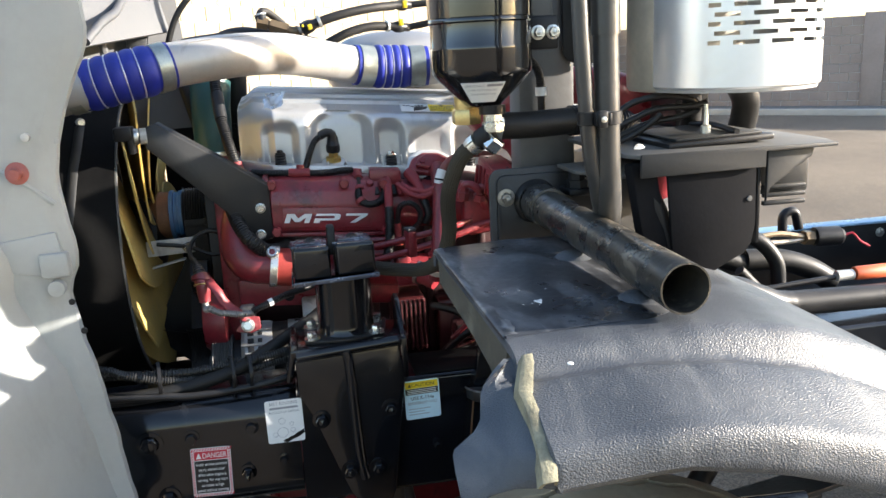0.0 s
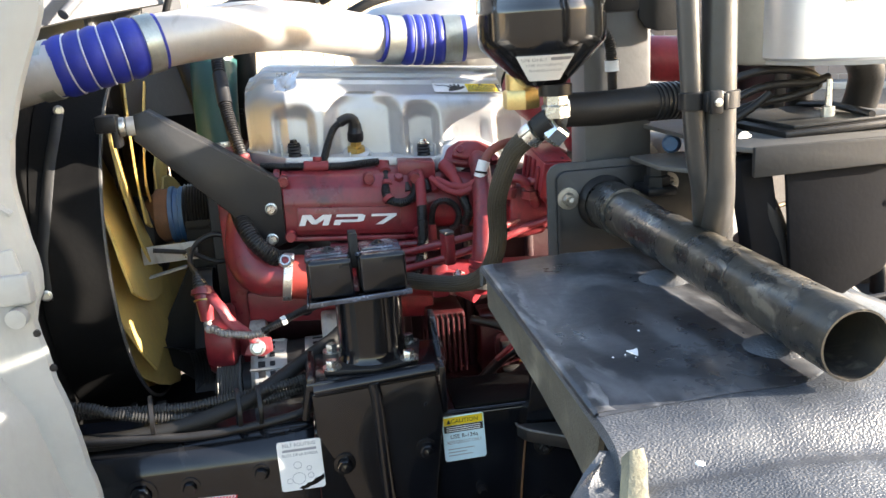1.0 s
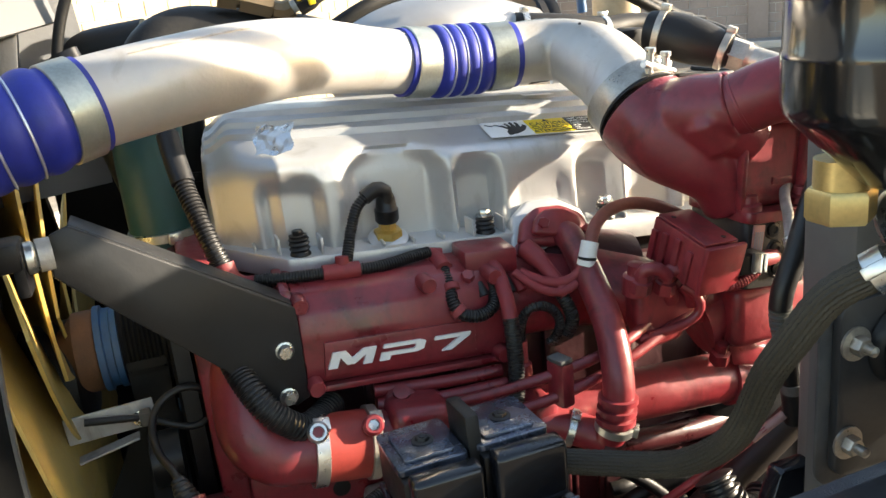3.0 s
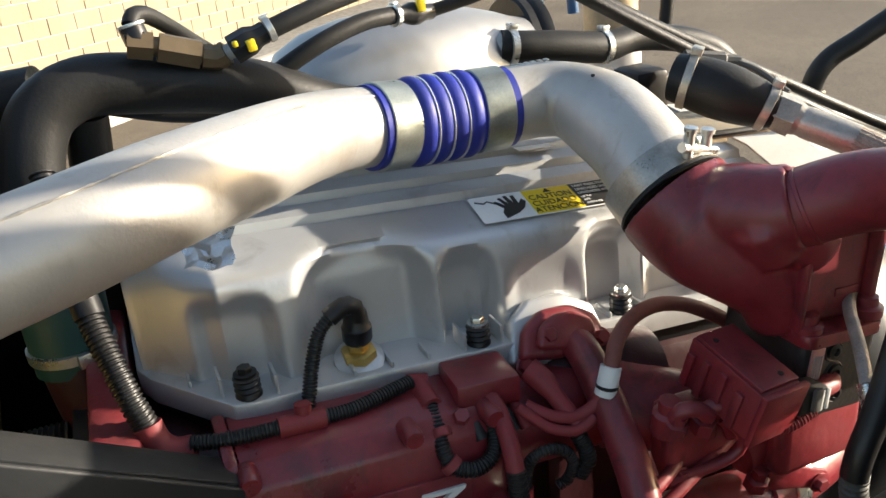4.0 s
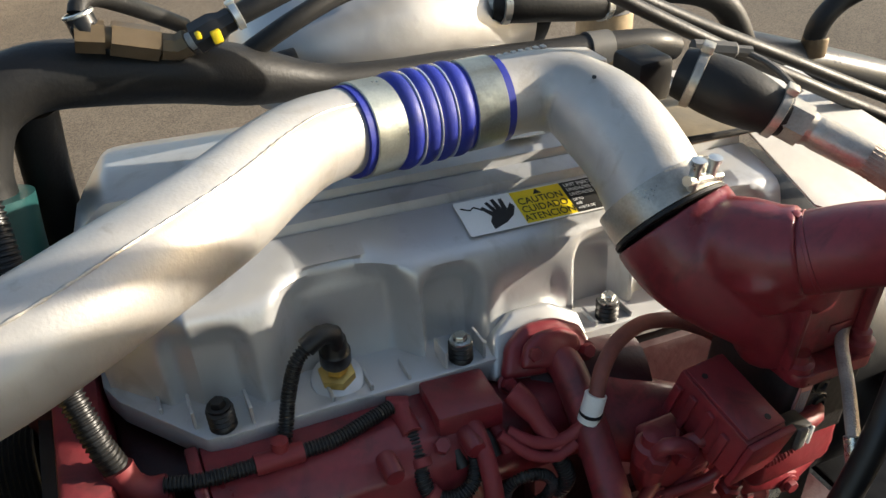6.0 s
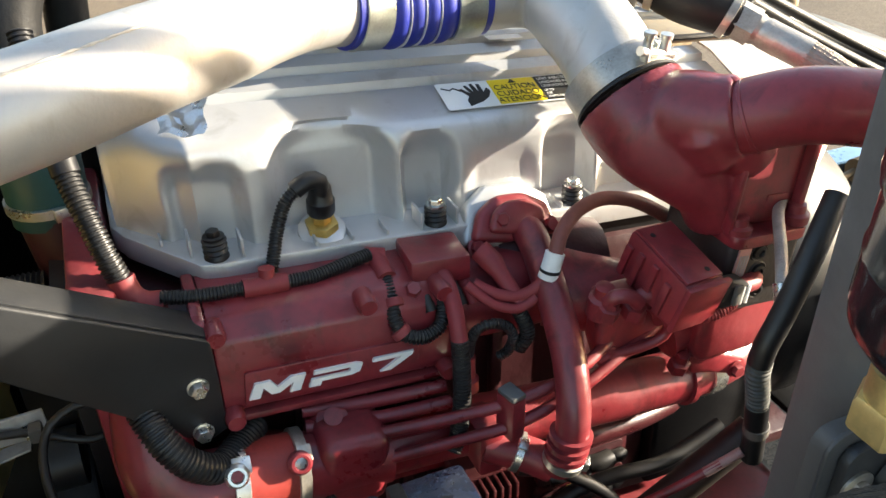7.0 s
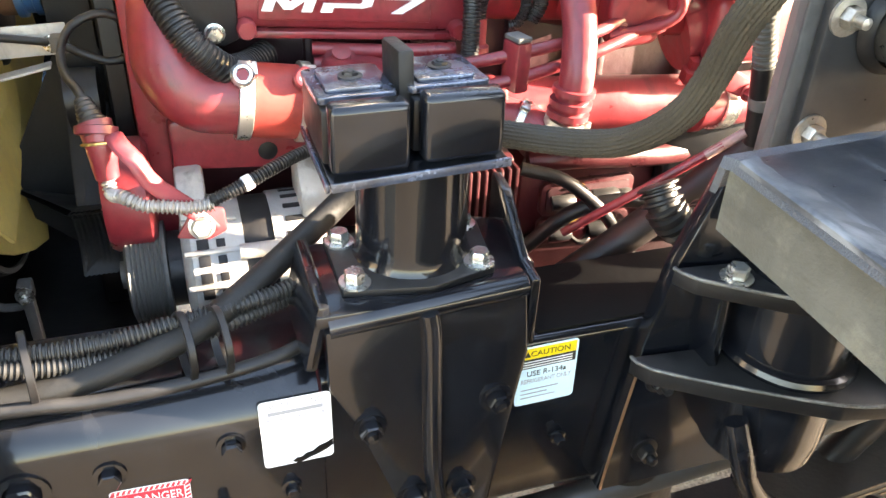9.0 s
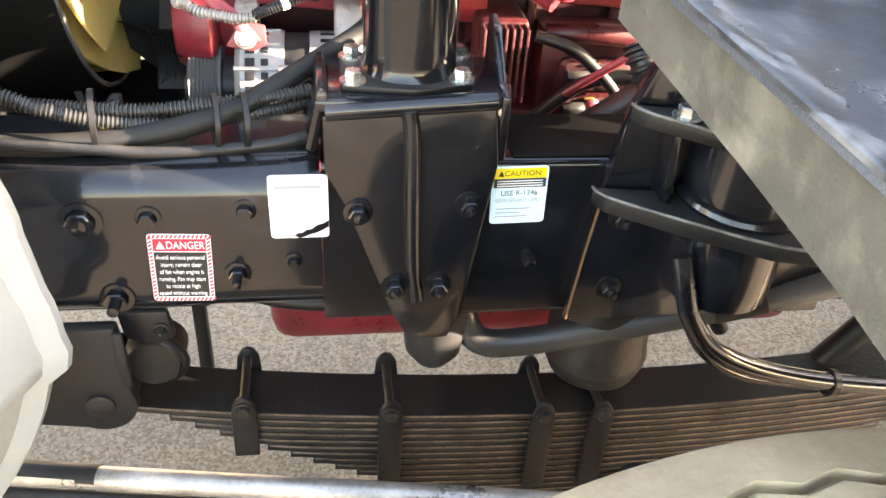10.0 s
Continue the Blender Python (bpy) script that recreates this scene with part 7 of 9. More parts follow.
part("hose", tube([(0.50, 1.715, 0.79), (0.55, 1.71, 0.71), (0.63, 1.71, 0.655), (0.74, 1.71, 0.628), (0.84, 1.71, 0.612), (1.1, 1.71, 0.59)], 0.008, 10), GLOSS, dh)
part("tie", ring((0.795, 1.703, 0.634), (1, 0, -0.2), 0.0205, 0.014, 0.003, 20), BLACK, dh)
xm = thing("cross_tube", (0.5, 1.9, 0.64), "dull grey tube crossing under the rail", "pipe")
part("tube", tube([(0.195, 1.93, 0.66), (0.205, 1.905, 0.615), (0.24, 1.89, 0.59), (0.32, 1.88, 0.60), (0.45, 1.86, 0.64), (0.62, 1.83, 0.70), (0.80, 1.80, 0.77), (1.1, 1.76, 0.86)], 0.026, 18), TUBE_G, xm)
part("rubber_sleeve", tube([(0.62, 1.83, 0.70), (0.70, 1.815, 0.733)], 0.0285, 18), RUBBER, xm, "worn rubber sleeve")
um = thing("under_member", (-0.28, 2.1, 0.5), "black crossmember and hose seen below the rail", "crossmember")
part("upright", box(-0.30, -0.275, 2.05, 2.08, 0.30, 0.66, 0.004), BLACK, um)
part("hose", tube([(-0.22, 2.02, 0.66), (-0.17, 2.01, 0.625), (-0.08, 2.0, 0.61), (0.02, 2.0, 0.615), (0.10, 2.02, 0.65)], 0.016, 12), BLACK, um)
sr = thing("strut_rods", (0.95, 2.0, 0.6), "dark slanting steel struts behind the wheel", "strut")
part("rod", tube([(0.66, 2.05, 0.68), (0.80, 2.06, 0.45)], 0.018, 10), BLACK, sr)
part("rod", tube([(0.98, 1.95, 0.44), (1.16, 1.93, 0.75)], 0.032, 12), BLACK, sr)
part("beam", box(0.86, 2.4, 1.90, 2.02, 0.66, 0.74, 0.01), BLACK, sr)
bx = thing("front_axle", (0.62, 1.9, 0.30), "black forged front axle beam under the spring", "axle")
part("beam", box(0.54, 0.70, 1.25, 3.1, 0.16, 0.275, 0.02), BLACK, bx)
dl = thing("steering_link", (-0.2, 1.8, 0.35), "bright worn steering link rod low beside the spring", "rod")
part("rod", tube([(-1.0, 1.92, 0.352), (-0.6, 1.858, 0.352), (-0.234, 1.802, 0.352), (0.172, 1.741, 0.352), (0.40, 1.705, 0.352)], 0.022, 20), mat("scuffed_grey_steel_rod", (0.48, 0.45, 0.41), 0.36, 0.6, 0.45, 12, 0.3, 90, dust=0.4, dustcol=(0.10, 0.095, 0.085)), dl)
part("sleeve", tube([(-1.0, 1.922, 0.352), (-0.6, 1.860, 0.352), (-0.46, 1.838, 0.352)], 0.0235, 20), RUBBER, dl, "worn black sleeve")
part("lower_tube", tube([(-1.0, 1.90, 0.315), (-0.6, 1.838, 0.315), (-0.2, 1.778, 0.315), (0.3, 1.70, 0.315)], 0.016, 14), BLACK, dl)

# ---- tilted hood ----
hd = thing("tilted_hood", (-0.9, 1.7, 1.2), "white painted truck hood tilted forward, seen at its rear edge", "hood")
EDGE = [(1.980, -0.372), (1.879, -0.376), (1.817, -0.372), (1.775, -0.385), (1.735, -0.410), (1.66, -0.438), (1.566, -0.464), (1.48, -0.458), (1.41, -0.450), (1.371, -0.450), (1.350, -0.462), (1.325, -0.474), (1.25, -0.464), (1.115, -0.440),
        (1.0, -0.425), (0.896, -0.414), (0.80, -0.402), (0.767, -0.398), (0.745, -0.410), (0.730, -0.434), (0.69, -0.449), (0.649, -0.461), (0.56, -0.51), (0.478, -0.559), (0.40, -0.61)]
ez = [z for z, x in EDGE][::-1]
ex = [x for z, x in EDGE][::-1]
rows = []
for k in range(61):
    z = 0.40 + 1.62 * k / 60
    x = float(np.interp(z, ez, ex)) - 0.006 + 0.0022 * math.sin(z * 61) * math.sin(z * 17)
    turn_at = float(np.interp(z, (0.87, 1.16, 1.43), (0.032, 0.052, 0.128)))
    flare = 2.4 * ease((1.47 - z) / 0.06)
    ds = (0, 0.002, 0.006, 0.026, 0.030, turn_at, turn_at + 0.004, turn_at + 0.012, turn_at + 0.03, turn_at + 0.06, turn_at + 0.10, turn_at + 0.16, turn_at + 0.30, 0.8, 1.2)
    rows.append([(x - d, 1.702 + (0.007 if k == 0 else -0.011 * min(1.0, d / 0.034)) - 0.03 * max(0.0, d - 0.05) - flare * min(0.16, max(0.0, d - turn_at)), z) for k, d in enumerate(ds)])
part("side_panel", thick(grid(rows), 0.010), WHITE, hd)
rows = []
for k in range(41):
    z = 1.40 + 0.60 * k / 40
    x = float(np.interp(z, ez, ex)) - 0.006
    rows.append([(x - 0.004, 1.708, z), (x - 0.012, 1.735, z), (x - 0.03, 1.765, z - 0.004), (x - 0.06, 1.785, z)])
part("inner_flange", thick(grid(rows), 0.006), WHITE, hd)
part("latch", join(box(-0.512, -0.458, 1.668, 1.700, 1.355, 1.405, 0.006), lathe([(0.016, 0), (0.016, 0.02), (0, 0.022)], (-0.485, 1.68, 1.335), OUT, 14)), WHITE, hd)
part("fold_strip", plate([(-0.70, 1.418), (-0.476, 1.446), (-0.462, 1.362), (-0.470, 1.350), (-0.70, 1.395)], "y", 1.676, 1.690, 0.004), WHITE, hd, "folded strip by the latch")
part("stiffener", tube([(-0.60, 1.682, 1.60), (-0.52, 1.684, 1.545), (-0.47, 1.688, 1.50)], 0.006, 8), WHITE, hd)
part("stiffener", tube([(-0.47, 1.687, 1.96), (-0.440, 1.688, 1.80), (-0.455, 1.688, 1.70), (-0.49, 1.688, 1.60)], 0.005, 8), WHITE, hd)
part("stop_pin", lathe([(0.008, 0), (0.008, 0.02), (0, 0.022)], (-0.50, 1.69, 1.632), OUT, 12), ALU_R, hd)
for x, z, mm in ((-0.470, 1.298, BLACK), (-0.392, 1.845, GREY), (-0.47, 1.44, WHITE), (-0.452, 1.62, WHITE), (-0.455, 1.235, BLACK), (-0.50, 1.19, GREY), (-0.482, 1.443, BLACK)):
    part("rivet", lathe([(0.007, 0), (0.006, 0.003), (0, 0.004)], (x, 1.695, z), OUT, 14), mm, hd)
pn = part("peg", lathe([(0.018, 0), (0.022, 0.006), (0.012, 0.010), (0.010, 0.028), (0, 0.029)], (-0.525, 1.68, 1.565), OUT, 18), mat("pink_rubber_peg", (0.28, 0.08, 0.065), 0.6), hd, "faded red rubber peg")
part("underside", thick(grid([[(-0.72, 1.95, 1.72), (-0.62, 2.15, 1.775), (-0.50, 2.38, 1.815), (-0.335, 2.62, 1.850)], [(-0.78, 1.95, 1.85), (-0.68, 2.15, 1.90), (-0.55, 2.38, 1.92), (-0.36, 2.64, 1.95)],
                              [(-0.95, 1.95, 2.05), (-0.85, 2.15, 2.10), (-0.70, 2.38, 2.12), (-0.48, 2.68, 2.15)], [(-1.25, 1.95, 2.25), (-1.15, 2.15, 2.3), (-1.05, 2.38, 2.32), (-0.95, 2.7, 2.33)]]), 0.012), GREYW, hd, "grey unpainted hood underside")
part("inner_panel", thick(grid([[(-0.86, 2.32, 1.56), (-0.60, 2.56, 1.56), (-0.315, 2.70, 1.56)], [(-0.88, 2.32, 1.75), (-0.61, 2.57, 1.76), (-0.310, 2.70, 1.80)], [(-0.92, 2.34, 2.10), (-0.66, 2.58, 2.12), (-0.335, 2.70, 2.14)]]), 0.010), GREYW, hd, "grey ribbed inner panel of the hood")
for q_ in (0.25, 0.62):
    part("panel_rib", tube([(-0.84 + 0.55 * q_, 2.31 + 0.35 * q_, 1.60), (-0.85 + 0.55 * q_, 2.31 + 0.35 * q_, 1.80), (-0.88 + 0.54 * q_, 2.33 + 0.33 * q_, 2.08)], 0.012, 8), GREYW, hd)
part("brace", turned(box(-0.455, -0.395, 2.60, 2.625, 1.70, 2.12, 0.008), (-0.42, 2.61, 1.85), 0, 10), GREYW, hd)
part("brace", tube([(-0.60, 2.13, 1.775), (-0.56, 2.25, 1.85), (-0.54, 2.35, 1.95)], 0.018, 12), GREYW, hd)
part("rib", tube([(-0.50, 2.28, 1.82), (-0.47, 2.36, 1.87), (-0.45, 2.45, 1.90), (-0.44, 2.55, 1.95)], 0.012, 10), GREYW, hd)
part("seal", tube([(-0.355, 2.60, 1.72), (-0.345, 2.60, 1.80), (-0.315, 2.60, 1.88), (-0.27, 2.60, 1.94), (-0.20, 2.60, 2.0)], 0.009, 10), RUBBER, hd, "black rubber seal cord")

# ---- canister on the column ----
cn = thing("fluid_canister", (0.372, 1.60, 1.64), "black fluid reservoir canister with conical bottom and label", "canister")
CA = (0.372, 1.600, 0)
GLOSS_C = mat("black_gloss_reservoir", (0.0075, 0.0075, 0.008), 0.16, 0, 0.3, 8, 0.06, 40, dust=0.08, dustcol=(0.05, 0.045, 0.04), coat=0.6, rvar=0.06)
part("body", lathe([(0.030, 1.642), (0.036, 1.646), (0.092, 1.700), (0.0975, 1.708), (0.099, 1.718), (0.099, 1.752), (0.0995, 1.757), (0.098, 1.760), (0.098, 1.800), (0.1005, 1.803), (0.1005, 1.808), (0.0985, 1.811), (0.0985, 2.10)], CA, (0, 0, 1), 64), GLOSS_C, cn)
part("strap", ring((0.372, 1.600, 1.835), (0, 0, 1), 0.099, 0.05, 0.003, 64), GLOSS_C, cn)
part("bracket", box(0.455, 0.52, 1.60, 1.77, 1.76, 1.88, 0.008), GREY, cn)
part("ear", box(0.468, 0.525, 1.582, 1.600, 1.745, 1.81, 0.006), BLACK, cn)
for x in (0.482, 0.512):
    bolt(cn, (x, 1.582, 1.778), OUT, 0.010, 0.010, ZINC, 1.4, 0.004)
part("outlet_hex", lathe([(0.026, 1.628), (0.026, 1.645)], (0.385, 1.578, 0), (0, 0, 1), 20), BLACK, cn)
part("swivel", lathe([(0.0225, 1.594), (0.0225, 1.612), (0.019, 1.614), (0.019, 1.628)], (0.385, 1.578, 0), (0, 0, 1), 6), ZINC, cn, "zinc hex swivel fitting")
part("elbow_fitting", lathe([(0.020, 0), (0.024, 0.004), (0.024, 0.024), (0.018, 0.03), (0, 0.03)], (0.392, 1.574, 1.582), (-0.55, 0.25, -0.6), 6, caps=False), ZINC, cn)
part("outlet_brass", join(lathe([(0.028, 1.606), (0.0305, 1.610), (0.0305, 1.632), (0.028, 1.636)], (0.346, 1.640, 0), (0, 0, 1), 6), lathe([(0.024, 1.634), (0.024, 1.662)], (0.346, 1.640, 0), (0, 0, 1), 24)), mat("yellow_passivated_zinc", (0.60, 0.45, 0.19), 0.40, 0.75, 0.25, 20), cn, "large dull yellow hex fitting")
# label wrapped on the cone
rows = []
for i in range(4):
    h = 1.654 + (1.692 - 1.654) * i / 3
    r = 0.036 + (h - 1.646) / 0.054 * 0.056 + 0.0012
    rows.append([(CA[0] + r * math.cos(a), CA[1] + r * math.sin(a), h - 0.0008) for a in (radians(-132 + 60 * k / 16) for k in range(17))])
lb = part("label", thick(grid(rows), 0.0006), LAB_W, cn, "cream fluid label with faint print")
def cone_text(body, size, mid, h, stretch=1.0):
    """Lettering bent round the canister's cone at height h."""
    bm = lettering_mesh(body, size)
    for q in bm.verts:
        z = h + q.co.y * 0.62
        r = 0.036 + (z - 1.646) / 0.054 * 0.056 + 0.0022
        a = radians(mid) + q.co.x * stretch / r
        q.co = V((CA[0] + r * math.cos(a), CA[1] + r * math.sin(a), z - 0.0008))
    return part("lettering", bm, LAB_G, lb, smooth=False)


cone_text("USE ONLY", 0.0100, -114, 1.6835, 0.85)
cone_text("TYPE AUTOMATIC", 0.0092, -103, 1.6755, 0.75)
cone_text("TRANSMISSION FLUID", 0.0092, -102, 1.6675, 0.56)
bm = grid([[(CA[0] + q * math.cos(radians(-97 + 20 * k / 8)), CA[1] + q * math.sin(radians(-97 + 20 * k / 8)), hh) for k in range(9)] for q, hh in ((0.0850, 1.6835), (0.0905, 1.6880))])
part("print_bar", bm, LAB_G, lb, smooth=False)
hp = thing("suction_hose", (0.5, 1.65, 1.6), "thick black hose leaving the canister, with ribbed end", "hose")
part("hose", tube([(0.405, 1.620, 1.600), (0.47, 1.622, 1.598), (0.56, 1.63, 1.600), (0.615, 1.645, 1.600)], 0.0275, 24), RUBBER, hp)
part("ribbed_end", ribbed([(0.560, 1.632, 1.600), (0.62, 1.645, 1.598), (0.675, 1.665, 1.588), (0.715, 1.695, 1.570), (0.742, 1.73, 1.540), (0.752, 1.745, 1.50), (0.752, 1.75, 1.45)], 0.0290, 0.009, 0.0024, 20), PLAST, hp)
part("blue_plug", lathe([(0.014, 0), (0.016, 0.004), (0.016, 0.02), (0.012, 0.026), (0, 0.027)], (0.640, 1.72, 1.515), (-0.5, -0.8, 0.1), 16), BLUEP, hp, "blue plastic plug")
clamp(hp, (0.402, 1.620, 1.600), (1, 0, 0), 0.028, 0.014, ZINC, (0, -1, 0.3))
sc = thing("small_lead", (0.52, 1.72, 1.7), "thin black lead with a white band beside the column", "lead")
part("lead", ribbed([(0.475, 1.70, 1.745), (0.50, 1.705, 1.725), (0.520, 1.71, 1.70), (0.526, 1.715, 1.665)], 0.009), PLAST, sc)
part("band", tube([(0.526, 1.715, 1.668), (0.527, 1.716, 1.650)], 0.012, 14), TAPE, sc)
part("tail", tube([(0.527, 1.716, 1.650), (0.529, 1.72, 1.615), (0.54, 1.74, 1.58)], 0.0085, 10), PLAST, sc)

# ---- pair of upright tubes ----
ut = thing("upright_tubes", (0.53, 1.33, 1.5), "pair of dark grey painted upright tubes strapped together", "tube")
part("thin_tube", tube([(0.452, 1.290, 2.10), (0.464, 1.293, 1.80), (0.476, 1.298, 1.64), (0.486, 1.303, 1.56), (0.496, 1.310, 1.525), (0.510, 1.335, 1.488), (0.528, 1.37, 1.455), (0.540, 1.42, 1.41)], 0.0135, 16), TUBE_G, ut)
part("thick_tube", tube([(0.508, 1.300, 2.10), (0.510, 1.300, 1.80), (0.512, 1.300, 1.64), (0.514, 1.302, 1.55), (0.518, 1.308, 1.515), (0.530, 1.335, 1.475), (0.545, 1.375, 1.445), (0.558, 1.42, 1.41)], 0.021, 20), TUBE_G, ut)
part("joint_sleeve", tube([(0.5095, 1.300, 1.86), (0.510, 1.300, 1.765)], 0.0235, 20), TUBE_G, ut)
part("strap", join(ring((0.477, 1.297, 1.632), (0, 0, 1), 0.0145, 0.022, 0.003, 20), ring((0.512, 1.300, 1.632), (0, 0, 1), 0.022, 0.022, 0.003, 24), box(0.481, 0.506, 1.268, 1.282, 1.620, 1.644, 0.003)), BLACK, ut, "black clip strap")
part("clip_head", join(box(0.483, 0.499, 1.260, 1.270, 1.618, 1.646, 0.003), box(0.500, 0.5065, 1.262, 1.270, 1.622, 1.642, 0.002)), PLAST, ut)
part("clip_screw", lathe([(0.005, 0), (0.005, 0.003), (0, 0.004)], (0.491, 1.260, 1.632), OUT, 10), ZINC, ut)

# ---- perforated guard over the air cleaner ----
gd = thing("perforated_guard", (0.8, 1.62, 1.8), "polished aluminium cylindrical guard with rows of slots", "guard")
GC, GR = V((0.849, 1.500, 0)), 0.157
SEG = 180
zs = [1.660, 1.664, 1.700] + [1.738 + 0.0162 * i + d for i in range(12) for d in (0.0, 0.0076)] + [2.02, 2.75]
bm = bmesh.new()
ringsv = []
for z in zs:
    rr = GR - (0.004 if z < 1.662 else 0)
    ringsv.append([bm.verts.new((GC.x + rr * math.cos(2 * math.pi * k / SEG), GC.y + rr * math.sin(2 * math.pi * k / SEG), z)) for k in range(SEG)])
for i, (a, b) in enumerate(zip(ringsv, ringsv[1:])):
    hole_row = i >= 3 and (i - 3) % 2 == 0 and i < len(zs) - 2
    row = (i - 3) // 2
    for k in range(SEG):
        ph_ = (k + (6 if row % 2 else 0)) % 12
        if hole_row and ph_ < 8 and 112 <= k <= 174:
            continue
        bm.faces.new((a[k], a[(k + 1) % SEG], b[(k + 1) % SEG], b[k]))
part("guard_sheet", thick(bm, 0.002), POLISH, gd)
part("inner_drum", lathe([(0.085, 1.650), (0.109, 1.654), (0.115, 1.662), (0.115, 2.75)], (0.790, 1.585, 0), (0, 0, 1), 48), mat("pale_champagne_drum", (0.46, 0.43, 0.36), 0.42, 0.4, 0.2, 8, dust=0.2), gd, "pale champagne inner drum")
part("rim", lathe([(GR - 0.03, 1.656), (GR - 0.006, 1.654), (GR - 0.004, 1.660)], GC, (0, 0, 1), 72, caps=False), ALU_R, gd)
ob_ = thing("outlet_bends", (0.95, 1.75, 1.55), "two dark rubber bends below the guard", "pipe")
part("bend", tube([(0.93, 1.66, 1.668), (0.965, 1.68, 1.650), (0.995, 1.70, 1.615), (1.004, 1.72, 1.575), (1.004, 1.73, 1.552)], 0.030, 20), RUBBER, ob_)
part("bend", tube([(0.80, 1.62, 1.665), (0.835, 1.65, 1.645), (0.855, 1.68, 1.60), (0.86, 1.70, 1.54), (0.86, 1.72, 1.48)], 0.022, 18), RUBBER, ob_)
wi = thing("wire_bundle", (0.75, 1.55, 1.6), "tangle of black wires below the guard", "wiring")
for pts in ([(0.61, 1.55, 1.60), (0.66, 1.54, 1.635), (0.72, 1.53, 1.645), (0.78, 1.53, 1.635), (0.80, 1.54, 1.615), (0.76, 1.55, 1.60), (0.70, 1.56, 1.59), (0.62, 1.58, 1.555)],
            [(0.60, 1.56, 1.575), (0.66, 1.55, 1.600), (0.71, 1.54, 1.62), (0.78, 1.53, 1.622), (0.81, 1.53, 1.628)],
            [(0.62, 1.57, 1.55), (0.66, 1.56, 1.565), (0.70, 1.55, 1.59), (0.72, 1.54, 1.61)]):
    part("wire", tube(pts, 0.0065, 10), PLAST, wi)
part("eyelet", lathe([(0.013, 0), (0.013, 0.005), (0, 0.006)], (0.655, 1.50, 1.545), (0.2, -0.9, 0.4), 16), ZINC, wi)

# ---- tray with battery box ----
tr = thing("equipment_tray", (0.85, 1.5, 1.45), "dark grey steel equipment tray on a rounded side plate", "tray")
MATT = mat("matt_black_plate", (0.010, 0.010, 0.011), 0.85, 0, 0.3, 8, 0.15, 130, dust=0.15, dustcol=(0.03, 0.029, 0.027), spec=0.05)
# the tongue at the back is added to carry the sun-blocking box
part("shelf", plate([(0.600, 1.440), (0.618, 1.402), (1.010, 1.402), (1.03, 1.46), (1.03, 1.80), (0.972, 1.80), (0.972, 2.00), (0.86, 2.00), (0.86, 1.80), (0.60, 1.80)], "z", 1.541, 1.549, 0.002), GREY, tr)
part("end_gusset", plate([(0.872, 1.540), (0.968, 1.540), (0.965, 1.525), (0.880, 1.470), (0.872, 1.44)], "y", 1.404, 1.412, 0.002), GREY_D, tr)
part("lip", plate([(0.614, 1.5515), (1.010, 1.5495), (1.010, 1.542), (0.862, 1.541), (0.862, 1.512), (0.614, 1.508)], "y", 1.392, 1.400, 0.002), GREY_D, tr)
part("side_plate", plate([(0.668, 1.54), (0.850, 1.54), (0.852, 1.40), (0.845, 1.365), (0.83, 1.345), (0.80, 1.332), (0.76, 1.310), (0.72, 1.29), (0.69, 1.29)], "y", 1.405, 1.413, 0.002), MATT, tr)
part("slack_hose", tube([(0.628, 1.46, 1.52), (0.640, 1.445, 1.485), (0.658, 1.44, 1.451), (0.682, 1.44, 1.395), (0.705, 1.44, 1.335), (0.73, 1.46, 1.27)], 0.021, 16), RUBBER, tr, "black rubber hose behind the plate")
part("rivet", lathe([(0.006, 0), (0.005, 0.002), (0, 0.0025)], (0.838, 1.405, 1.452), OUT, 10), GREY, tr)
part("leg", turned(box(0.632, 0.682, 1.42, 1.46, 1.20, 1.535, 0.006), (0.655, 1.44, 1.38), 0, -10), MATT, tr)
part("gusset", plate([(1.42, 1.535), (1.75, 1.535), (1.75, 1.45), (1.42, 1.36)], "x", 0.862, 0.870, 0.002), BLACK, tr)
bb = thing("battery_box", (0.97, 1.6, 1.48), "dark grey ribbed battery box under the tray edge", "box")
part("case", box(0.892, 0.998, 1.46, 1.78, 1.445, 1.538, 0.008), GREY_D, bb)
for k in range(3):
    part("rib", box(0.894, 0.985, 1.448, 1.459, 1.425 + 0.016 * k, 1.434 + 0.016 * k, 0.003), GREY_D, bb)
md = thing("control_module", (0.82, 1.58, 1.53), "flat black control module on the tray", "module")
part("case", turned(box(0.70, 0.92, 1.46, 1.70, 1.550, 1.562, 0.004), (0.8, 1.58, 1.53), 0, -2), BLACK, md)
part("lid", turned(box(0.72, 0.90, 1.47, 1.68, 1.5625, 1.568, 0.002), (0.8, 1.58, 1.53), 0, -2), GREY_D, md)
part("stud", lathe([(0.010, 0), (0.010, 0.018), (0.005, 0.02), (0.004, 0.06)], (0.805, 1.52, 1.565), (0, 0, 1), 12), ZINC, md)
part("strap", tube([(0.845, 1.47, 1.572), (0.85, 1.58, 1.578), (0.85, 1.68, 1.572)], 0.006, 8), BLACK, md)
# added hidden box, sized to keep low sun off coolant elbow and arm
rl = thing("sun_blocker_box", (0.92, 1.9, 1.55), "black box added out of sight on the tray to block the sun", "box")
part("case", box(0.880, 0.965, 1.805, 1.990, 1.5495, 1.775, 0.008), PLAST, rl)
part("lid", box(0.876, 0.969, 1.801, 1.994, 1.7755, 1.830, 0.012), PLAST, rl)
cb = thing("cab_floor_bracket", (0.58, 1.62, 1.5), "thin grey bracket shelf behind the tubes", "bracket")
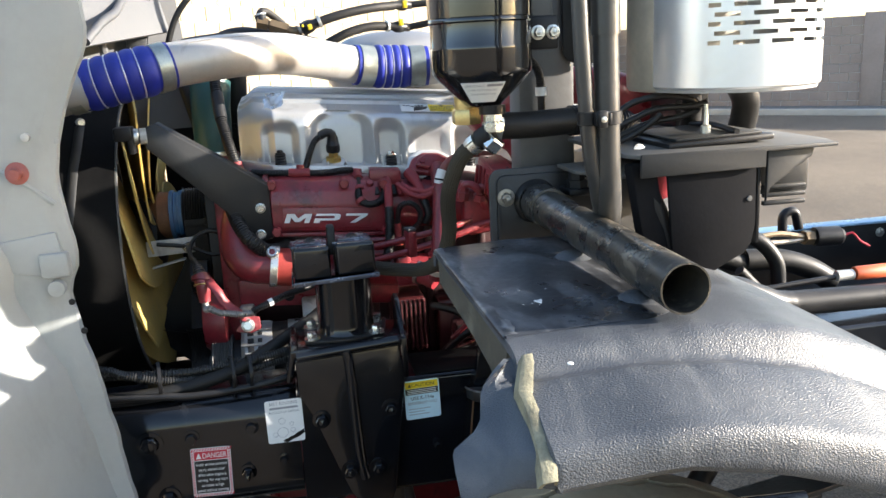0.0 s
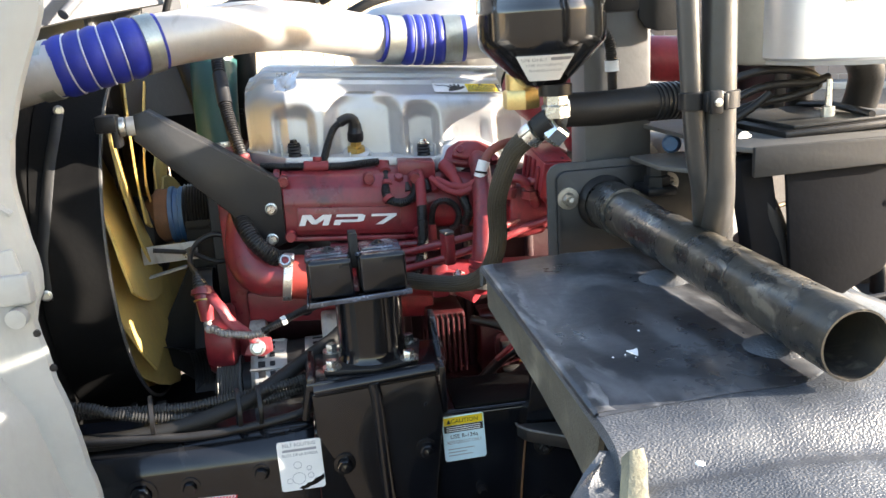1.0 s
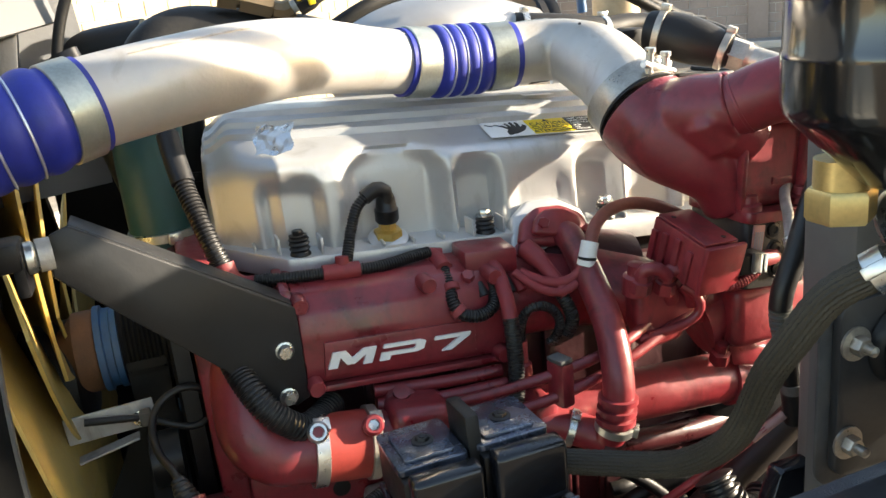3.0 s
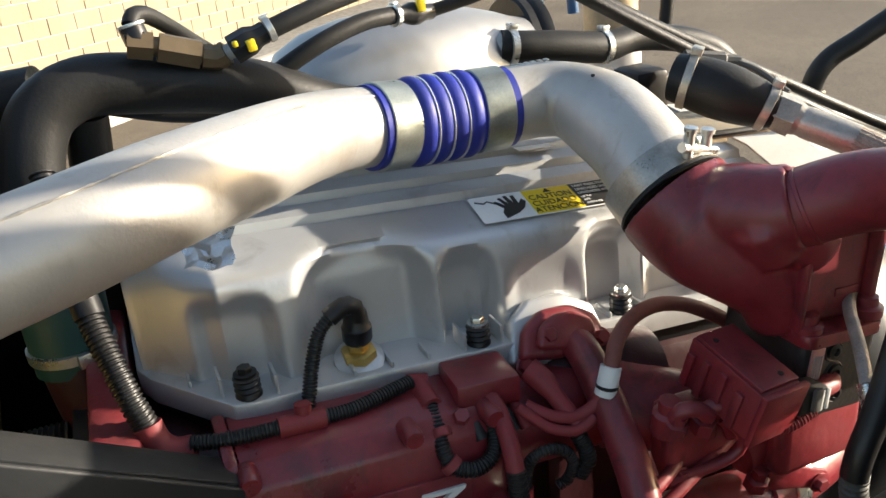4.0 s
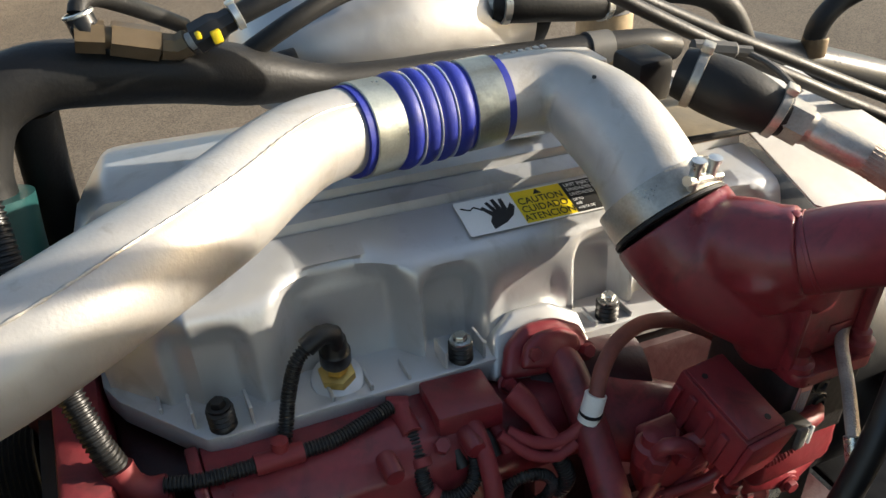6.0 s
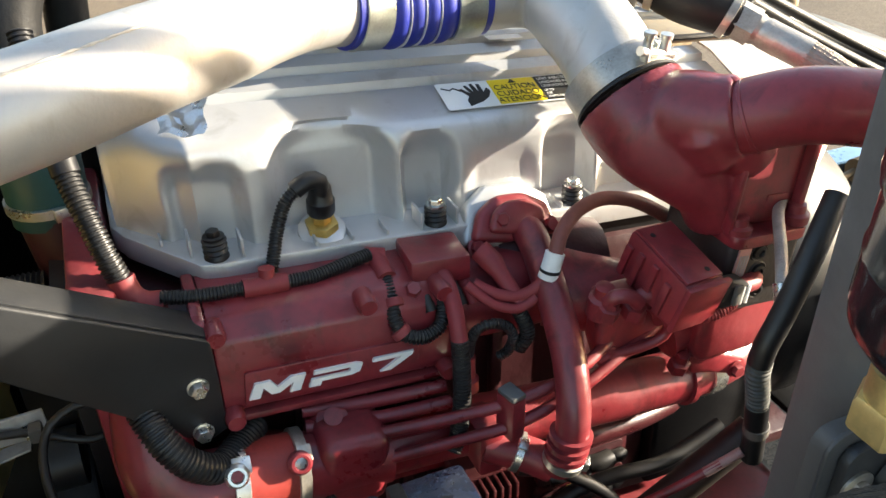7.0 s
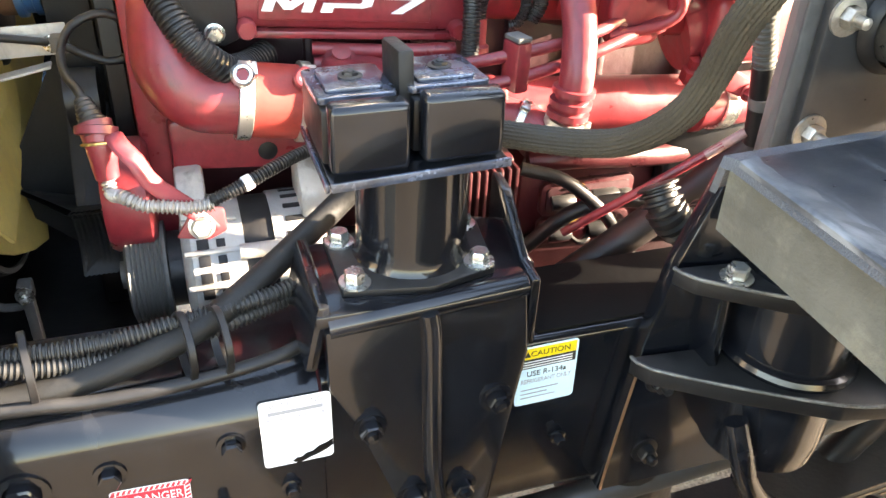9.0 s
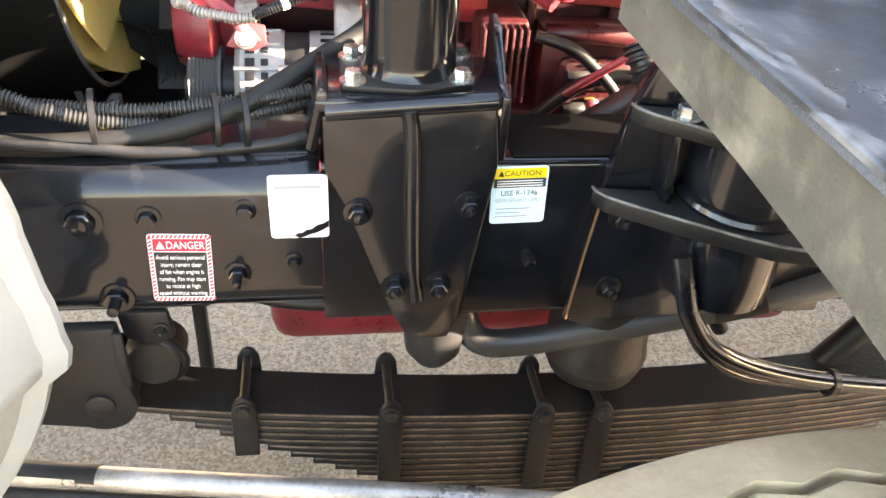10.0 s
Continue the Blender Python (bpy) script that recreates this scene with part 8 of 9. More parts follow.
part("shelf", plate([(0.56, 1.60), (0.62, 1.50), (0.78, 1.50), (0.78, 1.72), (0.56, 1.72)], "z", 1.492, 1.500, 0.002), GREY, cb)

# ---- pipes and tank behind the cover ----
gp = thing("green_water_neck", (-0.22, 2.64, 1.5), "dark green water neck with clamped black hose", "pipe")
part("neck", tube([(-0.238, 2.530, 1.46), (-0.237, 2.534, 1.54), (-0.235, 2.545, 1.63), (-0.230, 2.560, 1.70)], lambda s: 0.054 + 0.02 * s, 28), TEAL, gp)
clamp(gp, (-0.238, 2.530, 1.490), (0, 0, 1), 0.055, 0.016, ZINC, (0.3, -1, 0))
part("lower_hose", tube([(-0.20, 2.50, 1.30), (-0.222, 2.515, 1.38), (-0.236, 2.528, 1.475)], 0.051, 24), GRIMY_SHADED, gp, "dark maroon hose below the neck")
fh = thing("far_side_hose", (-0.16, 2.66, 1.5), "black corrugated hose dropping beside the green neck", "hose")
part("hose", tube([(-0.150, 2.62, 1.775), (-0.158, 2.635, 1.70), (-0.165, 2.645, 1.60), (-0.170, 2.65, 1.48), (-0.172, 2.65, 1.30)], 0.030, 20), RUBBER, fh)
clamp(fh, (-0.167, 2.6465, 1.56), (0.05, 0, 1), 0.0305, 0.014, BLACK, (0, -1, 0))
fs = thing("far_fan_stay", (-0.36, 2.90, 1.2), "dull black steel stay on the far side of the fan", "bracket")
part("panel", plate([(-0.44, 0.95), (-0.24, 0.95), (-0.24, 1.40), (-0.275, 1.52), (-0.30, 1.66), (-0.44, 1.66)], "y", 2.905, 2.915, 0.003), SHROUD, fs)
part("fold", box(-0.246, -0.240, 2.87, 2.9045, 0.95, 1.40, 0.002), SHROUD, fs)
uh = thing("upper_radiator_hose", (0, 2.6, 1.78), "large black rubber coolant hose over the engine", "hose")
part("hose", tube([(-0.231, 2.557, 1.67), (-0.226, 2.572, 1.735), (-0.197, 2.592, 1.790), (-0.14, 2.605, 1.812), (-0.06, 2.610, 1.803), (0.04, 2.605, 1.785), (0.13, 2.612, 1.755), (0.22, 2.625, 1.725), (0.32, 2.64, 1.706), (0.42, 2.655, 1.694), (0.50, 2.66, 1.684), (0.60, 2.66, 1.675), (0.70, 2.66, 1.668), (0.80, 2.66, 1.655), (0.86, 2.68, 1.63)], lambda s: 0.041 - 0.017 * ease((s - 0.42) / 0.16), 28), RUBBER, uh)
part("hose_strap", ring((0.69, 2.66, 1.6685), (1, 0, -0.09), 0.0245, 0.045, 0.003, 28), GREY, uh, "grey strap round the hose")
part("front_run", tube([(-0.20, 2.67, 1.80), (-0.30, 2.70, 1.79), (-0.45, 2.74, 1.76), (-0.62, 2.78, 1.73)], 0.041, 24), RUBBER, uh)
part("under_loop", tube([(-0.14, 2.68, 1.78), (-0.02, 2.70, 1.74), (0.10, 2.70, 1.73), (0.2, 2.70, 1.735)], 0.018, 14), RUBBER, uh)
br_ = thing("bronze_fittings", (0.0, 2.57, 1.84), "tarnished bronze fittings with black quick couplers", "fitting")
part("hex_body", tube([(-0.041, 2.575, 1.853), (0.010, 2.573, 1.836)], 0.0205, 6), BRONZE, br_)
part("elbow", tube([(0.012, 2.573, 1.833), (0.030, 2.572, 1.829), (0.044, 2.568, 1.834)], lambda s: 0.0165, 8), BRONZE, br_)
part("collar", lathe([(0.009, -0.004), (0.013, -0.002), (0.013, 0.002), (0.009, 0.004)], (0.011, 2.573, 1.8345), (0.95, 0, -0.3), 16), BRONZE, br_)
part("end_neck", tube([(-0.048, 2.575, 1.855), (-0.040, 2.575, 1.853)], 0.013, 12), BRONZE, br_)
part("end_hex", tube([(-0.078, 2.577, 1.862), (-0.047, 2.575, 1.855)], 0.0195, 6), BRONZE, br_)
part("quick_coupler", join(tube([(-0.064, 2.577, 1.862), (-0.066, 2.579, 1.872), (-0.068, 2.582, 1.882)], 0.0165, 10), box(-0.080, -0.053, 2.566, 2.594, 1.868, 1.876, 0.002)), PLAST, br_)
part("coupler_ring", ring((-0.068, 2.582, 1.884), (-0.2, 0.15, 1), 0.0165, 0.005, 0.002, 20), ZINC, br_, "zinc ring")
part("back_hose", tube([(-0.068, 2.583, 1.884), (-0.062, 2.592, 1.894), (-0.046, 2.612, 1.892), (-0.02, 2.645, 1.872), (0.02, 2.70, 1.835), (0.06, 2.74, 1.80)], 0.0115, 14), RUBBER, br_)
part("stub", tube([(0.040, 2.569, 1.832), (0.056, 2.566, 1.838)], 0.011, 12), ALU_R, br_)
part("coupler", tube([(0.052, 2.567, 1.836), (0.076, 2.563, 1.846), (0.098, 2.562, 1.854)], lambda s: 0.020 if s < 0.028 else 0.015, 8), PLAST, br_)
part("lock_tab", turned(box(0.068, 0.080, 2.540, 2.556, 1.834, 1.850, 0.002), (0.074, 2.55, 1.842), 0, -12), LAB_Y, br_, "yellow lock tab")
part("lock_tab", turned(box(0.050, 0.057, 2.542, 2.556, 1.842, 1.850, 0.002), (0.053, 2.55, 1.846), 0, -12), LAB_Y, br_, "yellow lock tab")
h1 = thing("heater_hose", (0.2, 2.58, 1.87), "black heater hose with clamps and quick coupler", "hose", "heater hoses")
part("hose", tube([(0.094, 2.562, 1.853), (0.130, 2.562, 1.864), (0.19, 2.572, 1.879), (0.27, 2.60, 1.892), (0.34, 2.64, 1.898)], 0.0135, 18), RUBBER, h1)
clamp(h1, (0.104, 2.562, 1.8565), (0.92, 0, 0.3), 0.0145, 0.010, ZINC, (-0.3, 0, 1))
part("coupler", tube([(0.335, 2.637, 1.900), (0.375, 2.66, 1.90), (0.40, 2.67, 1.90)], lambda s: 0.018 if 0.02 < s < 0.05 else 0.013, 10), PLAST, h1)
part("lock_tab", box(0.368, 0.382, 2.636, 2.645, 1.890, 1.912, 0.002), LAB_Y, h1, "yellow lock tab")
part("tail", tube([(0.39, 2.667, 1.90), (0.48, 2.66, 1.905), (0.56, 2.62, 1.90)], 0.0105, 12), RUBBER, h1)
h2 = thing("heater_hose", (0.2, 2.62, 1.82), "black heater hose with clamps and quick coupler", "hose", "heater hoses")
part("hose", tube([(0.08, 2.625, 1.765), (0.13, 2.615, 1.795), (0.19, 2.615, 1.822), (0.26, 2.635, 1.838), (0.325, 2.66, 1.838)], 0.0135, 18), RUBBER, h2)
clamp(h2, (0.318, 2.657, 1.838), (0.9, 0.35, 0), 0.0145, 0.010, ZINC, (0, 0, 1))
part("coupler", tube([(0.322, 2.658, 1.838), (0.36, 2.672, 1.834), (0.39, 2.685, 1.832)], lambda s: 0.018 if 0.02 < s < 0.05 else 0.013, 10), PLAST, h2)
part("lock_tab", box(0.355, 0.369, 2.650, 2.660, 1.838, 1.858, 0.002), LAB_Y, h2, "yellow lock tab")
part("tail", tube([(0.385, 2.683, 1.832), (0.46, 2.68, 1.845), (0.54, 2.64, 1.868), (0.62, 2.58, 1.86)], 0.0105, 12), RUBBER, h2)
tk = thing("turbo_air_housing", (0.36, 2.9, 1.7), "rounded spun aluminium air housing behind the engine", "housing")
part("shell", lathe([(0.04, 0.11), (0.075, 0.135), (0.100, 0.18), (0.117, 0.25), (0.124, 0.33), (0.121, 0.41), (0.110, 0.49), (0.097, 0.54), (0.085, 0.575), (0.08, 0.60)], (0.02, 2.80, 1.712), (1, 0.03, -0.02), 48), SPUN, tk)
part("outlet", tube([(0.50, 2.77, 1.748), (0.545, 2.735, 1.747)], 0.024, 18), ALU, tk)
part("ring_pack", lathe([(0.10, 0.60), (0.105, 0.605), (0.105, 0.62), (0.098, 0.625), (0.104, 0.635), (0.104, 0.65), (0.09, 0.66)], (0.02, 2.845, 1.722), (1, 0.05, -0.02), 40), BLACK, tk)
oh = thing("breather_hose", (0.75, 2.72, 1.75), "black breather hose with zinc clamps", "hose")
part("hose", tube([(0.535, 2.735, 1.748), (0.57, 2.725, 1.743), (0.634, 2.72, 1.735), (0.70, 2.72, 1.724), (0.75, 2.725, 1.718), (0.81, 2.735, 1.722), (0.888, 2.74, 1.712), (0.964, 2.74, 1.692), (1.019, 2.74, 1.662), (1.060, 2.74, 1.615), (1.085, 2.74, 1.565), (1.10, 2.75, 1.50)], lambda s: 0.029 - 0.004 * ease((s - 0.2) / 0.1), 20), RUBBER, oh)
clamp(oh, (0.553, 2.730, 1.7455), (0.98, -0.1, -0.1), 0.0295, 0.014, ZINC, (0, 0, 1))
clamp(oh, (0.738, 2.7235, 1.7185), (0.98, 0.1, -0.05), 0.0285, 0.014, ZINC, (0, 0, 1))
rh = thing("turbo_coolant_hose", (0.72, 2.36, 1.70), "thick black hose clamped to a silver braided line", "hose")
part("hose", tube([(0.640, 2.390, 1.731), (0.655, 2.370, 1.725), (0.690, 2.332, 1.708), (0.722, 2.300, 1.691), (0.735, 2.288, 1.685)], lambda s: 0.034 + 0.010 * math.sin(math.pi * min(1.0, s / 0.147)) - 0.045 * s, 26), RUBBER, rh)
clamp(rh, (0.652, 2.3735, 1.7262), (0.66, -0.70, -0.27), 0.0380, 0.013, FITTING, (0, 0, 1))
clamp(rh, (0.7265, 2.2955, 1.6888), (0.64, -0.66, -0.38), 0.0312, 0.013, FITTING, (0, 0, 1))
part("hex_nut", tube([(0.733, 2.290, 1.686), (0.752, 2.268, 1.674)], 0.0285, 6), FITTING, rh, "tarnished hexagon nut")
part("ferrule", sweep(spline([(0.749, 2.271, 1.676), (0.770, 2.240, 1.663), (0.795, 2.200, 1.648)], 0.004), lambda s: 0.0235 if s < 0.012 else (0.0215 if s < 0.018 else 0.0225), 26), FITTING, rh)
part("braided_line", braided([(0.792, 2.205, 1.650), (0.85, 2.08, 1.60), (0.95, 1.94, 1.53)], 0.0215), mat("steel_overbraid", (0.36, 0.30, 0.24), 0.5, 0.6, 0.3, 60, 0.9, 600), rh)
part("base_block", box(0.605, 0.665, 2.43, 2.50, 1.67, 1.735, 0.01), BLACK, rh)
part("sensor", join(lathe([(0.012, -0.03), (0.012, 0.03), (0.008, 0.034), (0.008, 0.055)], (0.705, 2.405, 1.745), (0.9, -0.3, -0.15), 8), tube([(0.748, 2.39, 1.738), (0.772, 2.36, 1.722), (0.785, 2.315, 1.696)], 0.005, 8)), GREY, rh)
cbs = thing("overhead_cables", (0.8, 2.45, 1.7), "two black sleeved cables slanting above the engine", "cable")
part("cable", tube([(0.42, 2.48, 1.912), (0.505, 2.462, 1.868), (0.60, 2.445, 1.812), (0.763, 2.44, 1.722), (0.92, 2.435, 1.640), (1.08, 2.43, 1.557), (1.4, 2.40, 1.40)], 0.0125, 14, flat=0.8), RUBBER, cbs)
part("cable", tube([(0.42, 2.51, 1.922), (0.51, 2.485, 1.876), (0.585, 2.465, 1.832), (0.735, 2.462, 1.755), (0.90, 2.460, 1.675), (1.09, 2.46, 1.582), (1.45, 2.44, 1.41)], 0.0125, 14, flat=0.8), RUBBER, cbs)
hsd = thing("heat_shield", (0.85, 2.55, 1.6), "bright sheet heat shield behind the hoses", "shield")
part("sheet", thick(grid([[(0.80, 2.62, 1.620), (0.87, 2.60, 1.61), (1.05, 2.58, 1.59)], [(0.81, 2.42, 1.590), (0.87, 2.38, 1.58), (1.05, 2.36, 1.56)], [(0.82, 2.28, 1.53), (0.85, 2.25, 1.52), (1.05, 2.23, 1.49)]]), 0.004), mat("white_coated_heat_shield", (0.62, 0.60, 0.56), 0.5, 0.1, 0.15, 6, dust=0.25, dustcol=(0.42, 0.34, 0.24)), hsd)
part("barcode_tag", turned(box(0.845, 0.90, 2.305, 2.345, 1.600, 1.601, 0), (0.87, 2.32, 1.60), 18, 8), LAB_W, hsd)
mu = thing("exhaust_pipes", (1.1, 2.9, 1.6), "tan-coated upright exhaust pipe with a steel sleeve", "exhaust")
part("upright", tube([(0.94, 3.0, 1.20), (0.94, 3.0, 1.60), (0.94, 3.0, 2.2)], 0.060, 28), mat("tan_coated_exhaust", (0.40, 0.31, 0.20), 0.5, 0.4, 0.3, 10), mu)
part("sleeve", lathe([(0.066, 1.60), (0.068, 1.605), (0.068, 1.66), (0.062, 1.665)], (0.94, 3.0, 0), (0, 0, 1), 28, caps=False), POLISH, mu)
vr = thing("vertical_breather", (1.25, 2.7, 1.75), "black hose rising from the cross pipe with a brass end", "hose")
part("hose", tube([(1.322, 2.78, 1.50), (1.318, 2.78, 1.535), (1.328, 2.775, 1.57), (1.36, 2.77, 1.600), (1.42, 2.75, 1.635), (1.52, 2.72, 1.70), (1.62, 2.70, 1.80)], 0.023, 18), RUBBER, vr)
part("end", lathe([(0.027, 1.490), (0.027, 1.525), (0.025, 1.530)], (1.322, 2.78, 0), (0, 0, 1), 18), BRONZE, vr)
xp = thing("charge_cross_pipe", (1.34, 2.8, 1.46), "large dark grey pipe crossing behind the engine", "pipe")
part("pipe", tube([(1.10, 2.83, 1.53), (1.156, 2.82, 1.520), (1.343, 2.80, 1.458), (1.55, 2.78, 1.385), (1.80, 2.75, 1.29)], 0.042, 24), TUBE_G, xp)
fr = thing("far_bracket_frame", (0.80, 2.9, 1.7), "white and steel bracket frame at the far side", "bracket")
part("post", box(0.74, 0.765, 2.98, 3.0, 1.45, 2.05, 0.003), TAPE, fr)
part("rod", tube([(0.815, 2.95, 1.75), (0.80, 2.95, 1.95)], 0.012, 10), BLUEP, fr)
part("rod", tube([(0.98, 2.86, 1.70), (1.0, 2.86, 1.95)], 0.014, 10), BLACK, fr)
yt = thing("washer_bottle", (0.30, 3.25, 1.75), "blue-grey washer bottle on the far side", "bottle")
part("bottle", box(0.27, 0.43, 3.28, 3.42, 1.58, 1.69, 0.03, 3), mat("blue_grey_plastic", (0.10, 0.13, 0.17), 0.4), yt)
part("sticker", box(0.34, 0.38, 3.274, 3.2795, 1.64, 1.665, 0), LAB_Y, yt)

# ---- chassis behind the fender ----
rr = thing("far_frame_rail", (2.0, 2.9, 0.9), "black chassis rail of the far side with pale blue upper edge", "frame rail")
part("web", box(-0.60, 5.0, 2.88, 2.90, 0.74, 1.000, 0.004), BLACK, rr)
part("flange", box(-0.60, 5.0, 2.84, 2.91, 1.001, 1.012, 0.003), mat("pale_blue_steel", (0.22, 0.36, 0.50), 0.3, 0.3), rr)
for x in (1.35, 1.6, 1.8, 2.05, 2.3):
    bolt(rr, (x, 2.88, 0.955), OUT, 0.013, 0.010, ZINC, 1.5)
cp2 = thing("chassis_pipes", (1.3, 2.1, 1.05), "thick black hoses and pipe running along the chassis", "pipe")
part("pipe", tube([(0.98, 1.86, 1.13), (1.08, 1.87, 1.120), (1.16, 1.88, 1.085), (1.24, 1.90, 1.055), (1.4, 1.91, 1.045), (2.2, 1.94, 1.02)], 0.034, 20), BLACK, cp2)
part("hose", tube([(1.24, 2.12, 1.20), (1.30, 2.11, 1.17), (1.345, 2.10, 1.11), (1.355, 2.10, 1.04)], 0.022, 14), RUBBER, cp2)
part("hose", tube([(1.30, 2.2, 1.095), (1.42, 2.2, 1.085), (1.52, 2.2, 1.05), (1.60, 2.2, 1.00)], 0.034, 16), RUBBER, cp2)
part("hose", tube([(1.20, 2.05, 1.11), (1.30, 2.05, 1.02), (1.45, 2.05, 0.97), (1.8, 2.05, 0.95)], 0.016, 12), RUBBER, cp2)
part("solenoid", lathe([(0.030, 0), (0.032, 0.01), (0.032, 0.085), (0.028, 0.09), (0.022, 0.10)], (1.60, 2.30, 1.12), (1, 0, -0.05), 20), PLAST, cp2)
part("solenoid_nut", lathe([(0.024, 0), (0.024, 0.03)], (1.565, 2.30, 1.12), (1, 0, -0.05), 6), BRONZE, cp2)
part("fitting_lead", tube([(1.40, 2.30, 1.135), (1.48, 2.30, 1.14), (1.57, 2.30, 1.122)], 0.009, 8), mat("tan_fitting", (0.42, 0.30, 0.18), 0.4, 0.5), cp2)
part("fitting_lead", tube([(1.42, 2.30, 1.115), (1.50, 2.30, 1.112), (1.57, 2.30, 1.116)], 0.008, 8), mat("pale_fitting", (0.55, 0.45, 0.36), 0.4, 0.5), cp2)
part("wire", tube([(1.70, 2.30, 1.11), (1.73, 2.29, 1.125), (1.75, 2.28, 1.10), (1.78, 2.27, 1.08)], 0.004, 6), LAB_R, cp2)
part("worn_plate", box(1.18, 2.4, 1.99, 2.02, 0.86, 0.985, 0.003), mat("scuffed_blue_grey_steel", (0.11, 0.12, 0.14), 0.45, 0.4, 0.4, 8), cp2, "scuffed blue-grey steel plate")
part("hose", tube([(0.93, 2.02, 1.24), (0.98, 2.02, 1.20), (1.02, 2.02, 1.14), (1.03, 2.02, 1.08)], 0.018, 14), RUBBER, cp2)
part("hose", tube([(1.02, 2.2, 1.15), (1.12, 2.2, 1.145), (1.22, 2.2, 1.11), (1.30, 2.2, 1.08)], 0.030, 16), RUBBER, cp2)
part("hose", tube([(0.95, 2.30, 1.30), (0.99, 2.3, 1.26), (1.03, 2.3, 1.18)], 0.014, 12), BLUEP, cp2)
part("rod", tube([(1.20, 1.98, 1.07), (1.45, 1.98, 1.085)], 0.008, 10), BLACK, cp2)
part("cap", lathe([(0.018, 0), (0.02, 0.01), (0.02, 0.10), (0.015, 0.11)], (1.51, 1.98, 1.09), (1, 0, 0), 16), ORANGE, cp2, "orange red cap")
part("cap_neck", lathe([(0.015, 0), (0.015, 0.05)], (1.455, 1.98, 1.088), (1, 0, 0), 14), ALU_R, cp2)
part("valve", join(lathe([(0.028, 0), (0.030, 0.02), (0.030, 0.06), (0.02, 0.07)], (1.40, 2.55, 1.18), (1, 0, 0), 18), tube([(1.30, 2.53, 1.17), (1.40, 2.55, 1.18)], 0.008, 8)), BRONZE, cp2)
part("lever", tube([(1.62, 2.5, 1.08), (1.62, 2.5, 1.15), (1.66, 2.5, 1.16), (1.68, 2.5, 1.10)], 0.016, 10), BLACK, cp2)
part("bracket", turned(box(0.93, 1.06, 1.84, 1.93, 1.02, 1.04, 0.004), (1.0, 1.88, 1.03), 0, 25), BLACK, cp2)
for p in ((0.985, 1.852, 1.05), (1.04, 1.852, 1.02)):
    bolt(cp2, p, (0.3, -0.5, 1), 0.012, 0.01, ZINC, 1.4)
part("tube", tube([(1.10, 1.70, 0.98), (1.3, 1.70, 0.90), (1.6, 1.72, 0.86)], 0.022, 12), BLACK, cp2)
part("wire", tube([(1.03, 1.9, 0.98), (1.06, 1.9, 0.90), (1.2, 1.85, 0.84), (1.5, 1.8, 0.80)], 0.007, 8), ALU_R, cp2)
dk = thing("crossmember_plate", (1.5, 2.3, 0.85), "black steel plate between the chassis rails", "plate")
part("plate", box(1.05, 3.0, 2.0, 2.76, 0.80, 0.815, 0.003), BLACK, dk)

# ---- dark front end below the fan ----
cm = thing("front_crossmember", (-0.4, 2.4, 0.7), "black front crossmember under the fan and engine nose", "crossmember")
part("beam", box(-0.66, -0.24, 2.00, 2.87, 0.60, 0.74, 0.02), BLACK, cm)
part("gusset", plate([(1.99, 0.74), (2.12, 0.74), (2.02, 0.93), (1.99, 0.95)], "x", -0.50, -0.48, 0.003), BLACK, cm)
bolt(cm, (-0.395, 2.02, 0.93), OUT, 0.014, 0.014, BLACK, 1.4, 0.02)
part("clip_bracket", join(tube([(-0.50, 2.30, 0.90), (-0.485, 2.30, 0.85), (-0.44, 2.30, 0.845), (-0.434, 2.30, 0.875)], 0.007, 8), box(-0.445, -0.423, 2.28, 2.31, 0.86, 0.89, 0.003), box(-0.442, -0.426, 2.285, 2.305, 0.73, 0.87, 0.002)), GREY, cm)
bolt(cm, (-0.434, 2.280, 0.876), OUT, 0.010, 0.010, ZINC, 1.4, 0.010)
kd = thing("crank_damper", (-0.28, 2.5, 0.82), "black crankshaft damper pulley low at the engine front", "pulley")
part("damper", lathe([(0.03, -0.34), (0.105, -0.336), (0.11, -0.33), (0.11, -0.265), (0.14, -0.262), (0.145, -0.255), (0.145, -0.232), (0.05, -0.228)], (0, 2.50, 0.82), (1, 0, 0), 48), BLACK, kd)
nc = thing("engine_nose", (-0.25, 2.5, 1.1), "dark water pump and brackets behind the fan drive", "pump")
part("casting", box(-0.262, -0.226, 2.30, 2.75, 0.80, 1.42, 0.03), BLACK, nc)
part("snout", lathe([(0.045, -0.30), (0.05, -0.225)], (0, 2.475, 1.325), (1, 0, 0), 28), BLACK, nc)
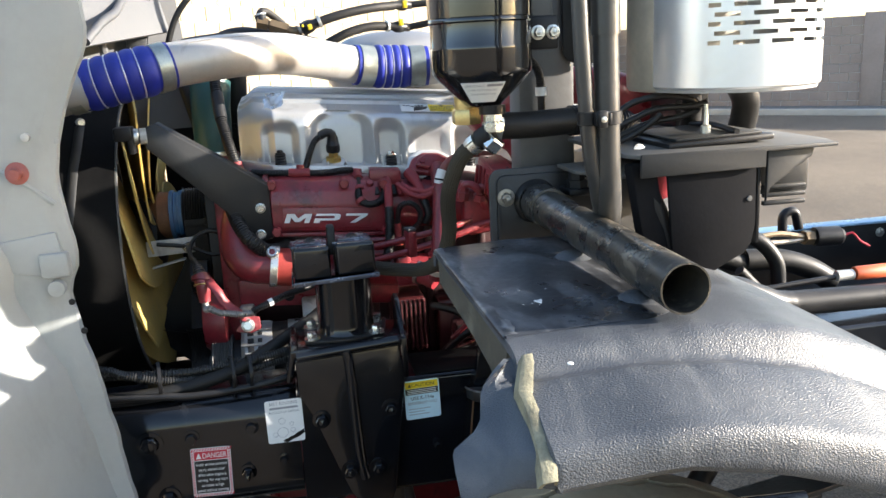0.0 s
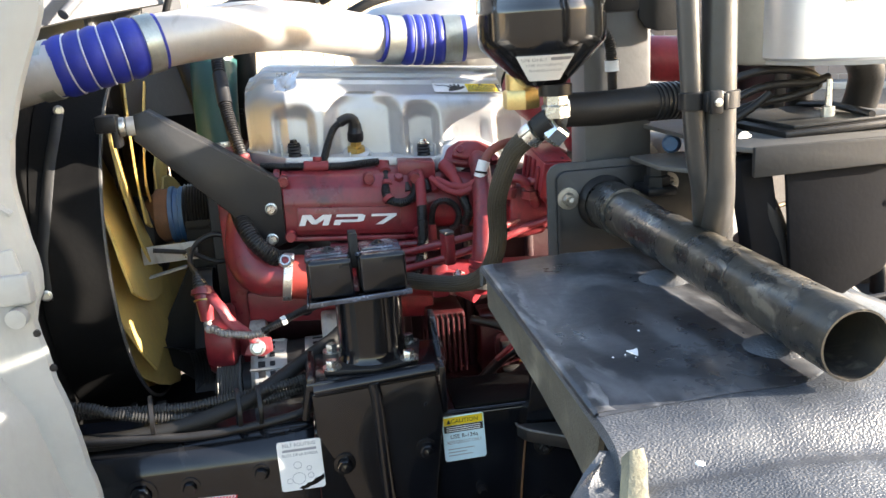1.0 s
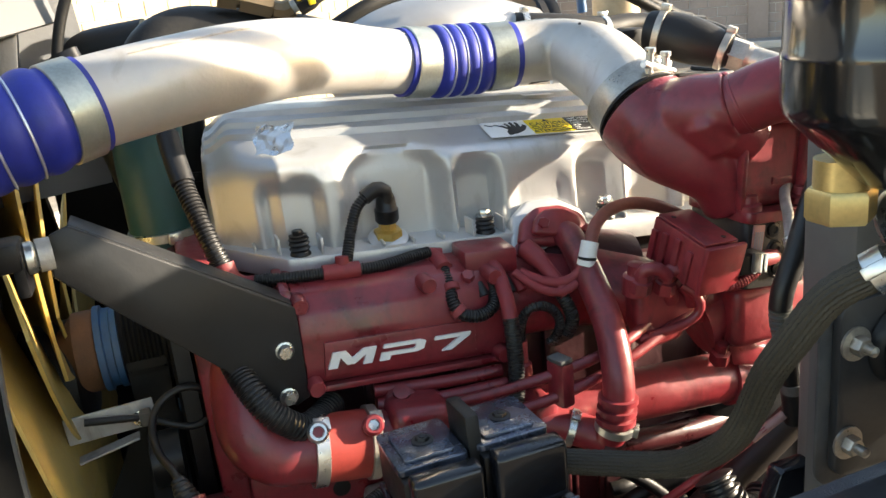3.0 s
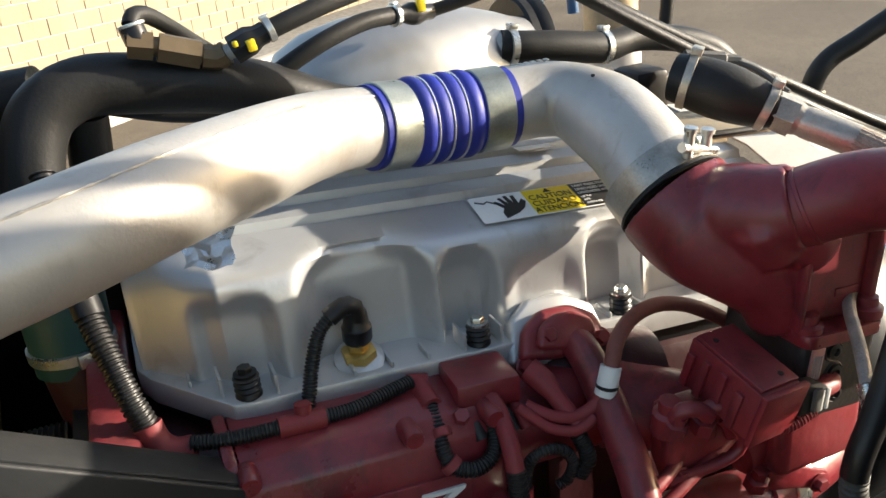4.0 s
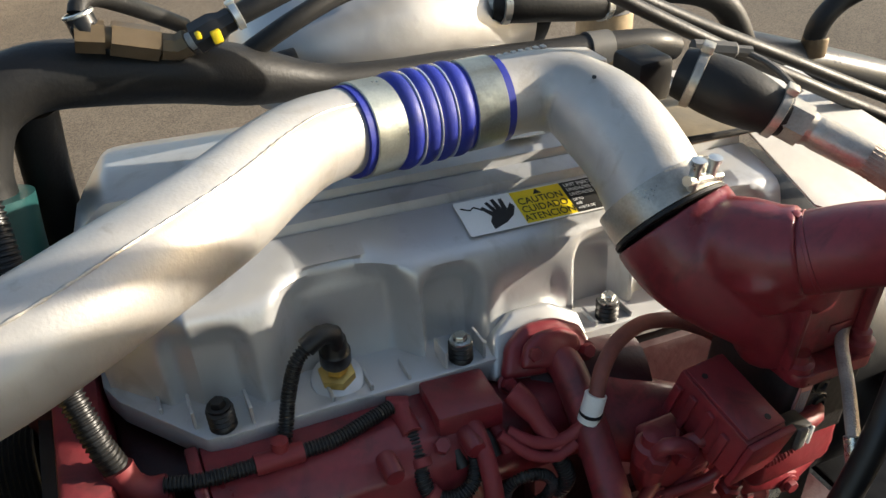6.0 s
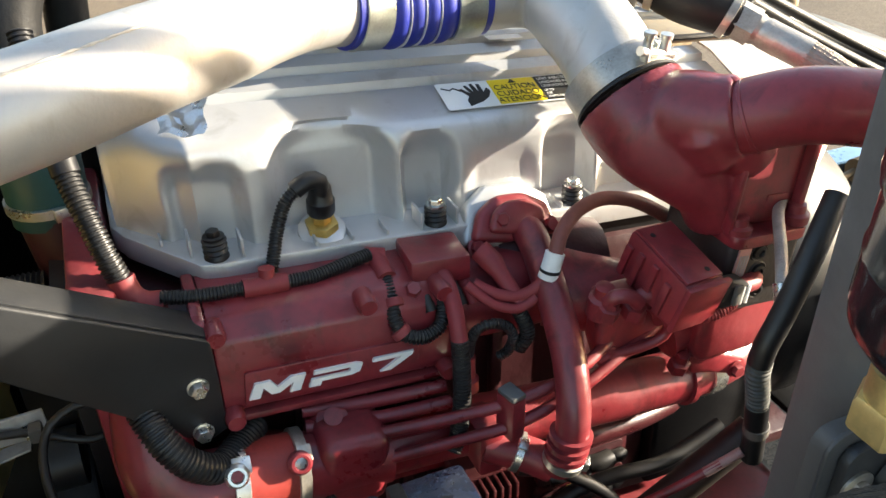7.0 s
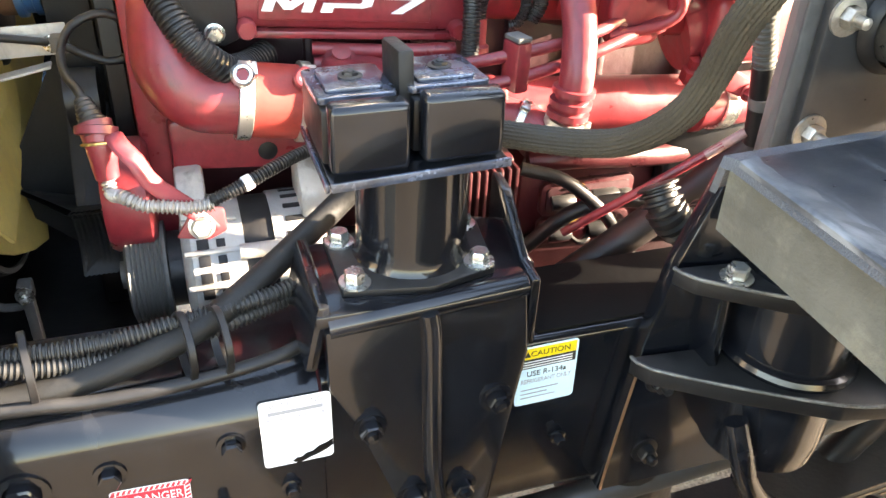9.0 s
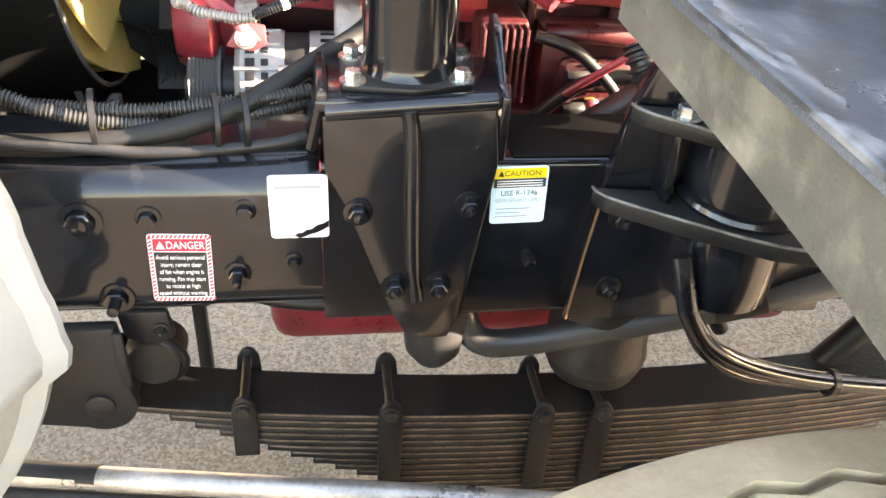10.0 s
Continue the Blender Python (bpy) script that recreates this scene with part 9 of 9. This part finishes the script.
part("idler", lathe([(0.02, -0.325), (0.045, -0.322), (0.045, -0.275), (0.02, -0.272)], (0, 2.36, 1.16), (1, 0, 0), 28), PLAST, nc)

# ---- rest of the truck behind the wheel ----
ub = thing("cab_underbody", (3.2, 2.4, 0.3), "dark steps, tank and underbody of the truck behind the wheel", "underbody")
part("tank", lathe([(0.36, 2.02), (0.39, 2.04), (0.39, 3.6), (0.36, 3.62)], (0, 1.28, 0.78), (1, 0, 0), 40), ALU_R, ub, "round aluminium fuel tank")
part("step", box(2.2, 2.9, 0.95, 1.6, 0.30, 0.34, 0.01), BLACK, ub)
part("floor_tunnel", box(3.0, 4.6, 1.65, 3.3, 0.25, 1.32, 0.06, 3), BLACK, ub)
part("fuel_cap", lathe([(0.05, 0), (0.05, 0.03), (0, 0.032)], (2.6, 1.28, 1.165), (0, 0, 1), 20), BLACK, ub)
# out-of-view duct whose outline is cut to cast shade on the charge pipe
ad = thing("shade_casting_duct", (1.26, 1.8, 2.2), "black slanting duct out of view, shaped to shade the charge air pipe", "duct")
part("duct", plate([(1.58, 2.02), (1.962, 2.02), (1.645, 2.35), (1.62, 2.50), (1.60, 3.0), (1.40, 3.0), (1.42, 2.30)], "x", 1.20, 1.32, 0.012, 3), BLACK, ad)
part("rib", plate([(1.57, 2.01), (1.967, 2.012), (1.650, 2.355), (1.625, 2.51), (1.605, 3.01), (1.39, 3.01), (1.41, 2.29)], "x", 1.25, 1.268, 0.005), BLACK, ad)
# added bar that throws the narrow shadow stripe across the pipe
part("stripe_caster", tube([(1.26, 2.010, 2.00), (1.26, 1.948, 2.08), (1.26, 1.890, 2.155), (1.26, 1.80, 2.27), (1.26, 1.70, 2.42)], 0.0175, 16), BLACK, ad)
part("bracket", box(1.24, 1.28, 1.93, 1.985, 2.03, 2.06, 0.004), BLACK, ad)
ns = thing("neck_strut", (-0.29, 2.56, 1.5), "black slanting strut beside the green water neck", "strut")
part("bar", tube([(-0.335, 2.585, 1.80), (-0.292, 2.56, 1.66), (-0.252, 2.54, 1.47), (-0.238, 2.53, 1.30)], 0.024, 12, flat=0.6), BLACK, ns)
part("foot", box(-0.262, -0.215, 2.50, 2.56, 1.24, 1.34, 0.008), BLACK, ns)
